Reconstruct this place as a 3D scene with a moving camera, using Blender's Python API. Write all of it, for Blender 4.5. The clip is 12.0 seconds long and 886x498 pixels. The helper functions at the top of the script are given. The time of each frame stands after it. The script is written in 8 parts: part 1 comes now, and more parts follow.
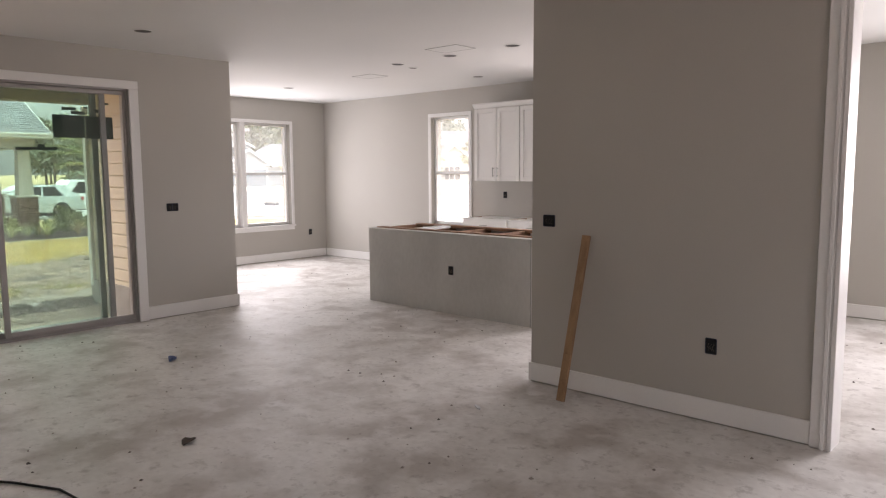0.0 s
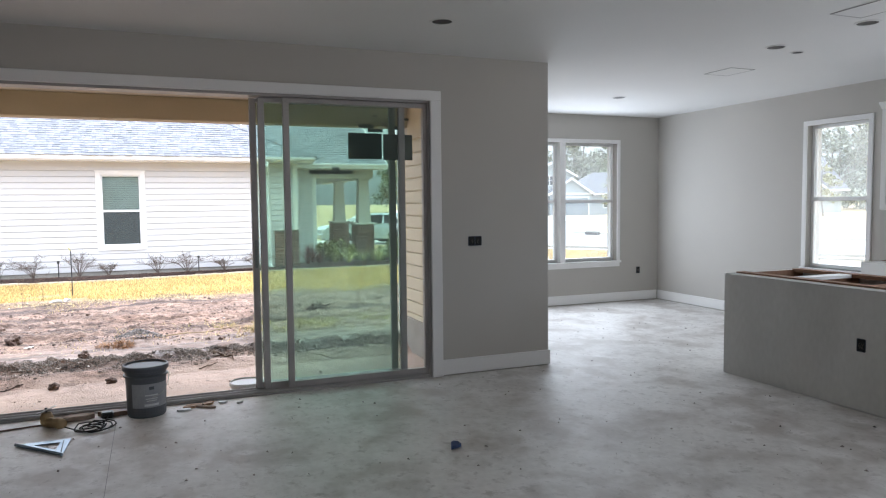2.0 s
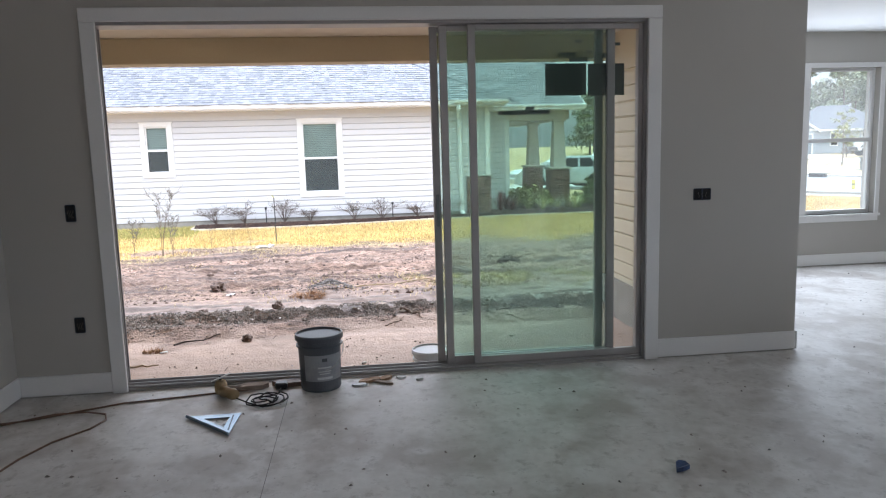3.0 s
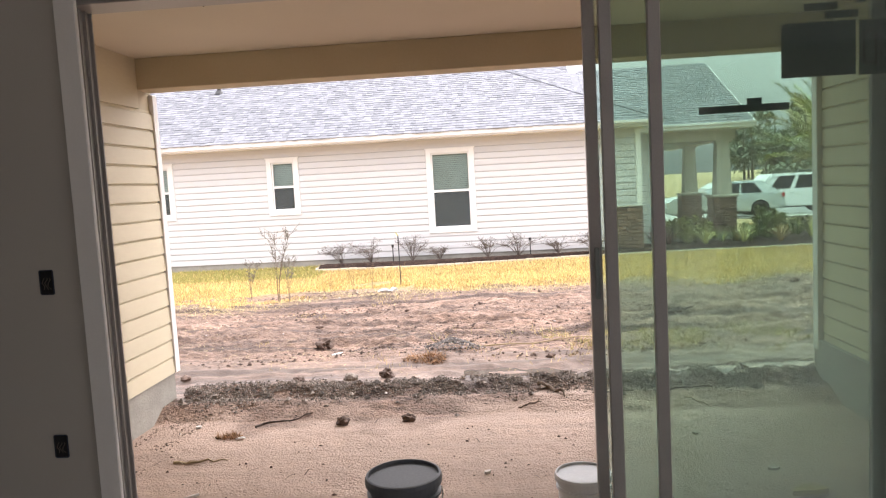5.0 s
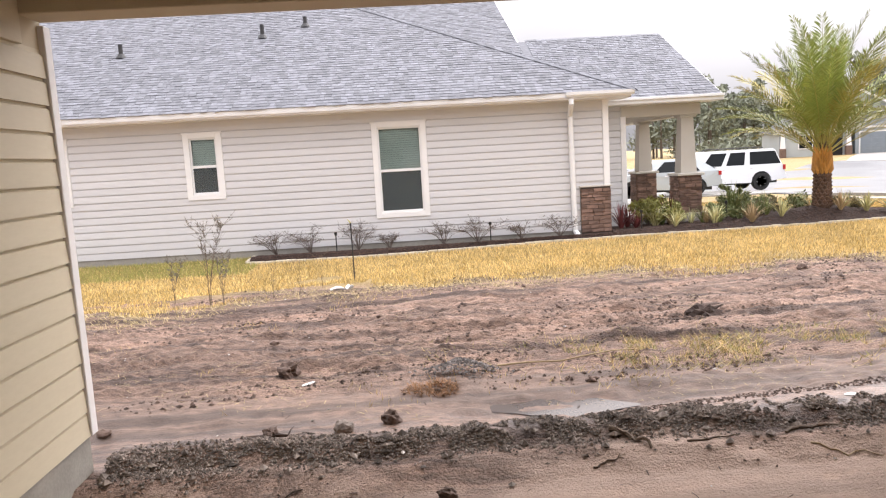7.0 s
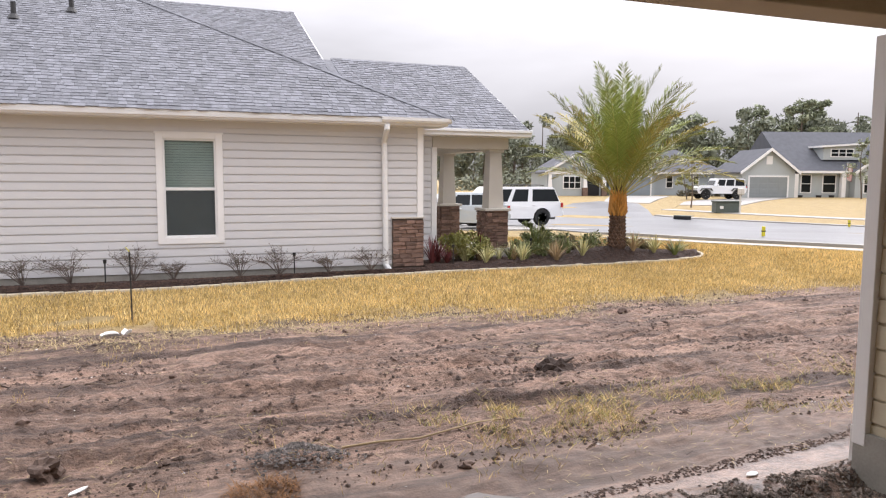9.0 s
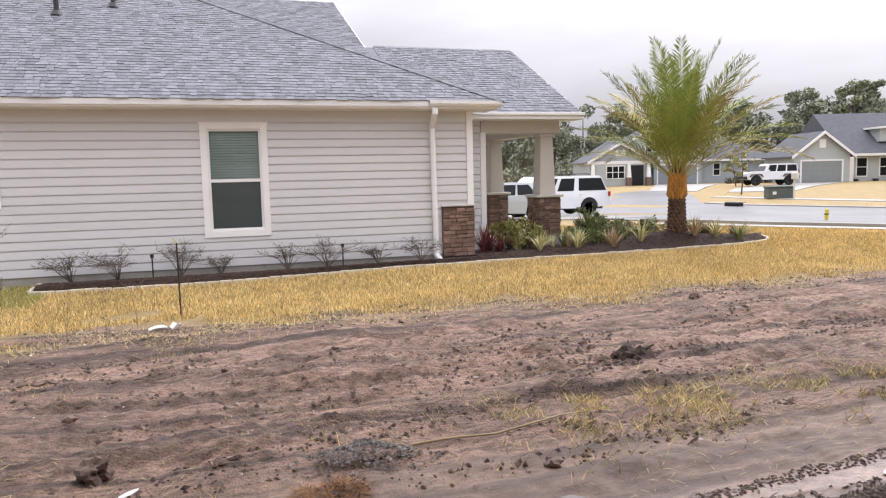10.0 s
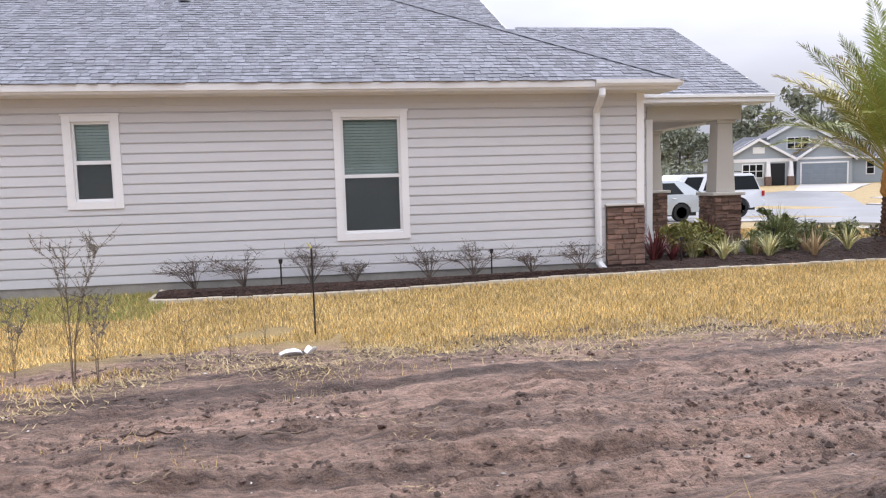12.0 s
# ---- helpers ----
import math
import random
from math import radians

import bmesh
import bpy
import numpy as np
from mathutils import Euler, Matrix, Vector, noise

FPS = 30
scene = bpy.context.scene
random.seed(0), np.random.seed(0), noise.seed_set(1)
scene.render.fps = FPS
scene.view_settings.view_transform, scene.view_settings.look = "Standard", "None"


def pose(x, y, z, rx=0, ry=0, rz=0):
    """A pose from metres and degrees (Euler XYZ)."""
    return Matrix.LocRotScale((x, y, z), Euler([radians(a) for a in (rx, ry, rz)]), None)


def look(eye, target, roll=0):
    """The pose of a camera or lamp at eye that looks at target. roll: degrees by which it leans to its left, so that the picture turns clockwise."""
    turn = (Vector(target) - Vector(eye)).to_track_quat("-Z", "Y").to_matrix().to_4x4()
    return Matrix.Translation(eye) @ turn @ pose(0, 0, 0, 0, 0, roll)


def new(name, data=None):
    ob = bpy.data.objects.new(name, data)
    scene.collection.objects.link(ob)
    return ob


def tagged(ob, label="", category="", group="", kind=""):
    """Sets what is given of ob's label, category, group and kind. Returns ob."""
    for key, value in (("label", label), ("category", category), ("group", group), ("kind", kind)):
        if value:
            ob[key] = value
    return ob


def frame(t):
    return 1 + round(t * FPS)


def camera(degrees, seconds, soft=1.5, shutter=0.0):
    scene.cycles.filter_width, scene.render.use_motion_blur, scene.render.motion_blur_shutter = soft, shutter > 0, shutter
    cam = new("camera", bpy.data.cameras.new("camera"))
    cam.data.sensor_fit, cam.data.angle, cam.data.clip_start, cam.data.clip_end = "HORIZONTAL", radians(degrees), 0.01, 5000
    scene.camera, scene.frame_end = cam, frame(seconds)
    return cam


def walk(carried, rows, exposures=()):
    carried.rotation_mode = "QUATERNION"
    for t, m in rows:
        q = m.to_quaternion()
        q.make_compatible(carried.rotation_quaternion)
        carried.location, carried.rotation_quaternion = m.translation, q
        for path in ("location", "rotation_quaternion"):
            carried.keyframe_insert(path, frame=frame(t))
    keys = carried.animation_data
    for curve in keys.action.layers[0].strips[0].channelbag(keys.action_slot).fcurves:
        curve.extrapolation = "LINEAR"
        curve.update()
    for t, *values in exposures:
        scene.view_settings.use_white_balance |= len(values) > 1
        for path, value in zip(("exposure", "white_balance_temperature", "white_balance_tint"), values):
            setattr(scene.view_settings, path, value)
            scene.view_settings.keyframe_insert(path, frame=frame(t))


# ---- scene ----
cam = camera(63.7, 12.0, soft=1.2)
PATH = [
    (0, (0.005, 0.521, 1.524), (-1.338, 1.987, 1.307), -0.4),
    (0.5, (-0.338, 0.813, 1.5), (-1.809, 2.151, 1.287), -0.8),
    (1, (-0.763, 1.12, 1.505), (-2.514, 2.07, 1.321), -2.4),
    (1.5, (-1.192, 1.347, 1.502), (-2.985, 2.215, 1.324), -0.2),
    (2, (-1.543, 1.546, 1.499), (-3.391, 2.3, 1.37), -0.6),
    (2.5, (-1.997, 1.706, 1.532), (-3.945, 2.1, 1.314), -1.9),
    (3, (-2.452, 1.766, 1.529), (-4.419, 1.995, 1.251), -1.6),
    (4.8, (-4.094, 1.924, 1.499), (-6.083, 1.848, 1.305), -3.3),
    (5, (-4.292, 1.895, 1.513), (-6.278, 1.74, 1.336), -3.1),
    (5.5, (-4.765, 1.687, 1.512), (-6.736, 1.4, 1.339), -3.1),
    (6, (-5.283, 1.475, 1.521), (-7.264, 1.267, 1.346), -2.8),
    (6.5, (-5.732, 1.251, 1.534), (-7.718, 1.135, 1.326), -2.2),
    (7, (-6.108, 0.951, 1.53), (-8.091, 1.043, 1.284), -3.3),
    (7.5, (-6.417, 0.78, 1.53), (-8.374, 1.119, 1.288), -2.7),
    (7.7, (-6.644, 0.747, 1.539), (-8.586, 1.17, 1.318), -1.9),
    (9.3, (-7.601, 0.591, 1.585), (-9.46, 1.301, 1.385), 0.3),
    (9.5, (-7.691, 0.608, 1.569), (-9.557, 1.298, 1.361), -0.1),
    (10, (-8.043, 0.554, 1.391), (-9.942, 1.148, 1.186), -1.3),
    (10.5, (-8.579, 0.497, 1.26), (-10.475, 1.11, 1.089), -2.9),
    (11, (-9.174, 0.413, 1.287), (-11.078, 1.009, 1.149), -3.0),
    (11.5, (-9.605, 0.318, 1.295), (-11.538, 0.808, 1.143), -2.1),
    (12, (-10.016, 0.29, 1.29), (-11.985, 0.584, 1.098), -1.6),
]

# the clip's camera closes its aperture as it nears the daylight
EXPOSURES = [(0, 1.9, 6800, 22), (0.5, 2.05, 6550, 20), (1, 1.92, 6200, 17), (2, 1.52, 5800, 11), (3, 1.42, 5700, 11), (4.8, 1.4, 6500, 16), (5.5, 1.2, 6650, 18), (6.5, 0.9, 6600, 17), (7.5, 0.6, 6550, 17), (9.5, 0.32, 6400, 17), (10.5, 0.30, 6250, 18), (11.5, 0.27, 5950, 18), (12, 0.33, 6000, 18)]
walk(cam, [(t, look(eye, target, roll)) for t, eye, target, roll in PATH], EXPOSURES)

# ---- daylight: a bright overcast sky and a very soft sun ----
SUN_UP, SUN_AZ = 40.0, 122.0
world = bpy.data.worlds.new("overcast_sky")
scene.world = world
world.use_nodes = True
wn, wl = world.node_tree.nodes, world.node_tree.links
sky = wn.new("ShaderNodeTexSky")
sky.sky_type, sky.sun_disc = "NISHITA", False
sky.sun_elevation, sky.sun_rotation = radians(SUN_UP), radians(90 - SUN_AZ)
sky.air_density, sky.dust_density, sky.ozone_density = 1.6, 6.0, 1.0
grey = wn.new("ShaderNodeHueSaturation")
grey.inputs["Saturation"].default_value = 0.08
wl.new(sky.outputs[0], grey.inputs["Color"])
cloud_at = wn.new("ShaderNodeTexCoord")
cloud = wn.new("ShaderNodeTexNoise")
cloud.inputs["Scale"].default_value, cloud.inputs["Detail"].default_value = 3.0, 4.0
stretch = wn.new("ShaderNodeMapping")
stretch.inputs["Scale"].default_value = (1, 1, 4)
wl.new(cloud_at.outputs["Generated"], stretch.inputs[0])
wl.new(stretch.outputs[0], cloud.inputs["Vector"])
veil = wn.new("ShaderNodeMix")
veil.data_type, veil.blend_type = "RGBA", "MIX"
veil.inputs[0].default_value = 0.72
lum = wn.new("ShaderNodeMapRange")
lum.inputs[1].default_value, lum.inputs[2].default_value, lum.inputs[3].default_value, lum.inputs[4].default_value = 0.3, 0.7, 6.6, 8.9
wl.new(cloud.outputs[0], lum.inputs[0])
tone = wn.new("ShaderNodeMix")
tone.data_type, tone.blend_type = "RGBA", "MULTIPLY"
tone.inputs[0].default_value = 1.0
wl.new(lum.outputs[0], tone.inputs[6])
tone.inputs[7].default_value = (0.96, 0.985, 1.02, 1)
wl.new(grey.outputs[0], veil.inputs[6])
wl.new(tone.outputs[2], veil.inputs[7])
# an overcast sky is brighter overhead than at the horizon
split = wn.new("ShaderNodeSeparateXYZ")
wl.new(cloud_at.outputs["Generated"], split.inputs[0])
zenith = wn.new("ShaderNodeMapRange")
zenith.inputs[3].default_value, zenith.inputs[4].default_value = 0.41, 3.0
wl.new(split.outputs[2], zenith.inputs[0])
dome = wn.new("ShaderNodeMix")
dome.data_type, dome.blend_type = "RGBA", "MULTIPLY"
dome.inputs[0].default_value = 1.0
wl.new(veil.outputs[2], dome.inputs[6])
wl.new(zenith.outputs[0], dome.inputs[7])
wl.new(dome.outputs[2], wn["Background"].inputs[0])
wn["Background"].inputs[1].default_value = 0.112
sun_data = bpy.data.lights.new("sun", "SUN")
sun_data.energy, sun_data.angle, sun_data.color = 1.5, radians(130), (1.0, 0.97, 0.93)
sun = new("sun", sun_data)
sun.rotation_euler = Euler((radians(90 - SUN_UP), 0, radians(90 + SUN_AZ)))


def opening_lamp(name, x, y, z, w, h, rz, watts):
    """An area lamp over a whole opening, in place of the sky's light; rz: the way it faces, 0 is +y."""
    d = bpy.data.lights.new(name, "AREA")
    d.shape, d.size, d.size_y, d.energy, d.color = "RECTANGLE", w, h, watts, (0.93, 0.97, 1.0)
    ob = new(name, d)
    ob.location, ob.rotation_euler = (x, y, z), (radians(90), 0, radians(rz))
    return ob


# lamps at openings of the rooms around; unseen rear and kitchen ones are added fill
opening_lamp("daylight_rear_window", 3.99, 2.1, 1.45, 2.4, 1.5, 90, 4)
opening_lamp("daylight_side_room", 0.45, 8.67, 1.5, 1.5, 1.6, 180, 40)
opening_lamp("daylight_dining_window", -10.36, 7.0, 1.45, 1.75, 1.6, 270, 18)
# no kitchen window is known here; lamp added to brighten the room
opening_lamp("daylight_kitchen_window", -3.55, 8.67, 1.6, 1.4, 1.3, 180, 14)


# ---- materials ----
def mat(name, c1, c2=None, rough=0.6, scale=3.0, fine=60.0, bump=0.1, metal=0.0, rand=0.0, island=0.0, stretch=(1, 1, 1), world_at=False, depth=0.01, contrast=0.25):
    """Two colours mixed by a broad and a fine noise, with relief; rand, island: brightness varied from object to object or piece to piece."""
    m = bpy.data.materials.new(name)
    m.use_nodes = True
    n, l = m.node_tree.nodes, m.node_tree.links
    b = n["Principled BSDF"]
    c2 = c2 or tuple(v * 0.8 for v in c1)
    if world_at:
        at = n.new("ShaderNodeNewGeometry").outputs["Position"]
    else:
        at = n.new("ShaderNodeTexCoord").outputs["Object"]
    mp = n.new("ShaderNodeMapping")
    mp.inputs["Scale"].default_value = stretch
    l.new(at, mp.inputs[0])
    big, small = n.new("ShaderNodeTexNoise"), n.new("ShaderNodeTexNoise")
    big.inputs["Scale"].default_value, big.inputs["Detail"].default_value = scale, 5
    small.inputs["Scale"].default_value, small.inputs["Detail"].default_value = fine, 3
    l.new(mp.outputs[0], big.inputs["Vector"])
    l.new(mp.outputs[0], small.inputs["Vector"])
    add = n.new("ShaderNodeMath")
    add.operation = "MULTIPLY_ADD"
    l.new(small.outputs[0], add.inputs[0])
    add.inputs[1].default_value = 0.5
    l.new(big.outputs[0], add.inputs[2])
    ramp = n.new("ShaderNodeMapRange")
    ramp.inputs[1].default_value, ramp.inputs[2].default_value = 0.75 - contrast, 0.75 + contrast
    l.new(add.outputs[0], ramp.inputs[0])
    mix = n.new("ShaderNodeMix")
    mix.data_type = "RGBA"
    mix.inputs[6].default_value, mix.inputs[7].default_value = (*c1, 1), (*c2, 1)
    l.new(ramp.outputs[0], mix.inputs[0])
    out = mix.outputs[2]
    if rand or island:
        src = n.new("ShaderNodeObjectInfo").outputs["Random"] if rand else n.new("ShaderNodeNewGeometry").outputs["Random Per Island"]
        r = n.new("ShaderNodeMapRange")
        amp = rand or island
        r.inputs[3].default_value, r.inputs[4].default_value = 1 - amp, 1 + amp
        l.new(src, r.inputs[0])
        hs = n.new("ShaderNodeHueSaturation")
        l.new(r.outputs[0], hs.inputs["Value"])
        l.new(out, hs.inputs["Color"])
        out = hs.outputs[0]
    l.new(out, b.inputs["Base Color"])
    b.inputs["Metallic"].default_value = metal
    rr = n.new("ShaderNodeMapRange")
    rr.inputs[3].default_value, rr.inputs[4].default_value = max(0.03, rough - 0.08), min(1, rough + 0.08)
    l.new(small.outputs[0], rr.inputs[0])
    l.new(rr.outputs[0], b.inputs["Roughness"])
    if bump:
        bp = n.new("ShaderNodeBump")
        bp.inputs["Strength"].default_value, bp.inputs["Distance"].default_value = bump, depth
        l.new(add.outputs[0], bp.inputs["Height"])
        l.new(bp.outputs[0], b.inputs["Normal"])
    return m


def pane_mat(name, tint, film=0.0):
    """Thin window glass: what lies behind shows through, tinted, with a mirror sheen that grows at grazing angles."""
    m = bpy.data.materials.new(name)
    m.use_nodes = True
    n, l = m.node_tree.nodes, m.node_tree.links
    n.remove(n["Principled BSDF"])
    tr, gl, mx, fr = n.new("ShaderNodeBsdfTransparent"), n.new("ShaderNodeBsdfGlossy"), n.new("ShaderNodeMixShader"), n.new("ShaderNodeFresnel")
    tr.inputs[0].default_value = (*tint, 1)
    gl.inputs["Roughness"].default_value = 0.02
    fr.inputs[0].default_value = 1.45
    l.new(fr.outputs[0], mx.inputs[0])
    l.new(tr.outputs[0], mx.inputs[1])
    l.new(gl.outputs[0], mx.inputs[2])
    out = mx.outputs[0]
    if film:
        # a thin pale translucent film, uneven by noise
        pale_noise, haze, add, mult = n.new("ShaderNodeTexNoise"), n.new("ShaderNodeBsdfTranslucent"), n.new("ShaderNodeMixShader"), n.new("ShaderNodeMath")
        pale_noise.inputs["Scale"].default_value, pale_noise.inputs["Detail"].default_value = 2.5, 6
        geo = n.new("ShaderNodeNewGeometry")
        l.new(geo.outputs["Position"], pale_noise.inputs["Vector"])
        haze.inputs[0].default_value = (0.8, 0.82, 0.82, 1)
        mult.operation = "MULTIPLY"
        l.new(pale_noise.outputs[0], mult.inputs[0])
        mult.inputs[1].default_value = 2 * film
        l.new(mult.outputs[0], add.inputs[0])
        l.new(out, add.inputs[1])
        l.new(haze.outputs[0], add.inputs[2])
        out = add.outputs[0]
    l.new(out, n["Material Output"].inputs[0])
    return m


M_WALL = mat("greige_wall_paint", (0.50, 0.478, 0.44), (0.465, 0.444, 0.408), 0.75, 0.8, 180, 0.06, world_at=True)
M_CEIL = mat("white_ceiling_paint", (0.76, 0.755, 0.74), (0.72, 0.715, 0.70), 0.85, 0.7, 120, 0.12, world_at=True)
M_TRIM = mat("white_trim_paint", (0.84, 0.83, 0.815), (0.79, 0.78, 0.765), 0.4, 2, 90, 0.03)
M_VINYL = mat("white_vinyl", (0.82, 0.82, 0.81), (0.76, 0.76, 0.75), 0.35, 2, 90, 0.02)
M_ALU = mat("pale_grey_aluminium", (0.44, 0.42, 0.41), (0.36, 0.345, 0.335), 0.42, 3, 150, 0.03, metal=0.25)
M_ALU_GREEN = mat("grey_aluminium_stile", (0.22, 0.24, 0.235), (0.18, 0.20, 0.195), 0.45, 3, 150, 0.03, metal=0.2)
M_CAB = mat("white_cabinet_lacquer", (0.83, 0.82, 0.80), (0.79, 0.78, 0.76), 0.3, 1.5, 70, 0.02)
M_PLY = mat("brown_plywood", (0.36, 0.20, 0.12), (0.24, 0.13, 0.08), 0.7, 4, 70, 0.15, stretch=(1, 6, 1))
M_STICK = mat("weathered_pine", (0.42, 0.26, 0.14), (0.24, 0.14, 0.075), 0.75, 6, 90, 0.25, stretch=(4, 4, 0.5))
# near-black that paints in the shade inside recesses and behind windows
M_INNER_SHADE = mat("inner_shade_black", (0.02, 0.02, 0.022), (0.012, 0.012, 0.013), 0.9, 8, 80, 0)
M_BOX = mat("dark_blue_plastic_box", (0.03, 0.04, 0.07), (0.02, 0.025, 0.04), 0.5, 8, 80, 0.02)
M_WIRE = mat("copper_and_grey_wire", (0.16, 0.13, 0.11), None, 0.5, 20, 80, 0)
M_STEEL = mat("brushed_nickel", (0.5, 0.49, 0.47), None, 0.3, 20, 200, 0.02, metal=1.0)
M_SIDING = mat("grey_painted_siding", (0.635, 0.628, 0.63), (0.59, 0.583, 0.587), 0.55, 0.7, 55, 0.10, rand=0.03, stretch=(1, 0.25, 1))
M_SIDING_DARK = mat("grey_blue_siding", (0.36, 0.40, 0.43), (0.32, 0.36, 0.39), 0.55, 0.7, 40, 0.06)
M_SIDING_PALE = mat("pale_blue_grey_siding", (0.44, 0.47, 0.47), (0.40, 0.43, 0.43), 0.55, 0.7, 40, 0.06)
M_BEIGE = mat("beige_painted_siding", (0.63, 0.56, 0.41), (0.58, 0.51, 0.37), 0.55, 0.8, 60, 0.10, rand=0.02, stretch=(0.25, 1, 1))
M_BEIGE_CEIL = mat("beige_porch_ceiling", (0.66, 0.60, 0.50), (0.61, 0.55, 0.45), 0.75, 0.8, 90, 0.08, world_at=True)
M_TAN = mat("beige_porch_beam", (0.55, 0.47, 0.33), (0.50, 0.42, 0.29), 0.7, 0.9, 90, 0.06, world_at=True)
M_FOUND = mat("rough_concrete_footing", (0.36, 0.34, 0.30), (0.26, 0.245, 0.215), 0.9, 5, 50, 0.5, world_at=True)
M_SHINGLE = mat("grey_asphalt_shingle", (0.185, 0.19, 0.212), (0.115, 0.12, 0.136), 0.74, 9, 140, 0.35, island=0.27, world_at=True)
M_STONE = mat("brown_ledge_stone", (0.25, 0.155, 0.115), (0.14, 0.085, 0.065), 0.85, 9, 70, 0.6, rand=0.38, depth=0.02)
M_MORTAR = mat("grey_brown_mortar", (0.12, 0.095, 0.08), None, 0.95, 9, 80, 0.4)
M_STUCCO = mat("light_taupe_panel", (0.58, 0.55, 0.50), (0.54, 0.51, 0.46), 0.7, 1.5, 90, 0.08)
M_BLIND = mat("pale_green_blind", (0.66, 0.75, 0.70), (0.60, 0.69, 0.64), 0.6, 3, 60, 0.02)
M_GLASS = pane_mat("window_glass", (0.93, 0.96, 0.95), 0.10)
M_GREEN = pane_mat("green_tinted_glass", (0.79, 0.88, 0.83), 0.05)
M_PALE_GREEN = pane_mat("faintly_tinted_glass", (0.95, 0.97, 0.96), 0.02)
M_MULCH = mat("dark_bark_mulch", (0.060, 0.031, 0.021), (0.022, 0.012, 0.009), 0.95, 14, 60, 1.0, depth=0.06, world_at=True)
M_BARK_CHIP = mat("bark_chip", (0.068, 0.036, 0.023), (0.03, 0.016, 0.011), 0.95, 20, 90, 0.5, island=0.5)
M_EDGING = mat("pale_concrete_edging", (0.66, 0.59, 0.46), (0.50, 0.44, 0.34), 0.9, 8, 60, 0.4, rand=0.12)
M_ROAD = mat("wet_asphalt", (0.13, 0.135, 0.145), (0.07, 0.073, 0.08), 0.36, 0.35, 30, 0.25, world_at=True, contrast=0.15)
M_ROAD.node_tree.nodes["Principled BSDF"].inputs["Specular IOR Level"].default_value = 0.42
M_WALKWAY = mat("wet_pale_concrete", (0.35, 0.335, 0.31), (0.28, 0.268, 0.25), 0.5, 0.8, 40, 0.1, world_at=True)
M_BLACK = mat("black_plastic", (0.02, 0.02, 0.021), None, 0.45, 9, 80, 0.05)
M_RUBBER = mat("black_rubber", (0.018, 0.018, 0.018), None, 0.8, 9, 80, 0.1)
M_CARPAINT = mat("white_car_paint", (0.78, 0.79, 0.80), (0.74, 0.75, 0.76), 0.12, 2, 60, 0.0)
M_SILVER = mat("silver_car_paint", (0.50, 0.54, 0.56), (0.46, 0.50, 0.52), 0.2, 2, 60, 0.0, metal=0.3)
M_CARGLASS = mat("dark_car_glass", (0.015, 0.018, 0.02), None, 0.06, 3, 60, 0)
M_CARGLASS.node_tree.nodes["Principled BSDF"].inputs["Specular IOR Level"].default_value = 0.18
M_TAILLIGHT = mat("red_lamp_lens", (0.45, 0.02, 0.02), None, 0.2, 5, 60, 0)
M_CHROME = mat("bright_wheel_metal", (0.68, 0.68, 0.69), None, 0.3, 9, 60, 0, metal=0.25)


# ---- building blocks ----
def link(name, bm, material, parent=None, label="", smooth=False):
    me = bpy.data.meshes.new(name)
    bm.to_mesh(me)
    bm.free()
    me.materials.append(material)
    if smooth:
        for p in me.polygons:
            p.use_smooth = True
    ob = new(name, me)
    if parent:
        ob.parent = parent
    if label:
        ob["label"] = label
    return ob


def part(name, bm, material, parent, label="", smooth=False):
    """One bmesh as one mesh object under a thing or a part; the mesh is in world metres when the parent sits at the origin."""
    return link(name, bm, material, parent, label, smooth)


def thing(name, label, category, group="", at=(0, 0, 0), rz=0.0, kind=""):
    e = new(name)
    e.empty_display_size = 0.1
    e.location, e.rotation_euler = at, (0, 0, radians(rz))
    return tagged(e, label, category, group, kind)


def setting(ob, label="", category=""):
    return tagged(ob, label, category, "", "structure")


def add_box(bm, lo, hi):
    v = [bm.verts.new((x, y, z)) for x in (lo[0], hi[0]) for y in (lo[1], hi[1]) for z in (lo[2], hi[2])]
    for q in ((0, 1, 3, 2), (4, 6, 7, 5), (0, 4, 5, 1), (2, 3, 7, 6), (0, 2, 6, 4), (1, 5, 7, 3)):
        bm.faces.new([v[i] for i in q])
    return v


def box(lo, hi, bevel=0.0, seg=1):
    bm = bmesh.new()
    add_box(bm, [min(a, b) for a, b in zip(lo, hi)], [max(a, b) for a, b in zip(lo, hi)])
    if bevel:
        bmesh.ops.bevel(bm, geom=bm.edges[:], offset=bevel, segments=seg, affect="EDGES", profile=0.6)
    return bm


def boxes(items, bevel=0.0):
    bm = bmesh.new()
    for lo, hi in items:
        add_box(bm, [min(a, b) for a, b in zip(lo, hi)], [max(a, b) for a, b in zip(lo, hi)])
    if bevel:
        bmesh.ops.bevel(bm, geom=bm.edges[:], offset=bevel, segments=1, affect="EDGES")
    return bm


def prism(outline, axis, a, b):
    """A solid between a and b along axis, whose section is the outline (pairs in the other two axes, in order)."""
    bm = bmesh.new()
    def put(p, d):
        return {"x": (d, p[0], p[1]), "y": (p[0], d, p[1]), "z": (p[0], p[1], d)}[axis]
    r1, r2 = [bm.verts.new(put(p, a)) for p in outline], [bm.verts.new(put(p, b)) for p in outline]
    n = len(outline)
    for i in range(n):
        bm.faces.new((r1[i], r1[(i + 1) % n], r2[(i + 1) % n], r2[i]))
    bm.faces.new(r1[::-1])
    bm.faces.new(r2)
    bmesh.ops.recalc_face_normals(bm, faces=bm.faces[:])
    return bm


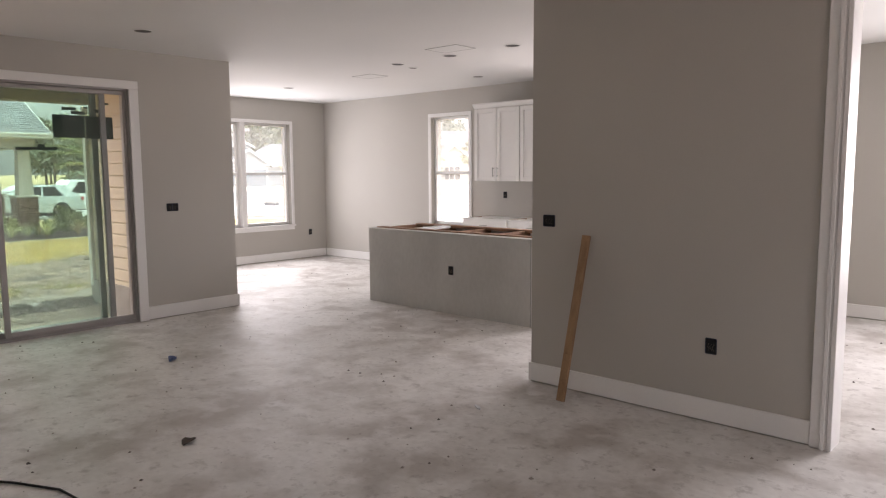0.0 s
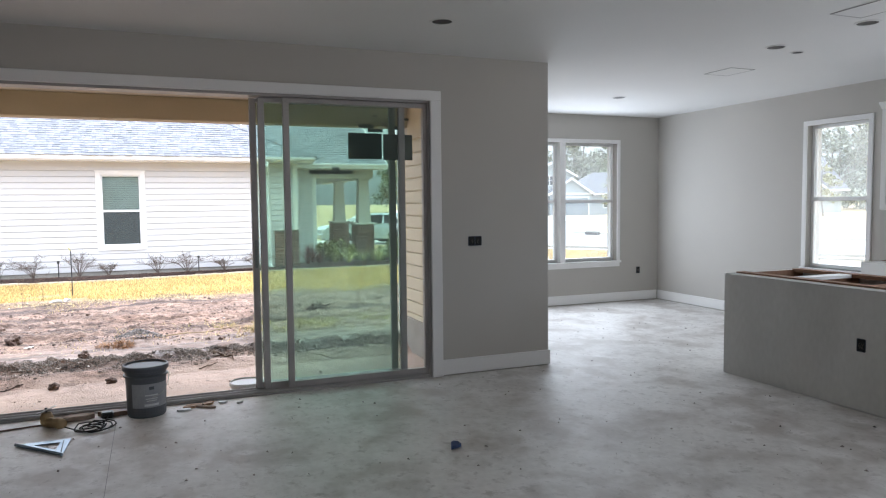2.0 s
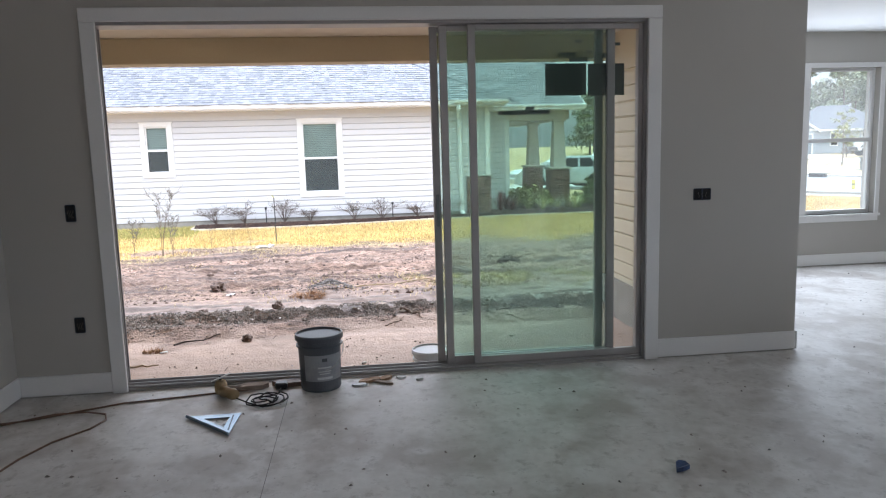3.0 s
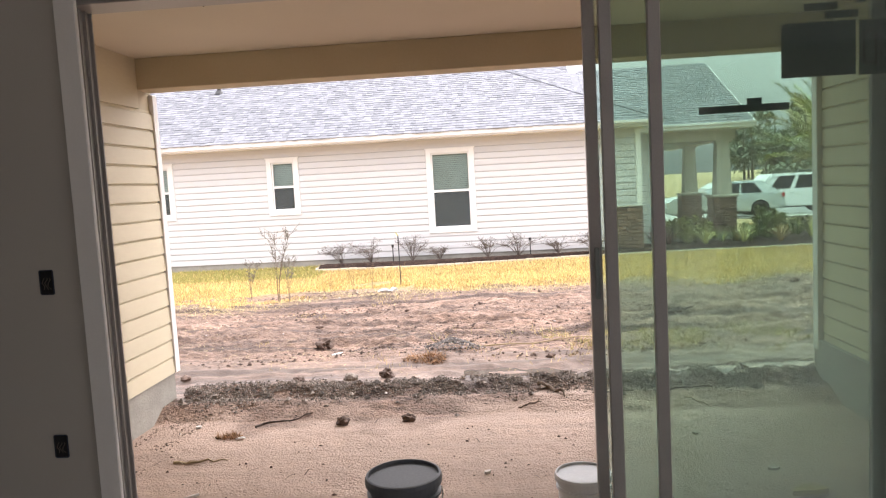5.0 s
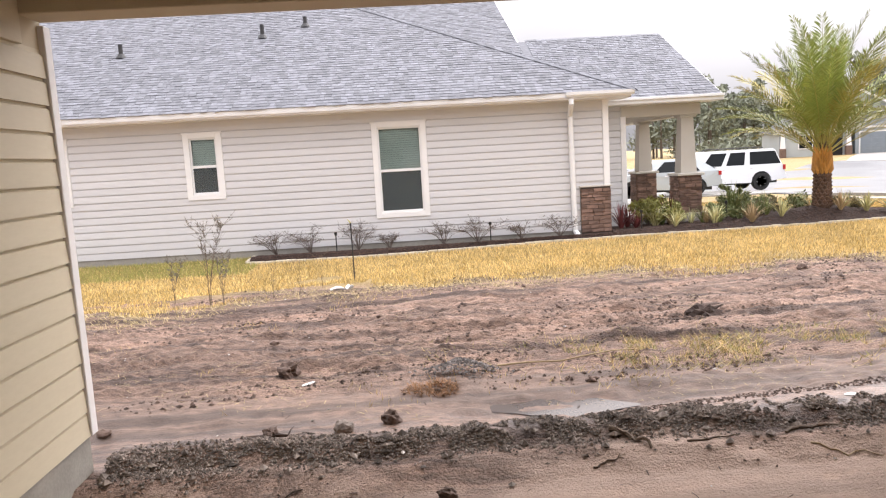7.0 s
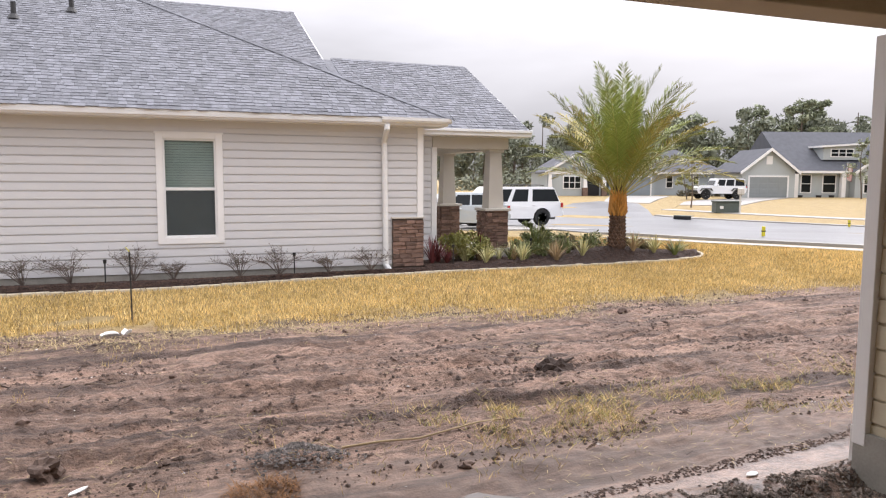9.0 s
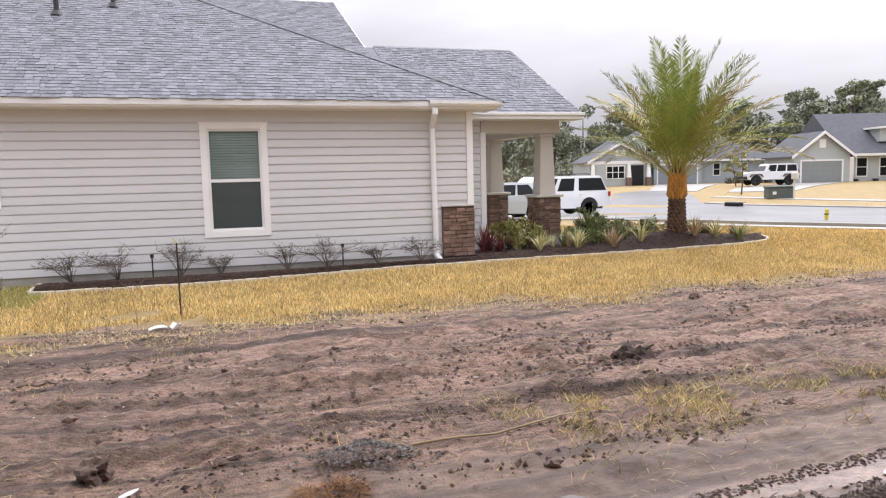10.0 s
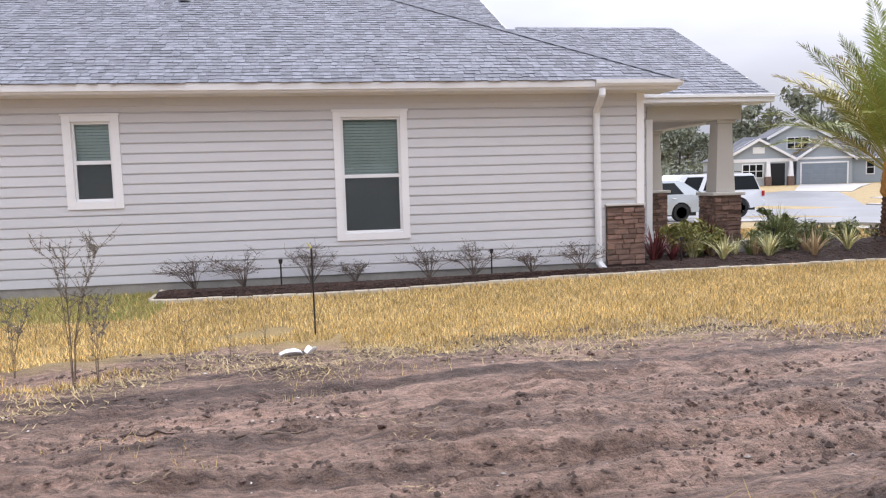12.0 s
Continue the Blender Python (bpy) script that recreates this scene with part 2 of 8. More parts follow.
def lathe(profile, seg=24, at=(0, 0, 0)):
    """A turned body from (radius, height) pairs."""
    bm = bmesh.new()
    rings = []
    for r, z in profile:
        rings.append([bm.verts.new((at[0] + r * math.cos(2 * math.pi * i / seg), at[1] + r * math.sin(2 * math.pi * i / seg), at[2] + z)) for i in range(seg)])
    for a, b in zip(rings, rings[1:]):
        for i in range(seg):
            bm.faces.new((a[i], a[(i + 1) % seg], b[(i + 1) % seg], b[i]))
    if profile[0][0] > 0.0005:
        bm.faces.new(rings[0][::-1])
    if profile[-1][0] > 0.0005:
        bm.faces.new(rings[-1])
    return bm


def tube_into(bm, pts, radius, seg=6, taper=None):
    """A tube along points; taper: the radius at the far end."""
    pts = [Vector(p) for p in pts]
    rings, n = [], len(pts)
    for i, p in enumerate(pts):
        d = (pts[min(i + 1, n - 1)] - pts[max(i - 1, 0)]).normalized()
        u = d.cross(Vector((0, 0, 1)) if abs(d.z) < 0.9 else Vector((1, 0, 0))).normalized()
        w = d.cross(u)
        r = radius if taper is None else radius + (taper - radius) * i / max(1, n - 1)
        rings.append([bm.verts.new(p + r * (math.cos(2 * math.pi * k / seg) * u + math.sin(2 * math.pi * k / seg) * w)) for k in range(seg)])
    for a, b in zip(rings, rings[1:]):
        for k in range(seg):
            bm.faces.new((a[k], a[(k + 1) % seg], b[(k + 1) % seg], b[k]))
    bm.faces.new(rings[0][::-1])
    bm.faces.new(rings[-1])


def tube(pts, radius, seg=6, taper=None):
    bm = bmesh.new()
    tube_into(bm, pts, radius, seg, taper)
    return bm


def from_arrays(name, verts, faces, material, parent=None):
    me = bpy.data.meshes.new(name)
    me.from_pydata(verts, [], faces)
    me.materials.append(material)
    ob = new(name, me)
    if parent:
        ob.parent = parent
    return ob


def slab_with_holes(axis, lo, hi, holes):
    """A wall standing across axis ('x' or 'y') from lo to hi, with openings (along0, along1, z0, z1) through it."""
    other = 1 if axis == "x" else 0
    this = 1 - other
    us = sorted({lo[other], hi[other], *[h[0] for h in holes], *[h[1] for h in holes]})
    zs = sorted({lo[2], hi[2], *[h[2] for h in holes], *[h[3] for h in holes]})
    us, zs = [u for u in us if lo[other] <= u <= hi[other]], [z for z in zs if lo[2] <= z <= hi[2]]
    def solid(i, j):
        if not (0 <= i < len(us) - 1 and 0 <= j < len(zs) - 1):
            return False
        u, z = (us[i] + us[i + 1]) / 2, (zs[j] + zs[j + 1]) / 2
        return not any(h[0] < u < h[1] and h[2] < z < h[3] for h in holes)
    bm, cache = bmesh.new(), {}
    def vert(side, u, z):
        key = (side, round(u, 5), round(z, 5))
        if key not in cache:
            p = [0, 0, z]
            p[this], p[other] = (lo[this], hi[this])[side], u
            cache[key] = bm.verts.new(p)
        return cache[key]
    for i in range(len(us) - 1):
        for j in range(len(zs) - 1):
            if not solid(i, j):
                continue
            u0, u1, z0, z1 = us[i], us[i + 1], zs[j], zs[j + 1]
            for s in (0, 1):
                bm.faces.new([vert(s, *q) for q in ((u0, z0), (u1, z0), (u1, z1), (u0, z1))])
            for di, dj, a, b in ((-1, 0, (u0, z0), (u0, z1)), (1, 0, (u1, z0), (u1, z1)), (0, -1, (u0, z0), (u1, z0)), (0, 1, (u0, z1), (u1, z1))):
                if not solid(i + di, j + dj):
                    bm.faces.new((vert(0, *a), vert(0, *b), vert(1, *b), vert(1, *a)))
    bmesh.ops.recalc_face_normals(bm, faces=bm.faces[:])
    return bm


def value_noise(x, y, scale, seed):
    """Smooth noise on arrays, -1 to 1."""
    rng = np.random.default_rng(seed)
    g = rng.uniform(-1, 1, (64, 64))
    u, v = np.asarray(x) / scale, np.asarray(y) / scale
    i, j = np.floor(u).astype(int), np.floor(v).astype(int)
    a, b = u - i, v - j
    a, b = a * a * (3 - 2 * a), b * b * (3 - 2 * b)
    G = lambda p, q: g[p % 64, q % 64]
    return (G(i, j) * (1 - a) + G(i + 1, j) * a) * (1 - b) + (G(i, j + 1) * (1 - a) + G(i + 1, j + 1) * a) * b


def ground_height(x, y):
    """The lie of the land, smooth."""
    x, y = np.asarray(x, float), np.asarray(y, float)
    d = np.hypot(x + 8.0, y - 0.5)
    z = np.interp(d, [0, 9, 13, 20, 30, 38, 47, 56, 66, 80, 300], [-0.35, -0.34, -0.31, -0.25, -0.5, -0.85, -0.85, -0.6, -0.17, 0, 0])
    slope = np.clip((x + 18.5) / -2.0, 0, 1)
    return z + 0.05 * slope * (d < 26)


def ground_relief(x, y):
    """The land with its ruts, the dug-out porch bed and the gravel ridge."""
    x, y = np.asarray(x, float), np.asarray(y, float)
    z = ground_height(x, y)
    yard = np.clip((x + 18.2) / 1.2, 0, 1) * np.clip((-10.9 - x) / 0.4, 0, 1) * np.clip((14 - y) / 3, 0, 1)
    skew = x + 0.085 * y
    z = z + yard * (0.020 * value_noise(x, y, 0.9, 1) + 0.012 * value_noise(x, y, 0.25, 2) + 0.012 * value_noise(x, y, 0.11, 3))
    ruts = value_noise(skew, y * 0.12, 0.2, 4) * 0.048 + value_noise(skew, y * 0.3, 0.10, 5) * 0.026
    band = np.clip(0.35 + np.exp(-((skew + 14.2) / 1.3) ** 2) + 0.5 * np.exp(-((skew + 12.9) / 0.4) ** 2), 0, 1)
    z = z + yard * ruts * band * 1.3
    # crumbled crests and the cross bars left by tyre treads
    crest = (1 - np.abs(value_noise(skew, y * 0.55, 0.075, 14))) ** 3 * 0.026 * (value_noise(skew, y * 0.15, 0.33, 15) > -0.1)
    crumb = (1 - np.abs(value_noise(x, y, 0.05, 16))) ** 4 * 0.014 * np.clip(value_noise(x, y * 0.4, 0.5, 17) + 0.4, 0, 1)
    z = z + yard * band * (crest + crumb)
    for c0, w0 in ((-13.35, 0.16), (-14.15, 0.18), (-14.95, 0.15)):
        lane = np.exp(-((skew - c0 - 0.05 * value_noise(y, y, 1.6, 18)) / w0) ** 4)
        z = z + yard * lane * (-0.022 + 0.012 * np.sin(2 * np.pi * (y + 0.7 * np.abs(skew - c0)) / 0.085)) * np.clip(value_noise(y * 0.5, skew, 0.8, 19) + 0.5, 0, 1)
    wob = 0.10 * value_noise(x, y, 0.7, 6) + 0.05 * value_noise(x, y, 0.2, 7)
    inside = np.clip((x + 10.45 + wob) / 0.22, 0, 1) * (y > -1.6) * (y < 6)
    z = z - 0.10 * inside
    # the dug edge: a crumbling bank, level on the yard's side and steep towards the bed
    bank = np.clip((x + 10.97 + 0.5 * wob) / 0.15, 0, 1) * np.clip((-10.56 - x - 0.6 * wob) / 0.14, 0, 1) * (y > -1.1) * (y < 12)
    z = z + bank * (0.075 + 0.022 * value_noise(x, y, 0.13, 20) + 0.016 * value_noise(x, y, 0.05, 21))
    z = z + inside * (0.012 * value_noise(x, y, 0.5, 8) + 0.006 * value_noise(x, y, 0.13, 9))
    hollow = np.exp(-(((x + 11.36) / 0.32) ** 2 + ((y - 1.95) / 0.9) ** 2))
    z = z - 0.06 * hollow * (x < -10.9)
    return z


def ground_at(x, y):
    return float(ground_relief(x, y))


# ---- the ground, one sheet to the horizon ----
def spread(fine0, fine1, step, reach):
    mid = list(np.arange(fine0, fine1 + step / 2, step))
    out, s = [], step
    p = fine1
    while p < reach:
        s = min(s * 1.35, 60)
        p += s
        out.append(p)
    lo, s = [], step
    p = fine0
    while p > -reach:
        s = min(s * 1.35, 60)
        p -= s
        lo.append(p)
    return np.array(lo[::-1] + mid + out)


def ground_material():
    m = mat("sandy_dirt_and_dormant_grass", (0.40, 0.258, 0.188), (0.18, 0.114, 0.083), 0.72, 1.3, 55, 1.0, world_at=True, depth=0.05, contrast=0.24)
    n, l = m.node_tree.nodes, m.node_tree.links
    b = n["Principled BSDF"]
    dirt = b.inputs["Base Color"].links[0].from_socket
    geo, sep = n.new("ShaderNodeNewGeometry"), n.new("ShaderNodeSeparateXYZ")
    l.new(geo.outputs["Position"], sep.inputs[0])
    wav = n.new("ShaderNodeTexNoise")
    wav.inputs["Scale"].default_value, wav.inputs["Detail"].default_value = 0.7, 6
    l.new(geo.outputs["Position"], wav.inputs["Vector"])
    edge = n.new("ShaderNodeMath")
    edge.operation = "MULTIPLY_ADD"
    l.new(wav.outputs[0], edge.inputs[0])
    edge.inputs[1].default_value = 2.6
    l.new(sep.outputs[0], edge.inputs[2])
    far = n.new("ShaderNodeMapRange")
    far.inputs[1].default_value, far.inputs[2].default_value = -15.5, -16.1
    l.new(edge.outputs[0], far.inputs[0])
    side = n.new("ShaderNodeMapRange")
    side.inputs[1].default_value, side.inputs[2].default_value = 13.0, 15.0
    l.new(sep.outputs[1], side.inputs[0])
    big = n.new("ShaderNodeMath")
    big.operation = "MAXIMUM"
    l.new(far.outputs[0], big.inputs[0])
    l.new(side.outputs[0], big.inputs[1])
    track = n.new("ShaderNodeMapping")
    track.inputs["Scale"].default_value, track.inputs["Rotation"].default_value = (4.4, 0.24, 1), (0, 0, radians(-4.9))
    l.new(geo.outputs["Position"], track.inputs[0])
    tn = n.new("ShaderNodeTexNoise")
    tn.inputs["Scale"].default_value, tn.inputs["Detail"].default_value, tn.inputs["Roughness"].default_value = 1.0, 9, 0.68
    l.new(track.outputs[0], tn.inputs["Vector"])
    tr = n.new("ShaderNodeMapRange")
    tr.inputs[1].default_value, tr.inputs[2].default_value, tr.inputs[4].default_value = 0.46, 0.60, 0.92
    l.new(tn.outputs[0], tr.inputs[0])
    rut = n.new("ShaderNodeMix")
    rut.data_type = "RGBA"
    l.new(tr.outputs[0], rut.inputs[0])
    l.new(dirt, rut.inputs[6])
    rut.inputs[7].default_value = (0.085, 0.054, 0.041, 1)
    dirt = rut.outputs[2]
    fine = n.new("ShaderNodeMapping")
    fine.inputs["Scale"].default_value, fine.inputs["Rotation"].default_value = (26, 9, 1), (0, 0, radians(-4.9))
    l.new(geo.outputs["Position"], fine.inputs[0])
    fnz = n.new("ShaderNodeTexNoise")
    fnz.inputs["Scale"].default_value, fnz.inputs["Detail"].default_value, fnz.inputs["Roughness"].default_value = 1.0, 9, 0.72
    l.new(fine.outputs[0], fnz.inputs["Vector"])
    fr = n.new("ShaderNodeMapRange")
    fr.inputs[1].default_value, fr.inputs[2].default_value, fr.inputs[3].default_value, fr.inputs[4].default_value = 0.40, 0.60, 1.22, 0.55
    l.new(fnz.outputs[0], fr.inputs[0])
    grit = n.new("ShaderNodeMix")
    grit.data_type, grit.blend_type = "RGBA", "MULTIPLY"
    grit.inputs[0].default_value = 1.0
    l.new(dirt, grit.inputs[6])
    l.new(fr.outputs[0], grit.inputs[7])
    dirt = grit.outputs[2]
    first = b.inputs["Normal"].links[0].from_node
    ridge = n.new("ShaderNodeBump")
    ridge.inputs["Strength"].default_value, ridge.inputs["Distance"].default_value = 0.9, 0.05
    l.new(fnz.outputs[0], ridge.inputs["Height"])
    l.new(first.outputs[0], ridge.inputs["Normal"])
    l.new(ridge.outputs[0], b.inputs["Normal"])
    dry = n.new("ShaderNodeMapRange")
    dry.inputs[1].default_value, dry.inputs[2].default_value, dry.inputs[4].default_value = -9.3, -8.9, 0.7
    l.new(edge.outputs[0], dry.inputs[0])
    sand = n.new("ShaderNodeMix")
    sand.data_type = "RGBA"
    l.new(dry.outputs[0], sand.inputs[0])
    l.new(dirt, sand.inputs[6])
    sand.inputs[7].default_value = (0.50, 0.365, 0.285, 1)
    dirt = sand.outputs[2]
    straw = n.new("ShaderNodeMix")
    straw.data_type = "RGBA"
    straw.inputs[6].default_value, straw.inputs[7].default_value = (0.44, 0.32, 0.13, 1), (0.24, 0.17, 0.07, 1)
    sn = n.new("ShaderNodeTexNoise")
    sn.inputs["Scale"].default_value, sn.inputs["Detail"].default_value = 1.8, 8
    l.new(geo.outputs["Position"], sn.inputs["Vector"])
    l.new(sn.outputs[0], straw.inputs[0])
    mix = n.new("ShaderNodeMix")
    mix.data_type = "RGBA"
    l.new(big.outputs[0], mix.inputs[0])
    l.new(dirt, mix.inputs[6])
    l.new(straw.outputs[2], mix.inputs[7])
    l.new(mix.outputs[2], b.inputs["Base Color"])
    # a sheet of wet along the bank and round the puddle, and dark soaked mud beyond it
    def span(x0, x1, x2, x3):
        up, down, both_ = n.new("ShaderNodeMapRange"), n.new("ShaderNodeMapRange"), n.new("ShaderNodeMath")
        up.interpolation_type = down.interpolation_type = "SMOOTHSTEP"
        up.inputs[1].default_value, up.inputs[2].default_value = x0, x1
        down.inputs[1].default_value, down.inputs[2].default_value, down.inputs[3].default_value, down.inputs[4].default_value = x2, x3, 1.0, 0.0
        both_.operation = "MULTIPLY"
        for node in (up, down):
            l.new(shore.outputs[0], node.inputs[0])
        l.new(up.outputs[0], both_.inputs[0])
        l.new(down.outputs[0], both_.inputs[1])
        return both_
    shore = n.new("ShaderNodeMath")
    shore.operation = "MULTIPLY_ADD"
    l.new(wav.outputs[0], shore.inputs[0])
    shore.inputs[1].default_value = 0.5
    l.new(sep.outputs[0], shore.inputs[2])
    both, mud = span(-11.1, -10.85, -10.5, -10.35), span(-11.95, -11.55, -11.05, -10.85)
    soaked = n.new("ShaderNodeMix")
    soaked.data_type = "RGBA"
    soak = n.new("ShaderNodeMath")
    soak.operation = "MULTIPLY"
    wetness = n.new("ShaderNodeMath")
    wetness.operation = "MULTIPLY_ADD"
    l.new(both.outputs[0], wetness.inputs[0])
    wetness.inputs[1].default_value = 0.15
    l.new(mud.outputs[0], wetness.inputs[2])
    l.new(wetness.outputs[0], soak.inputs[0])
    soak.inputs[1].default_value = 0.48
    l.new(soak.outputs[0], soaked.inputs[0])
    l.new(mix.outputs[2], soaked.inputs[6])
    soaked.inputs[7].default_value = (0.10, 0.068, 0.050, 1)
    l.new(soaked.outputs[2], b.inputs["Base Color"])
    rough = n.new("ShaderNodeMix")
    rough.inputs[2].default_value = 0.75
    rough.inputs[3].default_value = 0.31
    l.new(both.outputs[0], rough.inputs[0])
    damp = n.new("ShaderNodeMath")
    damp.operation = "MULTIPLY_ADD"
    l.new(mud.outputs[0], damp.inputs[0])
    damp.inputs[1].default_value = -0.08
    l.new(rough.outputs[0], damp.inputs[2])
    l.new(damp.outputs[0], b.inputs["Roughness"])
    calm = n.new("ShaderNodeMapRange")
    calm.inputs[3].default_value, calm.inputs[4].default_value = 0.9, 0.2
    swept = n.new("ShaderNodeMath")
    swept.operation = "MAXIMUM"
    film = n.new("ShaderNodeMath")
    l.new(both.outputs[0], film.inputs[0])
    l.new(mud.outputs[0], film.inputs[1])
    l.new(film.outputs[0], swept.inputs[0])
    soften = n.new("ShaderNodeMath")
    soften.operation = "MULTIPLY"
    l.new(dry.outputs[0], soften.inputs[0])
    soften.inputs[1].default_value = 0.55
    l.new(soften.outputs[0], swept.inputs[1])
    l.new(swept.outputs[0], calm.inputs[0])
    l.new(calm.outputs[0], ridge.inputs["Strength"])
    l.new(calm.outputs[0], first.inputs["Strength"])
    return m


M_GROUND = ground_material()
gx, gy = spread(-17.6, -7.6, 0.022, 900), spread(-3.6, 8.0, 0.028, 900)
GX, GY = np.meshgrid(gx, gy, indexing="ij")
GZ = ground_relief(GX, GY)
# the land lies well below the floors of this house
under = (GX > -7.45) & (GX < 8) & (GY > -4) & (GY < 12) | (GX > -10.6) & (GY > 4.8) & (GY < 9) & (GX < 0)
GZ = np.where(under, -0.6, GZ)
ny = len(gy)
idx = np.arange(len(gx) * ny).reshape(len(gx), ny)
quads = np.stack([idx[:-1, :-1], idx[1:, :-1], idx[1:, 1:], idx[:-1, 1:]], -1).reshape(-1, 4)
ground = from_arrays("ground", np.stack([GX, GY, GZ], -1).reshape(-1, 3).tolist(), quads.tolist(), M_GROUND)
for p in ground.data.polygons:
    p.use_smooth = True
setting(ground, "rutted wet sandy dirt with dormant yellow grass beyond", "ground")

# ---- this house: shell ----
CEIL = 2.745


def floor_material():
    m = mat("dusty_concrete_slab", (0.78, 0.76, 0.735), (0.56, 0.535, 0.505), 0.57, 1.1, 20, 0.3, world_at=True, depth=0.006, contrast=0.24)
    n, l = m.node_tree.nodes, m.node_tree.links
    b = n["Principled BSDF"]
    base = b.inputs["Base Color"].links[0].from_socket
    geo = n.new("ShaderNodeNewGeometry")
    st = n.new("ShaderNodeTexNoise")
    st.inputs["Scale"].default_value, st.inputs["Detail"].default_value, st.inputs["Distortion"].default_value = 2.1, 10, 0.25
    l.new(geo.outputs["Position"], st.inputs["Vector"])
    r = n.new("ShaderNodeMapRange")
    r.inputs[1].default_value, r.inputs[2].default_value, r.inputs[3].default_value, r.inputs[4].default_value = 0.46, 0.64, 0.0, 0.62
    l.new(st.outputs[0], r.inputs[0])
    mix = n.new("ShaderNodeMix")
    mix.data_type = "RGBA"
    l.new(r.outputs[0], mix.inputs[0])
    l.new(base, mix.inputs[6])
    mix.inputs[7].default_value = (0.33, 0.285, 0.25, 1)
    # pale dust lying in patches on the slab
    pale_noise = n.new("ShaderNodeTexNoise")
    pale_noise.inputs["Scale"].default_value, pale_noise.inputs["Detail"].default_value = 5.5, 8
    l.new(geo.outputs["Position"], pale_noise.inputs["Vector"])
    r2 = n.new("ShaderNodeMapRange")
    r2.inputs[1].default_value, r2.inputs[2].default_value, r2.inputs[3].default_value, r2.inputs[4].default_value = 0.52, 0.66, 0.0, 0.7
    l.new(pale_noise.outputs[0], r2.inputs[0])
    mix2 = n.new("ShaderNodeMix")
    mix2.data_type = "RGBA"
    l.new(r2.outputs[0], mix2.inputs[0])
    l.new(mix.outputs[2], mix2.inputs[6])
    mix2.inputs[7].default_value = (0.78, 0.76, 0.74, 1)
    # scuffs and trodden dirt
    scuff = n.new("ShaderNodeTexNoise")
    scuff.inputs["Scale"].default_value, scuff.inputs["Detail"].default_value, scuff.inputs["Roughness"].default_value = 11.0, 10, 0.7
    l.new(geo.outputs["Position"], scuff.inputs["Vector"])
    r3 = n.new("ShaderNodeMapRange")
    r3.inputs[1].default_value, r3.inputs[2].default_value, r3.inputs[4].default_value = 0.53, 0.66, 0.6
    l.new(scuff.outputs[0], r3.inputs[0])
    mix3 = n.new("ShaderNodeMix")
    mix3.data_type = "RGBA"
    l.new(r3.outputs[0], mix3.inputs[0])
    l.new(mix2.outputs[2], mix3.inputs[6])
    mix3.inputs[7].default_value = (0.30, 0.265, 0.24, 1)
    l.new(mix3.outputs[2], b.inputs["Base Color"])
    return m


M_FLOOR = floor_material()
setting(link("floor", boxes([((-7.42, -0.6, -0.55), (4.1, 8.9, 0.0)), ((-10.79, 4.70, -0.55), (-7.42, 8.9, 0.0))]), M_FLOOR), "dusty stained bare concrete slab floor", "floor")
ceiling = link("ceiling", boxes([((-7.40, -0.6, CEIL), (4.1, 8.9, CEIL + 0.15)), ((-10.79, 4.70, CEIL), (-7.40, 8.9, CEIL + 0.15))]), M_CEIL)
setting(ceiling, "flat white painted drywall ceiling", "ceiling")

SL0, SL1, SLZ = 0.145, 3.755, 2.37     # the sliding door's opening
DWIN = (6.10, 7.93, 0.62, 2.34)
KWIN = (-7.70, -6.93, 0.70, 2.35)
setting(link("wall_west", slab_with_holes("x", (-7.40, -0.6, 0), (-7.20, 4.89, CEIL), [(SL0, SL1, 0.0, SLZ)]), M_WALL), "greige painted wall with the sliding door", "wall")
setting(link("wall_dining_side", boxes([((-10.62, 4.70, 0), (-7.40, 4.89, CEIL))]), M_WALL), "greige painted dining room side wall", "wall")
# the second opening, without a window, is unseen and added to let light in
setting(link("wall_dining", slab_with_holes("x", (-10.60, 4.89, 0.0), (-10.365, 8.9, CEIL), [DWIN, (5.12, 6.32 - 0.3, 0.62, 2.34)]), M_WALL), "greige painted dining room end wall", "wall")
# the last opening is unseen, added for the kitchen's fill lamp
setting(link("wall_north", slab_with_holes("y", (-10.365, 8.68, 0), (4.1, 8.9, CEIL), [KWIN, (-0.3, 1.2, 0.7, 2.3), (-4.25, -2.85, 0.95, 2.25)]), M_WALL), "greige painted kitchen wall", "wall")
setting(link("wall_partition", slab_with_holes("y", (-2.95, 4.69, 0), (4.0, 4.81, CEIL), [(-0.985, 1.0, 0.0, 2.42)]), M_WALL), "taupe painted partition wall with a cased opening", "wall")
setting(link("wall_pantry", boxes([((-2.6, 4.81, 0), (-2.48, 8.68, CEIL))]), M_WALL), "greige painted wall behind the kitchen", "wall")
setting(link("wall_south", boxes([((-7.20, -0.6, 0), (4.0, -0.47, CEIL))]), M_WALL), "greige painted side wall", "wall")
# unseen wall; its opening is added to let more light into the room
setting(link("wall_east", slab_with_holes("x", (4.0, -0.6, 0), (4.1, 8.68, CEIL), [(0.9, 3.3, 0.7, 2.2)]), M_WALL), "unseen greige rear wall with an added opening", "wall")
# unseen slab, added so that no sky light leaks in from above
setting(link("roof", boxes([((-11.3, -3.2, CEIL + 0.32), (4.6, 9.5, CEIL + 0.42))]), M_SHINGLE), "unseen roof slab added to block the sky", "roof")


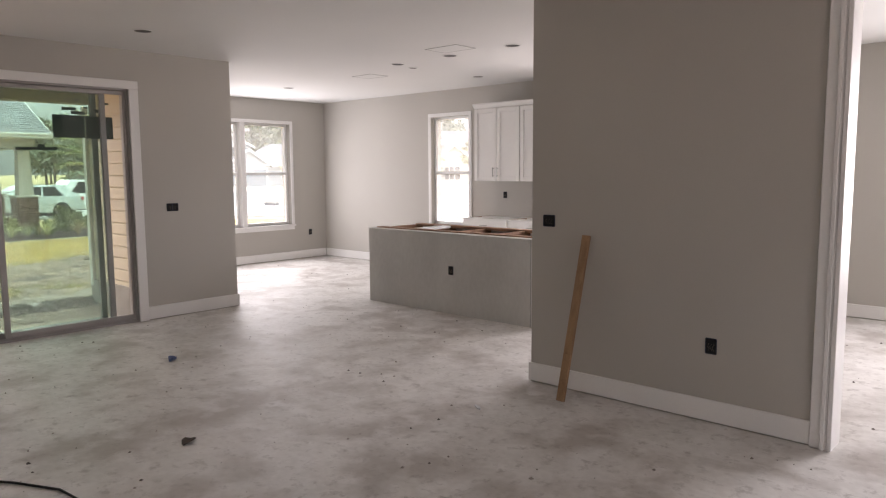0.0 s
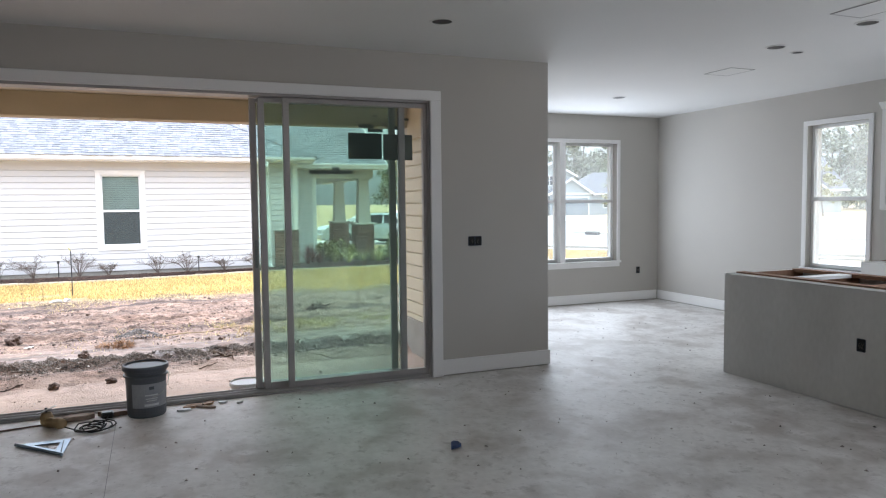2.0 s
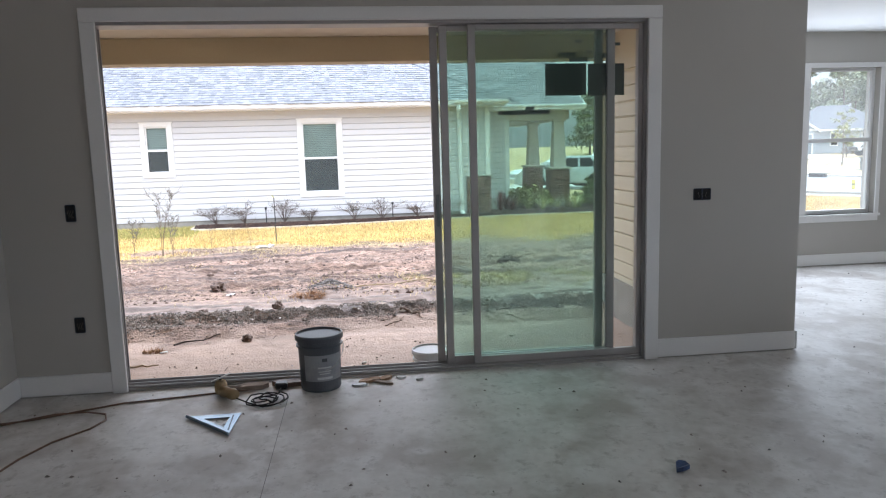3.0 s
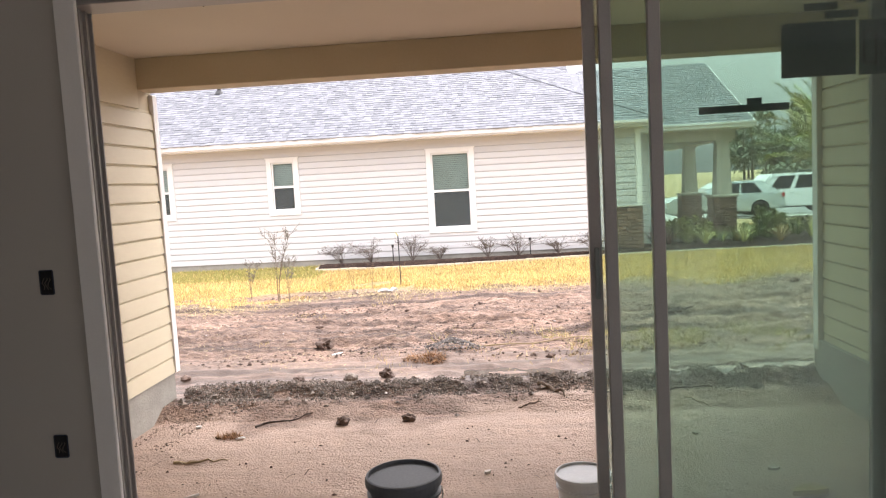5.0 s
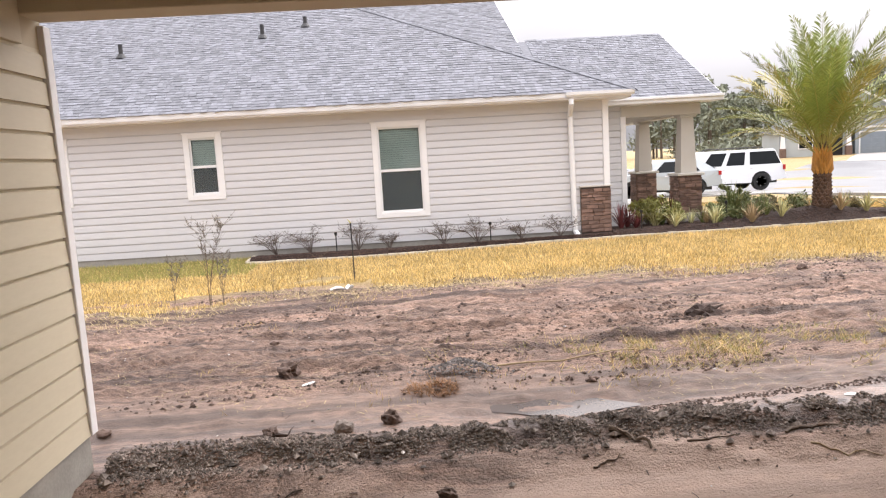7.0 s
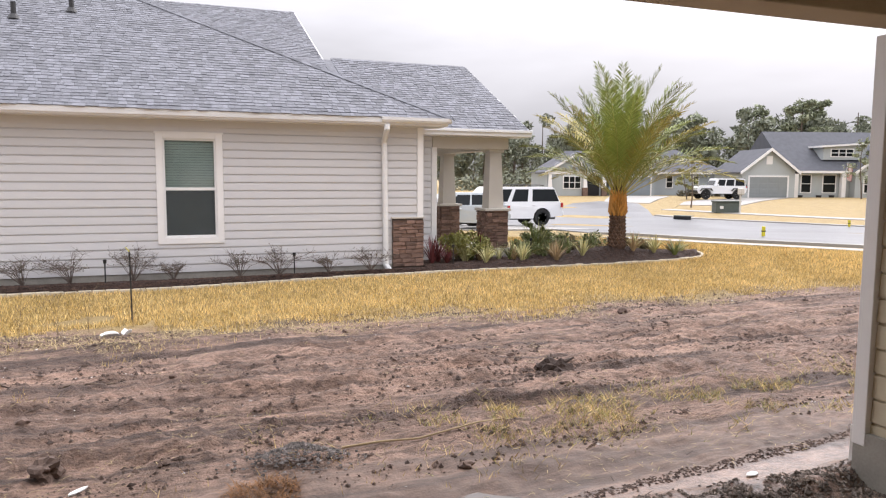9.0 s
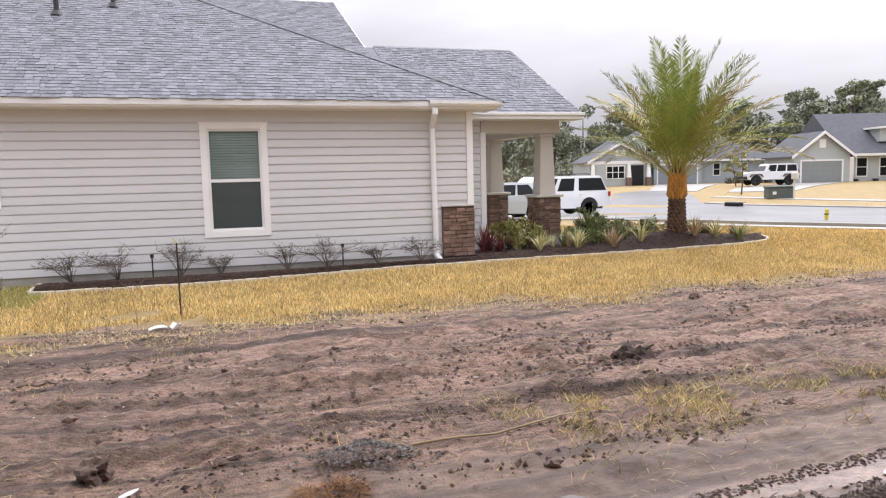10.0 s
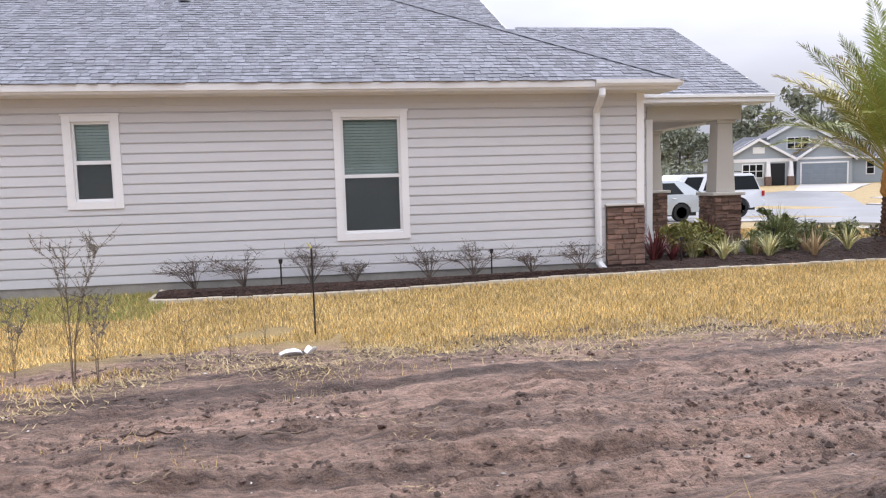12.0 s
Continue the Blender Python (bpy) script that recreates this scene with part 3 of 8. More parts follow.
def baseboard(x0, y0, x1, y1, nx, ny):
    """A board along a wall's foot from one point to another, standing out by its thickness along (nx, ny), a hair above the slab."""
    t = 0.016
    lo = (min(x0, x1) + min(0, nx * t), min(y0, y1) + min(0, ny * t), 0.010)
    hi = (max(x0, x1) + max(0, nx * t), max(y0, y1) + max(0, ny * t), 0.142)
    return setting(link("baseboard", box(lo, hi, 0.004), M_TRIM), "white painted baseboard", "baseboard")


baseboard(-7.2, 3.84, -7.2, 4.889, 1, 0)
baseboard(-7.2, -0.454, -7.2, 0.115, 1, 0)
baseboard(-7.4, 4.89, -7.184, 4.89, 0, 1)
baseboard(-7.2, -0.47, 3.98, -0.47, 0, 1)
baseboard(-10.365, 4.89, -10.365, 8.66, 1, 0)
baseboard(-10.349, 8.68, -6.60, 8.68, 0, -1)
baseboard(-10.349, 4.89, -7.42, 4.89, 0, 1)
baseboard(-2.95, 4.69, -1.075, 4.69, 0, -1)
baseboard(-2.95, 4.674, -2.95, 4.826, -1, 0)
baseboard(-2.4, 8.68, 3.9, 8.68, 0, -1)

# casing round the sliding door
casing = thing("slider_casing", "white painted flat casing round the sliding glass door", "door casing")
tagged(casing, kind="structure")
part("trim", box((-7.2, 0.115, 0.0), (-7.178, 0.208, SLZ - 0.012), 0.004), M_TRIM, casing)
part("trim", box((-7.2, SL1 - 0.012, 0.0), (-7.178, 3.84, SLZ - 0.012), 0.004), M_TRIM, casing)
part("trim", box((-7.2, 0.115, SLZ - 0.012), (-7.176, 3.84, 2.44), 0.004), M_TRIM, casing)

# cased opening in the partition: casing and jamb boards
cased = thing("cased_opening", "white painted casing and jamb of a wide opening", "door casing", kind="structure")
part("trim", box((-1.075, 4.668, 0), (-0.985, 4.69, 2.41), 0.005), M_TRIM, cased)
part("trim", box((-1.02, 4.655, 0), (-0.997, 4.668, 2.41), 0.004), M_TRIM, cased)
part("jamb", box((-0.985, 4.66, 0), (-0.962, 4.84, 2.40), 0.003), M_TRIM, cased)
part("trim", box((-1.075, 4.81, 0), (-0.985, 4.832, 2.41), 0.005), M_TRIM, cased)
part("trim", box((-1.075, 4.668, 2.41), (1.09, 4.69, 2.50), 0.005), M_TRIM, cased)
part("trim", box((1.0, 4.668, 0), (1.09, 4.69, 2.41), 0.005), M_TRIM, cased)

# ---- the sliding door: fixed frame and three stacked panels ----
slider = thing("sliding_glass_door", "wide sliding glass door, its grey panels stacked half open", "sliding door")
part("frame", boxes([((-7.375, SL0, 0.0), (-7.215, SL0 + 0.012, SLZ - 0.03)), ((-7.375, SL1 - 0.025, 0.0), (-7.215, SL1, SLZ - 0.03)), ((-7.375, SL0, SLZ - 0.03), (-7.215, SL1, SLZ))], 0.003), M_ALU, slider, "white aluminium frame")
for k, (xa, xb) in enumerate(((-7.37, -7.362), (-7.325, -7.317), (-7.275, -7.267), (-7.225, -7.217))):
    part("jamb_fin", box((xa, SL0 + 0.012, 0.03), (xb, SL0 + 0.028, SLZ - 0.03)), M_ALU, slider)
part("sill", boxes([((-7.385, SL0, 0.0), (-7.205, SL1, 0.012)), ((-7.37, SL0, 0.012), (-7.362, SL1, 0.03)), ((-7.30, SL0, 0.012), (-7.292, SL1, 0.03)), ((-7.235, SL0, 0.012), (-7.227, SL1, 0.03))], 0.0015), M_ALU, slider)


def panel(xc, y0, y1, glass, metal, left_w=0.05, right_w=0.05):
    z0, z1, d = 0.03, SLZ - 0.035, 0.017
    p = part("panel", boxes([((xc - d, y0, z0), (xc + d, y0 + left_w, z1)), ((xc - d, y1 - right_w, z0), (xc + d, y1, z1)), ((xc - d, y0 + left_w, z0), (xc + d, y1 - right_w, z0 + 0.05)), ((xc - d, y0 + left_w, z1 - 0.035), (xc + d, y1 - right_w, z1))], 0.003), metal, slider)
    g = part("pane", box((xc - 0.003, y0 + left_w - 0.008, z0 + 0.045), (xc + 0.003, y1 - right_w + 0.008, z1 - 0.03)), glass, p)
    g.visible_shadow = False
    return p


front_panel = panel(-7.258, 2.525, 3.73, M_PALE_GREEN, M_ALU, 0.05, 0.03)
mid_panel = panel(-7.302, 2.34, 3.55, M_GREEN, M_ALU, 0.05, 0.055)
rear_panel = panel(-7.346, 2.28, 3.48, M_GREEN, M_ALU, 0.05, 0.055)
part("handle", box((-7.328, 2.295, 1.0), (-7.30, 2.315, 1.22), 0.004), M_ALU_GREEN, rear_panel, "grey pull handle")

# ---- windows of the dining room and the kitchen ----


def sash_window(name, label, axis, wall0, wall1, spans, z0, z1, zm, room):
    """Double-hung windows side by side in an opening through a wall; room: +1 or -1, the way to the room along axis."""
    w = thing(name, label, "window", kind="structure")
    mid = (wall0 + wall1) / 2
    near = wall1 if room > 0 else wall0
    def B(a0, a1, u0, u1, q0, q1, bev=0.003):
        a0, a1 = min(a0, a1), max(a0, a1)
        return box((a0, u0, q0), (a1, u1, q1), bev) if axis == "x" else box((u0, a0, q0), (u1, a1, q1), bev)
    u0, u1 = spans[0][0], spans[-1][1]
    d = room
    for (a, b) in spans:
        part("window_frame", B(mid - 0.03 * d, mid + 0.03 * d, a, a + 0.035, z0, z1), M_VINYL, w)
        part("window_frame", B(mid - 0.03 * d, mid + 0.03 * d, b - 0.035, b, z0, z1), M_VINYL, w)
        part("window_frame", B(mid - 0.03 * d, mid + 0.03 * d, a + 0.035, b - 0.035, z1 - 0.035, z1), M_VINYL, w)
        part("window_frame", B(mid - 0.03 * d, mid + 0.03 * d, a + 0.035, b - 0.035, z0, z0 + 0.045), M_VINYL, w)
        part("meeting_rail", B(mid - 0.02 * d, mid + 0.035 * d, a + 0.035, b - 0.035, zm - 0.022, zm + 0.022), M_VINYL, w)
        for q0, q1, off in ((z0 + 0.04, zm - 0.018, 0.012), (zm + 0.018, z1 - 0.03, -0.012)):
            g = part("pane", B(mid + off * d - 0.002, mid + off * d + 0.002, a + 0.03, b - 0.03, q0, q1, 0), M_GLASS, w)
            g.visible_shadow = False
    for (a, b), (c, e) in zip(spans, spans[1:]):
        part("mullion", B(mid - 0.06 * d, near + 0.006 * d, b, c, z0, z1), M_TRIM, w)
    part("trim", B(near, near + 0.016 * d, u0 - 0.055, u0, z0, z1), M_TRIM, w)
    part("trim", B(near, near + 0.016 * d, u1, u1 + 0.055, z0, z1), M_TRIM, w)
    part("trim", B(near, near + 0.016 * d, u0 - 0.055, u1 + 0.055, z1, z1 + 0.055), M_TRIM, w)
    part("window_sill", B(mid + 0.02 * d, near + 0.03 * d, u0 - 0.07, u1 + 0.07, z0 - 0.03, z0), M_TRIM, w)
    part("apron", B(near, near + 0.014 * d, u0 - 0.05, u1 + 0.05, z0 - 0.09, z0 - 0.03), M_TRIM, w)
    return w


sash_window("window_1", "white double dining window with two sashes each", "x", -10.60, -10.365, [(6.10, 6.96), (7.05, 7.93)], 0.62, 2.34, 1.50, 1)
sash_window("window_2", "white single-hung kitchen window", "y", 8.68, 8.88, [(-7.70, -6.93)], 0.70, 2.35, 1.50, -1)

# ---- the porch: side walls of lapped boards, ceiling and beam ----
setting(link("porch_ceiling", boxes([((-10.62, -1.40, 2.745), (-7.40, 4.70, 2.90))]), M_BEIGE_CEIL), "flat beige painted porch ceiling", "ceiling")
setting(link("porch_beam", box((-10.62, -1.17, 2.48), (-10.36, 4.67, 2.745), 0.006), M_TAN), "beige painted porch beam", "beam")
setting(link("wall_porch_south", boxes([((-10.66, -1.60, -0.06), (-7.20, -1.19, 2.745))]), M_TAN), "house wall under the lapped boards", "wall")
setting(link("porch_footing", boxes([((-10.665, -1.60, -0.7), (-7.20, -1.195, -0.06)), ((-7.44, -1.2, -0.7), (-7.38, 4.7, -0.004)), ((-10.72, 4.64, -0.7), (-7.40, 4.72, -0.004))]), M_FOUND), "rough concrete footing", "footing")
setting(link("wall_porch_back", boxes([((-7.42, -1.19, 0.0), (-7.402, SL0 - 0.06, 2.745)), ((-7.42, SL1 + 0.06, 0.0), (-7.402, 4.66, 2.745)), ((-7.42, SL0 - 0.06, SLZ + 0.03), (-7.402, SL1 + 0.06, 2.745))]), M_BEIGE), "beige house wall beside the door", "wall")
LAP = 0.160
south_boards = thing("porch_siding_south", "beige lapped fibre-cement siding on the porch side wall", "siding", kind="structure")
north_boards = thing("porch_siding_north", "beige lapped siding on the dining room wall", "siding", kind="structure")


def lap_board(length, height, axis, out, lip=0.034, shade_groove=False):
    """One lapped board, thick at its lower edge; it starts at the origin and runs along axis, facing out (+1 or -1) along the other axis."""
    sec = [(0, 0), (out * lip, 0), (out * 0.006, height), (0, height)]
    # recess added under the next board so that each lap shows a shadow line
    if shade_groove:
        sec = [(0, 0), (out * lip, 0), (out * (lip - 0.008), height - 0.034), (out * 0.003, height - 0.026), (out * 0.003, height), (0, height)]
    if axis == "x":
        bm = prism(sec, "x", 0, length)
    else:
        bm = prism(sec, "y", 0, length)
    me = bpy.data.meshes.new("siding_board")
    bm.to_mesh(me)
    bm.free()
    return me


sb = lap_board(3.21, LAP + 0.012, "x", 1, 0.026, True)
nb = lap_board(3.22, LAP + 0.012, "x", -1, 0.026, True)
sb.materials.append(M_BEIGE)
nb.materials.append(M_BEIGE)
for i in range(15):
    z = -0.088 + LAP * i
    o = new("siding_board", sb)
    o.location, o.parent = (-10.62, -1.19, z), south_boards
    o = new("siding_board", nb)
    o.location, o.parent = (-10.64, 4.70, z), north_boards
part("frieze", box((-10.36, -1.19, 2.318), (-7.42, -1.155, 2.745), 0.003), M_BEIGE, south_boards)
part("frieze", box((-10.36, 4.655, 2.318), (-7.42, 4.70, 2.745), 0.003), M_BEIGE, north_boards)
part("corner_board", box((-10.70, -1.21, -0.09), (-10.615, -1.152, 2.465), 0.004), M_TRIM, south_boards, "white corner board")
part("corner_board", box((-10.73, 4.635, -0.09), (-10.635, 4.70, 2.465), 0.004), M_TRIM, north_boards, "white corner board")


# ---- the neighbour's house ----
NX, NY1, EAVE = -20.98, 5.22, 2.60
NLAP = 0.1465
nhouse = thing("neighbour_house", "single-storey grey lap-sided house with white trim and shingle roof", "house")
NW = [(0.42, 1.31, 0.52, 2.27), (-3.39, -2.85, 1.12, 2.26), (-6.55, -5.92, 1.12, 2.26)]
part("wall", slab_with_holes("x", (NX - 0.25, -13.0, -0.25), (NX - 0.02, NY1, EAVE + 0.03), NW), M_SIDING, nhouse)
part("wall", boxes([((-33.0, NY1 - 0.2, -0.3), (NX - 0.25, NY1 - 0.02, EAVE))]), M_SIDING, nhouse)
part("wall", boxes([((-33.0, -13.0, -0.3), (NX - 0.25, -12.8, EAVE)), ((-33.0, -12.8, -0.3), (-32.8, NY1 - 0.2, EAVE))]), M_SIDING, nhouse)
part("footing", boxes([((NX - 0.26, -13.0, -0.7), (NX - 0.012, NY1, -0.085))]), M_FOUND, nhouse, "grey concrete footing")
board_cache = {}


def siding_run(u0, u1, z, parent, x=NX):
    key = round(u1 - u0, 3)
    if key not in board_cache:
        me = lap_board(u1 - u0, NLAP + 0.01, "y", 1, 0.028, True)
        me.materials.append(M_SIDING)
        board_cache[key] = me
    o = new("siding_board", board_cache[key])
    o.location, o.parent = (x - 0.02, u0, z), parent


main_wall = thing("neighbour_siding", "light grey lapped siding boards on the neighbour's wall", "siding", kind="structure")
for i in range(19):
    z = -0.10 + NLAP * i
    cuts = sorted((w[0] - 0.09, w[1] + 0.09) for w in NW if w[2] - 0.1 < z + NLAP / 2 < w[3] + 0.09)
    u = -12.98
    for a, b in cuts:
        siding_run(u, a, z, main_wall)
        u = b
    siding_run(u, 5.11 if z > 0.8 else 4.58, z, main_wall)


def house_window(a, b, z0, z1, x=NX, blinds=True):
    w = part("window", boxes([((x - 0.02, a - 0.115, z0 - 0.11), (x + 0.028, a, z1 + 0.105)), ((x - 0.02, b, z0 - 0.11), (x + 0.028, b + 0.115, z1 + 0.105)), ((x - 0.02, a, z1), (x + 0.028, b, z1 + 0.105)), ((x - 0.02, a, z0 - 0.11), (x + 0.028, b, z0))], 0.003), M_TRIM, nhouse)
    part("head_trim", box((x - 0.02, a - 0.135, z1 + 0.085), (x + 0.036, b + 0.135, z1 + 0.118), 0.003), M_TRIM, w)
    zm = (z0 + z1) / 2 - 0.01
    part("window_frame", boxes([((x - 0.07, a, z0), (x - 0.01, a + 0.035, z1)), ((x - 0.07, b - 0.035, z0), (x - 0.01, b, z1)), ((x - 0.07, a + 0.035, z1 - 0.035), (x - 0.01, b - 0.035, z1)), ((x - 0.07, a + 0.035, z0), (x - 0.01, b - 0.035, z0 + 0.04)), ((x - 0.065, a + 0.035, zm - 0.028), (x - 0.005, b - 0.035, zm + 0.028))], 0.003), M_VINYL, w, "white vinyl frame")
    part("pane", box((x - 0.046, a + 0.03, zm + 0.02), (x - 0.042, b - 0.03, z1 - 0.03)), M_GLASS, w)
    part("pane", box((x - 0.034, a + 0.03, z0 + 0.03), (x - 0.030, b - 0.03, zm - 0.02)), M_GLASS, w)
    part("insect_screen", box((x - 0.016, a + 0.03, z0 + 0.03), (x - 0.0145, b - 0.03, zm - 0.02)), M_SCREEN_NET, w, "grey insect screen")
    n = int((z1 - z0) / 0.045)
    bm = bmesh.new()
    for k in range(n):
        q = z0 + 0.03 + (z1 - z0 - 0.06) * k / (n - 1)
        v = [bm.verts.new(p) for p in ((x - 0.115, a + 0.01, q + 0.021), (x - 0.115, b - 0.01, q + 0.021), (x - 0.09, b - 0.01, q - 0.021), (x - 0.09, a + 0.01, q - 0.021))]
        bm.faces.new(v)
    s = part("blind", bm, M_BLIND, w, "closed pale green slatted blind")
    # dark sheet, painted shade of the room behind the blind
    part("backing", box((x - 0.2, a - 0.05, z0 - 0.05), (x - 0.19, b + 0.05, z1 + 0.05)), M_INNER_SHADE, w)
    return w


def net_material():
    m = bpy.data.materials.new("fine_grey_insect_net")
    m.use_nodes = True
    n, l = m.node_tree.nodes, m.node_tree.links
    tr, mx = n.new("ShaderNodeBsdfTransparent"), n.new("ShaderNodeMixShader")
    n["Principled BSDF"].inputs["Base Color"].default_value = (0.07, 0.08, 0.085, 1)
    n["Principled BSDF"].inputs["Roughness"].default_value = 0.8
    mx.inputs[0].default_value = 0.42
    l.new(tr.outputs[0], mx.inputs[1])
    l.new(n["Principled BSDF"].outputs[0], mx.inputs[2])
    l.new(mx.outputs[0], n["Material Output"].inputs[0])
    return m


M_SCREEN_NET = net_material()
for w in NW:
    house_window(*w)

# corner board, stone pier with cap, soffit, fascia, gutter and downspout
part("corner_board", box((NX - 0.02, 5.11, 0.83), (NX + 0.03, 5.235, 2.60), 0.004), M_TRIM, nhouse, "white corner board")
part("pier_cap", box((NX - 0.03, 4.575, 0.80), (NX + 0.06, 5.25, 0.835), 0.006), M_STUCCO, nhouse, "pale stone cap")
part("frieze", box((NX - 0.02, -13.0, 2.47), (NX + 0.012, 5.11, 2.60), 0.003), M_SIDING, nhouse)
part("soffit", box((-21.2, -13.4, 2.59), (-20.56, 5.60, 2.615)), M_TRIM, nhouse, "white soffit")
part("fascia", box((-20.56, -13.4, 2.60), (-20.535, 5.60, 2.735), 0.003), M_TRIM, nhouse)
part("gutter", prism([(-20.535, 2.64), (-20.47, 2.64), (-20.44, 2.68), (-20.435, 2.735), (-20.45, 2.735), (-20.46, 2.69), (-20.48, 2.655), (-20.535, 2.655)], "y", 4.25, 5.64), M_VINYL, nhouse, "white metal gutter")
part("gutter", prism([(-20.535, 2.63), (-20.50, 2.63), (-20.49, 2.725), (-20.535, 2.725)], "y", -13.4, 4.25), M_VINYL, nhouse, "white metal drip edge")
ds = bmesh.new()
for a, b in (((-20.50, 4.36, 2.60), (-20.50, 4.36, 2.50)), ((-20.50, 4.36, 2.52), (-20.91, 4.42, 2.30)), ((-20.91, 4.42, 2.32), (-20.91, 4.45, -0.12)), ((-20.91, 4.45, -0.10), (-20.72, 4.48, -0.21))):
    tube_into(ds, [a, b], 0.055, 8)
part("downspout", ds, M_VINYL, nhouse, "white metal downspout")


stone_rng = random.Random(5)
STONES = {}
for hh in (0.055, 0.075, 0.09):
    STONES[hh] = []
    for _ in range(9):
        l = stone_rng.uniform(0.11, 0.33)
        bm = box((0, 0, 0), (l, 0.05, hh - 0.006), 0.008)
        for v in bm.verts:
            v.co += Vector((stone_rng.uniform(-1, 1) * 0.005, stone_rng.uniform(-1, 1) * 0.010, stone_rng.uniform(-1, 1) * 0.004))
        me = bpy.data.meshes.new("stone")
        bm.to_mesh(me)
        bm.free()
        me.materials.append(M_STONE)
        STONES[hh].append((l, me))


def stone_face(parent, p0, p1, z0, z1):
    """Ledge stones laid in courses on an upright face from p0 to p1 (plan); the outside lies to the right of the way p0 to p1."""
    d = Vector((p1[0] - p0[0], p1[1] - p0[1], 0))
    length = d.length
    ang = math.atan2(d.y, d.x)
    z = z0
    while z < z1 - 0.03:
        hh = stone_rng.choice((0.055, 0.075, 0.09))
        u = 0.0
        while u < length - 0.02:
            l, me = stone_rng.choice(STONES[hh])
            s = min(1.0, (length - u) / l)
            if length - u - l < 0.08:
                s = (length - u) / l
            o = new("stone", me)
            out = stone_rng.uniform(-0.004, 0.012)
            o.location = (p0[0] + math.cos(ang) * u + math.sin(ang) * (0.025 + out), p0[1] + math.sin(ang) * u - math.cos(ang) * (0.025 + out), z)
            o.rotation_euler = (0, 0, ang)
            o.scale = (s * 0.985, 1, min(1, (z1 - z) / hh))
            o.parent = parent
            u += l * s
        z += hh


pier = part("stone_pier", box((NX - 0.02, 4.60, -0.3), (NX + 0.02, 5.235, 0.80)), M_MORTAR, nhouse, "brown stacked ledge stone pier")
stone_face(pier, (NX + 0.025, 4.60), (NX + 0.025, 5.24), -0.15, 0.80)

# porch of the neighbour's house, set back from the corner
PX = -22.42
part("wall", boxes([((PX - 0.2, NY1 - 0.1, -0.3), (PX - 0.02, 6.02, 2.56))]), M_SIDING, nhouse)
part("wall", boxes([((-33.0, 5.85, -0.3), (PX - 0.2, 6.0, 2.56))]), M_SIDING, nhouse)
for i in range(18):
    siding_run(NY1 - 0.05, 5.94, -0.06 + NLAP * i, main_wall, PX)
part("corner_board", box((PX - 0.04, 5.93, 0.02), (PX + 0.025, 6.05, 2.28), 0.004), M_TRIM, nhouse, "white corner board")
part("porch_beam", box((PX - 0.36, 5.95, 2.26), (PX + 0.01, 7.80, 2.56), 0.006), M_STUCCO, nhouse, "taupe porch beam")
part("porch_beam", box((-29.0, 7.42, 2.26), (PX - 0.37, 7.80, 2.56), 0.006), M_STUCCO, nhouse, "taupe porch beam")
part("porch_ceiling", box((-29.0, 5.9, 2.56), (PX + 0.4, 8.1, 2.60)), M_STUCCO, nhouse)
part("porch_slab", box((-29.0, 5.9, -0.5), (PX + 0.05, 7.9, 0.0), 0.01), M_WALKWAY, nhouse, "pale concrete porch slab")
for cx in (-22.40, -25.40):
    cy1, w = 7.80, 0.53
    base = part("column_base", box((cx - w, cy1 - w, 0.0), (cx, cy1, 0.86)), M_MORTAR, nhouse, "brown ledge stone column base")
    stone_face(base, (cx, cy1 - w), (cx, cy1), 0.0, 0.86)
    stone_face(base, (cx - w, cy1 - w), (cx, cy1 - w), 0.0, 0.86)
    part("base_cap", box((cx - w - 0.06, cy1 - w - 0.06, 0.86), (cx + 0.06, cy1 + 0.06, 0.92), 0.01), M_STUCCO, nhouse)
    bm = bmesh.new()
    m0, m1, xm, ym = 0.19, 0.14, cx - w / 2, cy1 - w / 2
    lo = [bm.verts.new((xm + a * m0, ym + b * m0, 0.92)) for a, b in ((-1, -1), (1, -1), (1, 1), (-1, 1))]
    hi = [bm.verts.new((xm + a * m1, ym + b * m1, 2.20)) for a, b in ((-1, -1), (1, -1), (1, 1), (-1, 1))]
    for k in range(4):
        bm.faces.new((lo[k], lo[(k + 1) % 4], hi[(k + 1) % 4], hi[k]))
    bm.faces.new(lo[::-1])
    bm.faces.new(hi)
    part("column", bm, M_STUCCO, nhouse, "tapered taupe column")
    part("capital", box((xm - 0.19, ym - 0.19, 2.20), (xm + 0.19, ym + 0.19, 2.26), 0.006), M_STUCCO, nhouse)

# roofs: hipped main roof, the gable behind it and the porch gable
HK, HX, HY, HZ, HS = 0.53, -20.5, 5.62, 2.735, 6.3
E0, E1, R0, R1 = (HX, -13.6, HZ), (HX, HY, HZ), (HX - HS, -13.6, HZ + HK * HS), (HX - HS, HY - HS, HZ + HK * HS)
bm = bmesh.new()
v = [bm.verts.new(p) for p in (E0, E1, R1, R0, (HX - 2 * HS, HY, HZ), (HX - 2 * HS, -13.6, HZ))]
bm.faces.new((v[0], v[1], v[2], v[3]))
bm.faces.new((v[1], v[4], v[2]))
bm.faces.new((v[3], v[2], v[4], v[5]))
bm.faces.new((v[0], v[3], v[5]))
bm.faces.new((v[0], v[5], v[4], v[1]))
roof_main = part("roof", bm, M_SHINGLE, nhouse, "grey architectural shingle roof")
roof_back = part("roof", prism([(-21.8, 2.70), (-30.2, 6.65), (-38.6, 2.70)], "y", -6.0, 4.19), M_SHINGLE, nhouse, "grey shingle gable roof")
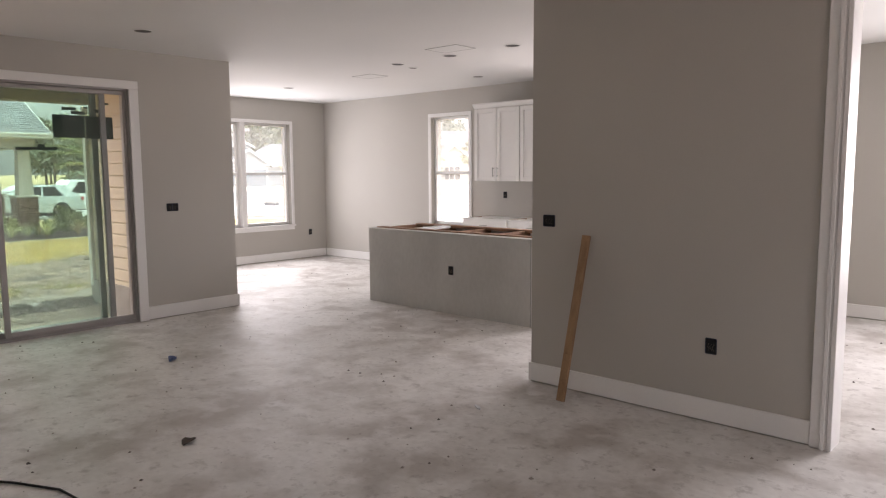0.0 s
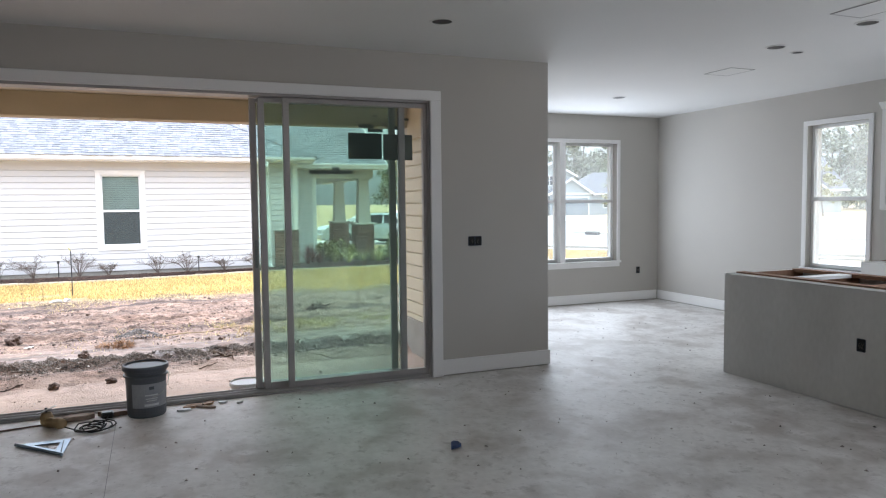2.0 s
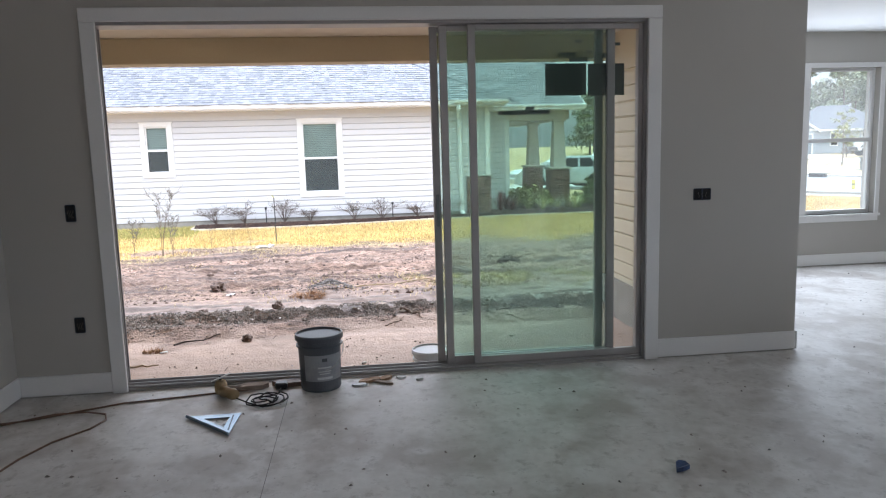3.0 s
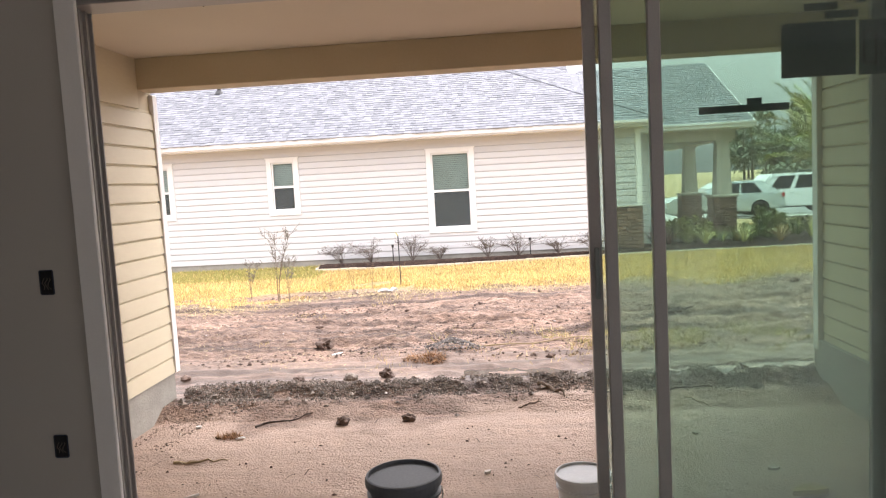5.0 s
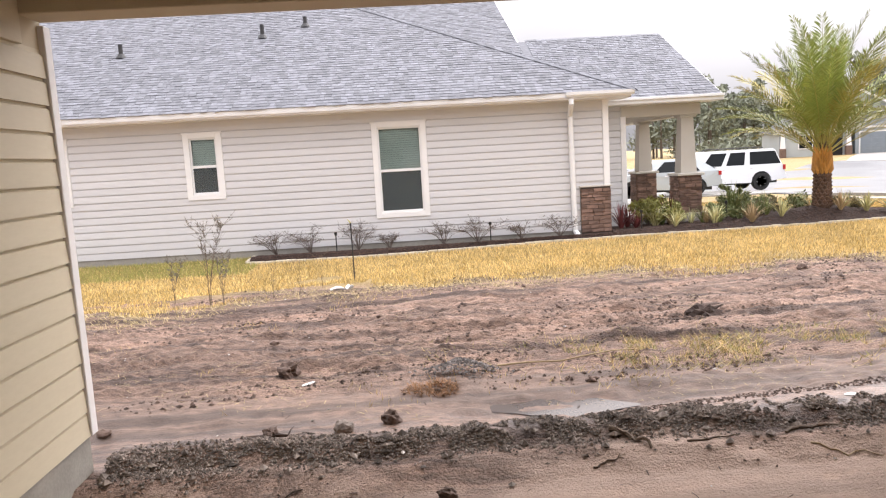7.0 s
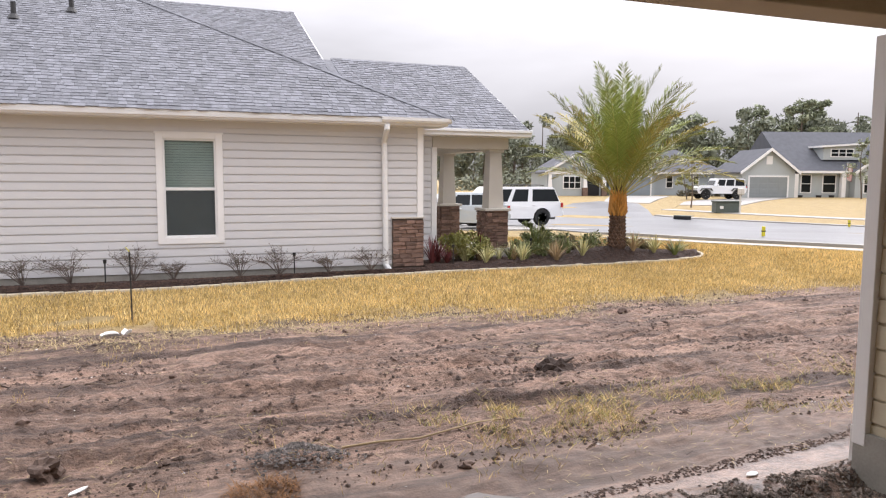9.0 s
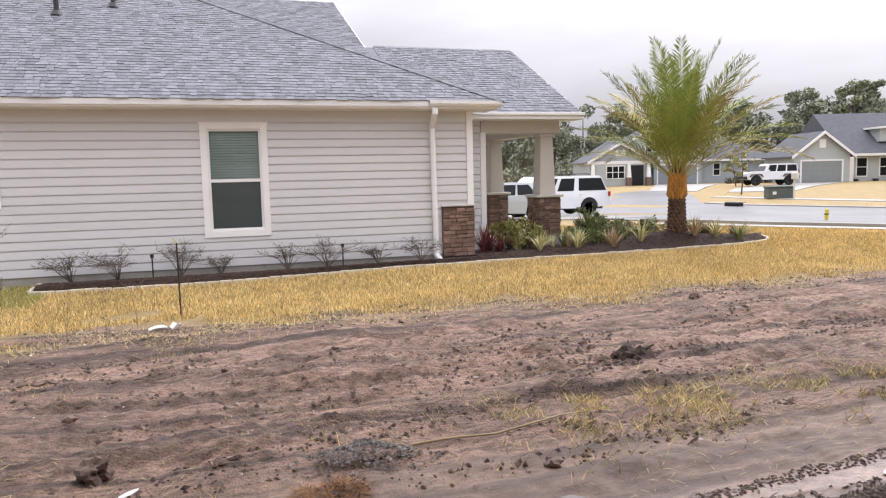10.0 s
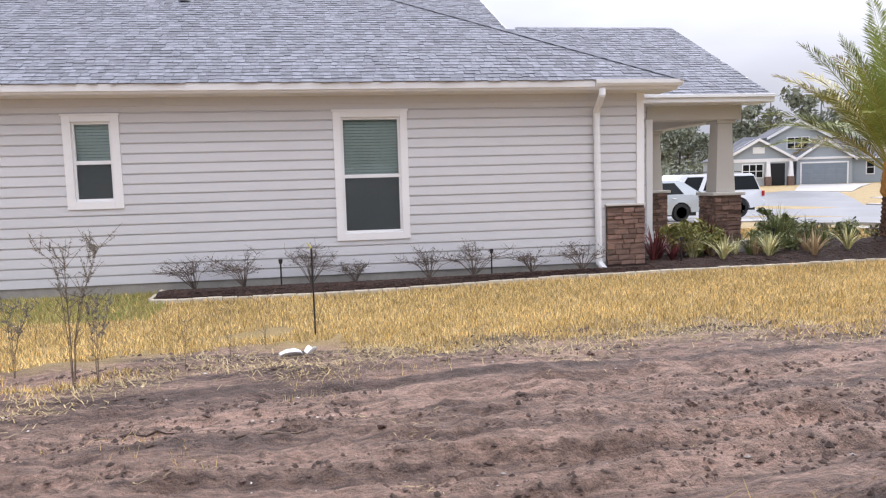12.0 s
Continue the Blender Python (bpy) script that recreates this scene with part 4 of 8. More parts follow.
part("rake_board", prism([(-21.8, 2.55), (-30.2, 6.50), (-38.6, 2.55), (-38.6, 2.68), (-30.2, 6.63), (-21.8, 2.68)], "y", 4.19, 4.23), M_TRIM, nhouse)
roof_porch = part("roof", prism([(-21.95, 2.66), (-25.74, 4.57), (-29.5, 2.66)], "y", 3.0, 8.10), M_SHINGLE, nhouse, "grey shingle porch roof")
part("gable_wall", prism([(-22.3, 2.62), (-25.74, 4.40), (-29.2, 2.62)], "y", 7.70, 7.80), M_SIDING, nhouse)
part("rake_board", prism([(-21.95, 2.52), (-25.74, 4.43), (-29.5, 2.52), (-29.5, 2.64), (-25.74, 4.55), (-21.95, 2.64)], "y", 8.10, 8.14), M_TRIM, nhouse)
part("fascia", box((-21.95, 5.22, 2.53), (-21.92, 8.14, 2.65), 0.003), M_TRIM, nhouse)
part("drip_edge", box((-21.92, 5.2, 2.61), (-21.87, 8.14, 2.665), 0.004), M_VINYL, nhouse)
part("soffit", box((-22.5, 5.2, 2.52), (-21.95, 8.10, 2.535)), M_TRIM, nhouse, "white soffit")


def shingles(parent, eave_x, eave_z, k, x_top, y_lo, y_hi, seed):
    """Overlapping shingle tabs on the slope that rises from the eave towards -x; y_lo, y_hi give each course's ends by x."""
    rng = np.random.default_rng(seed)
    ln = math.hypot(1, k)
    ux, uz = -1 / ln, k / ln
    nx_, nz_ = k / ln, 1 / ln
    verts, faces = [], []
    run, s, exposure, n = (eave_x - x_top) * ln, -0.02, 0.142, 0
    while s < run:
        x = eave_x + ux * s
        a, b = y_lo(x), y_hi(x)
        y = a - rng.uniform(0, 0.3)
        while y < b:
            wd = rng.uniform(0.08, 0.21)
            y0, y1 = max(a, y), min(b, y + wd - 0.008)
            y += wd
            if y1 - y0 < 0.02:
                continue
            th = rng.uniform(0.003, 0.011)
            L = exposure + 0.02 + rng.uniform(0.0, 0.014)
            s0 = s - rng.uniform(0, 0.034)
            lo = Vector((eave_x + ux * s0, 0, eave_z + uz * s0))
            hi = Vector((eave_x + ux * (s0 + L), 0, eave_z + uz * (s0 + L)))
            nn = Vector((nx_, 0, nz_))
            q = len(verts)
            p_lo, p_hi = lo + nn * (th + 0.004), hi + nn * 0.002
            verts += [(lo.x, y0, lo.z), (lo.x, y1, lo.z), (p_lo.x, y0, p_lo.z), (p_lo.x, y1, p_lo.z), (p_hi.x, y0, p_hi.z), (p_hi.x, y1, p_hi.z)]
            faces += [(q, q + 1, q + 3, q + 2), (q + 2, q + 3, q + 5, q + 4), (q, q + 2, q + 4), (q + 1, q + 5, q + 3)]
        s += exposure
    ob = from_arrays("shingles", verts, faces, M_SHINGLE, parent)
    return tagged(ob, kind="stuff")


shingles(roof_main, HX, HZ + 0.004, HK, HX - HS, lambda x: -9.5, lambda x: HY - (HX - x) - 0.01, 1)
shingles(roof_porch, -21.95, 2.664, 0.504, -25.74, lambda x: 4.4, lambda x: 8.10, 2)
shingles(roof_back, -21.8, 2.704, 0.4702, -30.2, lambda x: -1.5, lambda x: 4.19, 3)
hip = bmesh.new()
for k in range(36):
    a = k / 36
    p = Vector(E1).lerp(Vector(R1), a)
    q = Vector(E1).lerp(Vector(R1), a + 1.15 / 36)
    for sgn, side in ((1, Vector((0.13, 0.02, -0.075))), (-1, Vector((-0.02, 0.13, -0.075)))):
        vv = [hip.verts.new(t) for t in (p + Vector((0, 0, 0.05)), q + Vector((0, 0, 0.035)), q + side + Vector((0, 0, 0.03)), p + side + Vector((0, 0, 0.04)))]
        hip.faces.new(vv)
tagged(part("hip_cap", hip, M_SHINGLE, roof_main), kind="stuff")


# ---- kitchen ----
def shaker_door(w, h, parent, at, handle=None, name="door"):
    """A framed door in the xz plane facing -y, with its lower left corner at the given place; handle: (x, z) of an upright pull."""
    r = 0.058
    x, y, z = at
    d = part(name, boxes([((x, y - 0.02, z), (x + r, y, z + h)), ((x + w - r, y - 0.02, z), (x + w, y, z + h)), ((x + r, y - 0.02, z), (x + w - r, y, z + r)), ((x + r, y - 0.02, z + h - r), (x + w - r, y, z + h)), ((x + r, y - 0.010, z + r), (x + w - r, y, z + h - r))], 0.0015), M_CAB, parent)
    if handle:
        hx, hz, hl = handle
        b = bmesh.new()
        tube_into(b, [(hx, y - 0.05, hz), (hx, y - 0.05, hz + hl)], 0.006, 8)
        for q in (hz + 0.015, hz + hl - 0.015):
            tube_into(b, [(hx, y - 0.05, q), (hx, y - 0.018, q)], 0.005, 6)
        part("handle", b, M_STEEL, d, "brushed metal bar pull")
    return d


def upper(x0, x1, z0, z1, depth, doors, label):
    c = thing("wall_cabinet", label, "cabinet", "upper kitchen cabinets")
    y1 = 8.678
    y0 = y1 - depth
    part("body", boxes([((x0, y0, z0), (x1, y1, z1))], 0.002), M_CAB, c)
    part("crown_moulding", prism([(y0 - 0.005, z1), (y0 - 0.05, z1 + 0.055), (y0 - 0.05, z1 + 0.07), (y1, z1 + 0.07), (y1, z1)], "x", x0 - 0.012, x1 + 0.012), M_CAB, c)
    w = (x1 - x0) / doors
    for k in range(doors):
        a = x0 + k * w + 0.004
        side = a + w - 0.045 if k % 2 == 0 else a + 0.03
        shaker_door(w - 0.008, z1 - z0 - 0.012, c, (a, y0 - 0.002, z0 + 0.006), (side, z0 + 0.06, 0.13))
    return c


upper(-6.535, -5.745, 1.38, 2.385, 0.33, 2, "white shaker wall cabinet with two doors and crown")
upper(-5.74, -5.345, 1.38, 2.385, 0.33, 1, "narrow white shaker wall cabinet with one door")
upper(-5.34, -4.45, 1.80, 2.64, 0.40, 2, "raised white shaker wall cabinet beside the lower ones")


def base_unit(x0, x1, label):
    c = thing("base_cabinet", label, "cabinet", "lower kitchen cabinets")
    y0, y1, z1 = 8.09, 8.678, 0.875
    part("body", boxes([((x0, y0, 0.1), (x0 + 0.018, y1, z1)), ((x1 - 0.018, y0, 0.1), (x1, y1, z1)), ((x0, y1 - 0.012, 0.1), (x1, y1, z1)), ((x0, y0, 0.1), (x1, y1, 0.118))]), M_PLY, c, "bare plywood carcass, open on top")
    part("toe_kick", box((x0, y0 + 0.06, 0.0), (x1, y0 + 0.075, 0.1)), M_CAB, c)
    part("stretcher", box((x0 + 0.018, y0, z1 - 0.019), (x1 - 0.018, y0 + 0.22, z1)), M_CAB, c)
    part("stretcher", box((x0 + 0.018, y1 - 0.22, z1 - 0.019), (x1 - 0.018, y1 - 0.012, z1)), M_CAB, c)
    part("face_frame", boxes([((x0, y0 - 0.019, 0.1), (x1, y0, 0.125)), ((x0, y0 - 0.019, z1 - 0.035), (x1, y0, z1)), ((x0, y0 - 0.019, 0.125), (x0 + 0.035, y0, z1 - 0.035)), ((x1 - 0.035, y0 - 0.019, 0.125), (x1, y0, z1 - 0.035)), ((x0 + 0.035, y0 - 0.019, 0.68), (x1 - 0.035, y0, 0.71))], 0.001), M_CAB, c)
    dr = part("drawer_front", box((x0 + 0.012, y0 - 0.04, 0.705), (x1 - 0.012, y0 - 0.02, 0.862), 0.003), M_CAB, c)
    xm = (x0 + x1) / 2
    b = bmesh.new()
    tube_into(b, [(xm - 0.06, y0 - 0.068, 0.785), (xm + 0.06, y0 - 0.068, 0.785)], 0.006, 8)
    for q in (xm - 0.045, xm + 0.045):
        tube_into(b, [(q, y0 - 0.068, 0.785), (q, y0 - 0.038, 0.785)], 0.005, 6)
    part("handle", b, M_STEEL, dr, "brushed metal bar pull")
    w = (x1 - x0 - 0.024) / 2
    for k in range(2):
        shaker_door(w - 0.004, 0.56, c, (x0 + 0.012 + k * (w + 0.002), y0 - 0.02, 0.125), (x0 + 0.012 + (w - 0.045 if k == 0 else w + 0.045), 0.5, 0.13))


base_unit(-6.52, -5.735, "white base cabinet with a drawer, no worktop yet")
base_unit(-5.73, -4.95, "white base cabinet with a drawer, top still open")

island = thing("kitchen_island", "unfinished kitchen island with grey panel front and open top", "kitchen island")
IX0, IX1, IY0, IY1, IZ = -6.32, -3.90, 6.13, 7.03, 0.865
part("front_panel", box((IX0, IY0, 0.0), (IX1 - 0.09, IY0 + 0.11, IZ), 0.003), M_ISLAND := mat("grey_drywall_panel", (0.64, 0.635, 0.615), (0.54, 0.535, 0.515), 0.8, 2.2, 30, 0.05, world_at=True, contrast=0.24, stretch=(1, 1, 0.5)), island, "light grey painted knee wall, scuffed")
part("end_panel", box((IX1 - 0.085, IY0 + 0.005, 0.0), (IX1, IY1, IZ), 0.003), M_TRIM, island, "white end panel")
part("side_panel", box((IX0, IY0 + 0.112, 0.0), (IX0 + 0.02, IY1, IZ)), M_CAB, island)
part("back_panel", box((IX0 + 0.02, IY1 - 0.02, 0.1), (IX1 - 0.09, IY1, IZ)), M_CAB, island)
for k in range(5):
    xx = IX0 + 0.022 + k * 0.555
    part("divider", box((xx, IY0 + 0.115, 0.1), (xx + 0.018, IY1 - 0.022, IZ - 0.002)), M_PLY, island, "bare plywood divider")
part("stretcher", box((IX0 + 0.02, IY0 + 0.112, IZ - 0.02), (IX1 - 0.09, IY0 + 0.2, IZ + 0.012)), M_PLY, island, "bare plywood strip")
part("stretcher", box((IX0 + 0.02, IY1 - 0.13, IZ - 0.02), (IX1 - 0.09, IY1 - 0.02, IZ + 0.008)), M_PLY, island, "bare plywood strip")
part("cleat", box((IX0 + 0.5, IY0 + 0.22, IZ - 0.02), (IX0 + 0.62, IY1 - 0.14, IZ + 0.006)), M_TRIM, island, "white strip across the top")
part("bottom", box((IX0 + 0.02, IY0 + 0.115, 0.09), (IX1 - 0.09, IY1 - 0.022, 0.105)), M_PLY, island)


# ---- open electrical boxes in the walls ----
def wall_box(at, normal, w, h, label="open electrical box in the wall, wires showing"):
    b = thing("electrical_box", label, "electrical box", "open wall boxes")
    x, y, z = at
    nx_, ny_ = normal
    def B(u0, u1, z0, z1, d0, d1):
        if nx_:
            return box((x + nx_ * d0, y + u0, z + z0), (x + nx_ * d1, y + u1, z + z1))
        return box((x + u0, y + ny_ * d0, z + z0), (x + u1, y + ny_ * d1, z + z1))
    # flat dark plate on the wall, its colour stands for the recess's shade
    part("hollow", B(-w / 2, w / 2, -h / 2, h / 2, 0.0005, 0.0025), M_INNER_SHADE, b)
    rim = boxes([])
    rim.free()
    for a0, a1, c0, c1 in ((-w / 2 - 0.004, -w / 2, -h / 2, h / 2), (w / 2, w / 2 + 0.004, -h / 2, h / 2), (-w / 2, w / 2, h / 2, h / 2 + 0.004), (-w / 2, w / 2, -h / 2 - 0.004, -h / 2)):
        part("rim", B(a0, a1, c0, c1, 0.0005, 0.005), M_BOX, b)
    if w > 0.09:
        part("divider", B(-0.004, 0.004, -h / 2, h / 2, 0.0025, 0.005), M_BOX, b)
    bm = bmesh.new()
    for k in range(3):
        u, q = (k - 1) * w * 0.22, -h * 0.3
        pts = []
        for s in range(5):
            d, uu, zz = 0.003 + 0.006 * math.sin(s), u + 0.006 * math.sin(s * 2 + k), z + q + s * h * 0.14
            pts.append((x + nx_ * d, y + uu, zz) if nx_ else (x + uu, y + ny_ * d, zz))
        tube_into(bm, pts, 0.0016, 5)
    part("wire", bm, M_WIRE, b, "thin white wires")


wall_box((-7.2, 4.155, 1.165), (1, 0), 0.12, 0.075, "open double electrical box beside the sliding door")
wall_box((-7.2, -0.045, 1.19), (1, 0), 0.055, 0.10)
wall_box((-7.2, -0.055, 0.465), (1, 0), 0.055, 0.095)
wall_box((-2.805, 4.69, 1.175), (0, -1), 0.09, 0.075)
wall_box((-1.64, 4.69, 0.47), (0, -1), 0.062, 0.09)
wall_box((-10.365, 8.32, 0.46), (1, 0), 0.055, 0.09)
wall_box((-6.25, 8.68, 1.18), (0, -1), 0.055, 0.085)
wall_box((-5.57, 8.68, 1.18), (0, -1), 0.055, 0.085)
wall_box((-5.02, 6.13, 0.47), (0, -1), 0.06, 0.085, "open electrical box in the island's grey front")


# ---- openings for lamps and registers in the ceiling ----
def can_light(x, y, r, label="dark empty round housing for a ceiling downlight"):
    c = thing("recessed_light", label, "ceiling light", "empty downlight housings", (x, y, 0))
    part("rim", lathe([(r + 0.012, CEIL - 0.001), (r + 0.012, CEIL - 0.004), (r - 0.004, CEIL - 0.006), (r - 0.004, CEIL - 0.001)], 24), M_CEIL, c)
    # flat disc just below the ceiling, the can's inner shade in its dark colour
    part("hollow", lathe([(0.0, CEIL - 0.003), (r - 0.004, CEIL - 0.003), (r - 0.004, CEIL - 0.001)], 24), M_CAN_SHADE, c)


M_CAN_SHADE = mat("can_inside_shade", (0.07, 0.065, 0.06), (0.04, 0.037, 0.034), 0.6, 9, 60, 0.02)
for cx, cy in ((-6.16, 3.44), (-6.0, 6.33), (-5.17, 6.30), (-4.32, 6.27), (-6.04, 7.82), (-8.78, 6.81)):
    can_light(cx, cy, 0.075)
can_light(-6.09, 6.67, 0.05, "small round ceiling box cover")


M_REGGAP = mat("grey_plaster_gap", (0.42, 0.41, 0.40), (0.30, 0.29, 0.28), 0.8, 9, 60, 0.1)


def register(x, y, w, d, rz):
    r = thing("ceiling_register", "rectangular cut-out for an air register in the ceiling", "air vent", "", (x, y, 0), rz)
    z0, z1 = CEIL - 0.004, CEIL - 0.001
    for a, b in (((-w / 2, -d / 2), (w / 2, -d / 2 + 0.009)), ((-w / 2, d / 2 - 0.009), (w / 2, d / 2)), ((-w / 2, -d / 2), (-w / 2 + 0.009, d / 2)), ((w / 2 - 0.009, -d / 2), (w / 2, d / 2))):
        part("gap", box((*a, z0), (*b, z1)), M_REGGAP, r)
    part("panel", box((-w / 2 + 0.009, -d / 2 + 0.009, z0 + 0.001), (w / 2 - 0.009, d / 2 - 0.009, z1)), M_CEIL, r)


register(-4.88, 5.98, 0.42, 0.30, 0)
register(-7.0, 6.80, 0.36, 0.30, 0)

# ---- things left on the slab ----
M_PAIL = mat("blue_grey_pail_plastic", (0.10, 0.11, 0.125), (0.075, 0.083, 0.095), 0.45, 5, 90, 0.04)
M_LABEL = mat("faded_paper_label", (0.36, 0.37, 0.39), (0.27, 0.28, 0.30), 0.6, 14, 90, 0.02)
M_PAILWHITE = mat("white_pail_plastic", (0.66, 0.67, 0.68), (0.55, 0.56, 0.57), 0.45, 5, 60, 0.03)


def pail(x, y, z, body, lid, label, banner):
    p = thing("paint_bucket", label, "bucket", "", (x, y, z), 15)
    part("body", lathe([(0.0, 0.0), (0.125, 0.0), (0.130, 0.012), (0.137, 0.25), (0.139, 0.285), (0.150, 0.288), (0.150, 0.298), (0.140, 0.302), (0.141, 0.325), (0.151, 0.328), (0.151, 0.336), (0.142, 0.34)], 40), body, p, smooth=False)
    part("lid", lathe([(0.155, 0.332), (0.157, 0.352), (0.152, 0.366), (0.143, 0.368), (0.139, 0.356), (0.0, 0.355)], 40), lid, p, "fitted lid")
    b = bmesh.new()
    tube_into(b, [(0.155 * math.sin(a), 0.155 * math.cos(a), 0.292 - 0.14 * abs(math.sin(a)) ** 1.5) for a in [math.pi * (k / 14 - 0.5) * 1.0 for k in range(15)]], 0.003, 6)
    part("bail", b, M_STEEL, p, "thin wire bail handle")
    if banner:
        bm = bmesh.new()
        seg = 16
        for k in range(seg):
            a0, a1 = -1.0 + 2.0 * k / seg, -1.0 + 2.0 * (k + 1) / seg
            bm.faces.new([bm.verts.new((r * math.cos(a), r * math.sin(a), q)) for r, a, q in ((0.1350, a0, 0.075), (0.1350, a1, 0.075), (0.1385, a1, 0.245), (0.1385, a0, 0.245))])
        part("label", bm, M_LABEL, p, "faded grey printed label")
        for q, half, hh in ((0.215, 0.12, 0.022), (0.165, 0.32, 0.009), (0.140, 0.30, 0.006), (0.125, 0.25, 0.006), (0.095, 0.36, 0.016)):
            bm = bmesh.new()
            for k in range(6):
                a0, a1 = -half + 2 * half * k / 6, -half + 2 * half * (k + 1) / 6
                r = 0.1372 + (q - 0.075) * 0.0206 + 0.0008
                bm.faces.new([bm.verts.new((r * math.cos(a), r * math.sin(a), s)) for a, s in ((a0, q - hh / 2), (a1, q - hh / 2), (a1, q + hh / 2), (a0, q + hh / 2))])
            part("print", bm, M_PAILWHITE if q != 0.215 else M_PAIL, p)


pail(-7.055, 1.47, 0.0, M_PAIL, M_PAIL, "blue-grey five-gallon bucket with a label, lid on", True)

M_TOOLTAN = mat("tan_tool_housing", (0.38, 0.27, 0.13), (0.27, 0.18, 0.09), 0.5, 9, 80, 0.05)
M_DISC = mat("pale_cutting_disc", (0.58, 0.57, 0.55), (0.45, 0.44, 0.42), 0.6, 20, 120, 0.1)
M_BLUEMETAL = mat("blue_anodised_metal", (0.16, 0.25, 0.34), (0.30, 0.36, 0.42), 0.35, 8, 90, 0.03, metal=0.6)
M_CORD = mat("brown_extension_cord", (0.20, 0.125, 0.085), (0.15, 0.09, 0.06), 0.6, 9, 60, 0)
M_CARD = mat("brown_cardboard", (0.36, 0.28, 0.22), (0.26, 0.20, 0.155), 0.85, 9, 70, 0.2)

grinder = thing("angle_grinder", "tan angle grinder with a pale disc lying on the slab", "power tool", "", (-6.92, 0.90, 0.0), 35)
bm = lathe([(0.0, -0.11), (0.028, -0.11), (0.036, -0.07), (0.032, 0.0), (0.038, 0.05), (0.030, 0.09), (0.0, 0.09)], 16)
bmesh.ops.rotate(bm, verts=bm.verts[:], matrix=Euler((0, radians(84), 0)).to_matrix())
bmesh.ops.translate(bm, verts=bm.verts[:], vec=(0.0, 0.0, 0.042))
part("body", bm, M_TOOLTAN, grinder, smooth=True)
part("gear_head", lathe([(0.0, 0.0), (0.034, 0.0), (0.040, 0.02), (0.040, 0.06), (0.03, 0.085), (0.0, 0.088)], 16, (-0.11, 0.0, 0.012)), M_TOOLTAN, grinder)
bm = lathe([(0.0, 0.0), (0.064, 0.0), (0.066, 0.003), (0.064, 0.006), (0.016, 0.008), (0.0, 0.008)], 28)
bmesh.ops.rotate(bm, verts=bm.verts[:], matrix=Euler((radians(12), radians(-20), 0)).to_matrix())
bmesh.ops.translate(bm, verts=bm.verts[:], vec=(-0.11, 0.0, 0.112))
part("disc", bm, M_DISC, grinder, "round off-white cutting disc")
part("arbor_nut", lathe([(0.0, 0.0), (0.009, 0.0), (0.009, 0.03), (0.0, 0.03)], 6, (-0.113, 0.0, 0.10)), M_BLACK, grinder)
part("side_handle", tube([(-0.09, 0.03, 0.05), (-0.06, 0.12, 0.03)], 0.013, 8), M_CARD, grinder)

cable = thing("power_cord", "black tool cord coiled in loose loops on the slab", "cord")
rng = random.Random(3)
pts = [(-6.84, 0.96, 0.03), (-6.80, 1.04, 0.008)]
for k in range(50):
    a = k * 0.52
    r = 0.075 + 0.03 * math.sin(k * 0.37)
    pts.append((-6.80 + r * math.cos(a) * 1.1 - 0.0007 * k, 1.13 + r * math.sin(a) * 1.2 + 0.0006 * k, 0.007 + 0.004 * (k % 7)))
pts += [(-6.95, 1.20, 0.01), (-7.05, 1.22, 0.02)]
part("cable", tube(pts, 0.0045, 6), M_RUBBER, cable, smooth=True)
part("plug", box((-7.10, 1.17, 0.002), (-7.03, 1.25, 0.045), 0.01), M_BLACK, cable)

ext = thing("extension_cord", "brown extension cord snaking across the slab", "cord")
part("cable", tube([(-7.06, 1.0, 0.006), (-7.04, 0.8, 0.006), (-7.0, 0.55, 0.006), (-6.96, 0.25, 0.006), (-6.86, 0.02, 0.006), (-6.76, -0.2, 0.006), (-6.72, -0.40, 0.006)], 0.0055, 6), M_CORD, ext, smooth=True)
loop = thing("extension_cord", "brown extension cord lying in a long bend", "cord")
part("cable", tube([(-6.70, -0.36, 0.006), (-6.80, -0.1, 0.017), (-6.82, 0.08, 0.012), (-6.78, 0.20, 0.006), (-6.68, 0.235, 0.006), (-6.55, 0.19, 0.006), (-6.38, 0.05, 0.006), (-6.18, -0.03, 0.006), (-5.9, -0.09, 0.006), (-5.6, -0.2, 0.006), (-5.2, -0.26, 0.006)], 0.0055, 6), M_CORD, loop, smooth=True)
front_cord = thing("extension_cord", "dark cord on the slab near the room's middle", "cord")
part("cable", tube([(-4.45, 1.1, 0.006), (-4.1, 1.42, 0.006), (-3.85, 1.58, 0.006), (-3.6, 1.70, 0.006), (-3.4, 1.72, 0.006), (-3.1, 1.62, 0.006)], 0.006, 6), M_RUBBER, front_cord, smooth=True)

square = thing("speed_square", "blue-grey triangular speed square lying on the slab", "hand tool")
A_, B_, C_ = Vector((-6.31, 1.00, 0)), Vector((-6.63, 0.71, 0)), Vector((-6.63, 1.02, 0))
bm = bmesh.new()
cen = (A_ + B_ + C_) / 3
outer = [p + Vector((0, 0, z)) for z in (0.006, 0.010) for p in (A_, B_, C_)]
inner = [cen + (p - cen) * 0.48 + Vector((0, 0, z)) for z in (0.006, 0.010) for p in (A_, B_, C_)]
ov, iv = [bm.verts.new(p) for p in outer], [bm.verts.new(p) for p in inner]
for k in range(3):
    j = (k + 1) % 3
    bm.faces.new((ov[3 + k], ov[3 + j], iv[3 + j], iv[3 + k]))
    bm.faces.new((ov[k], iv[k], iv[j], ov[j]))
    bm.faces.new((ov[k], ov[j], ov[3 + j], ov[3 + k]))
    bm.faces.new((iv[k], iv[3 + k], iv[3 + j], iv[j]))
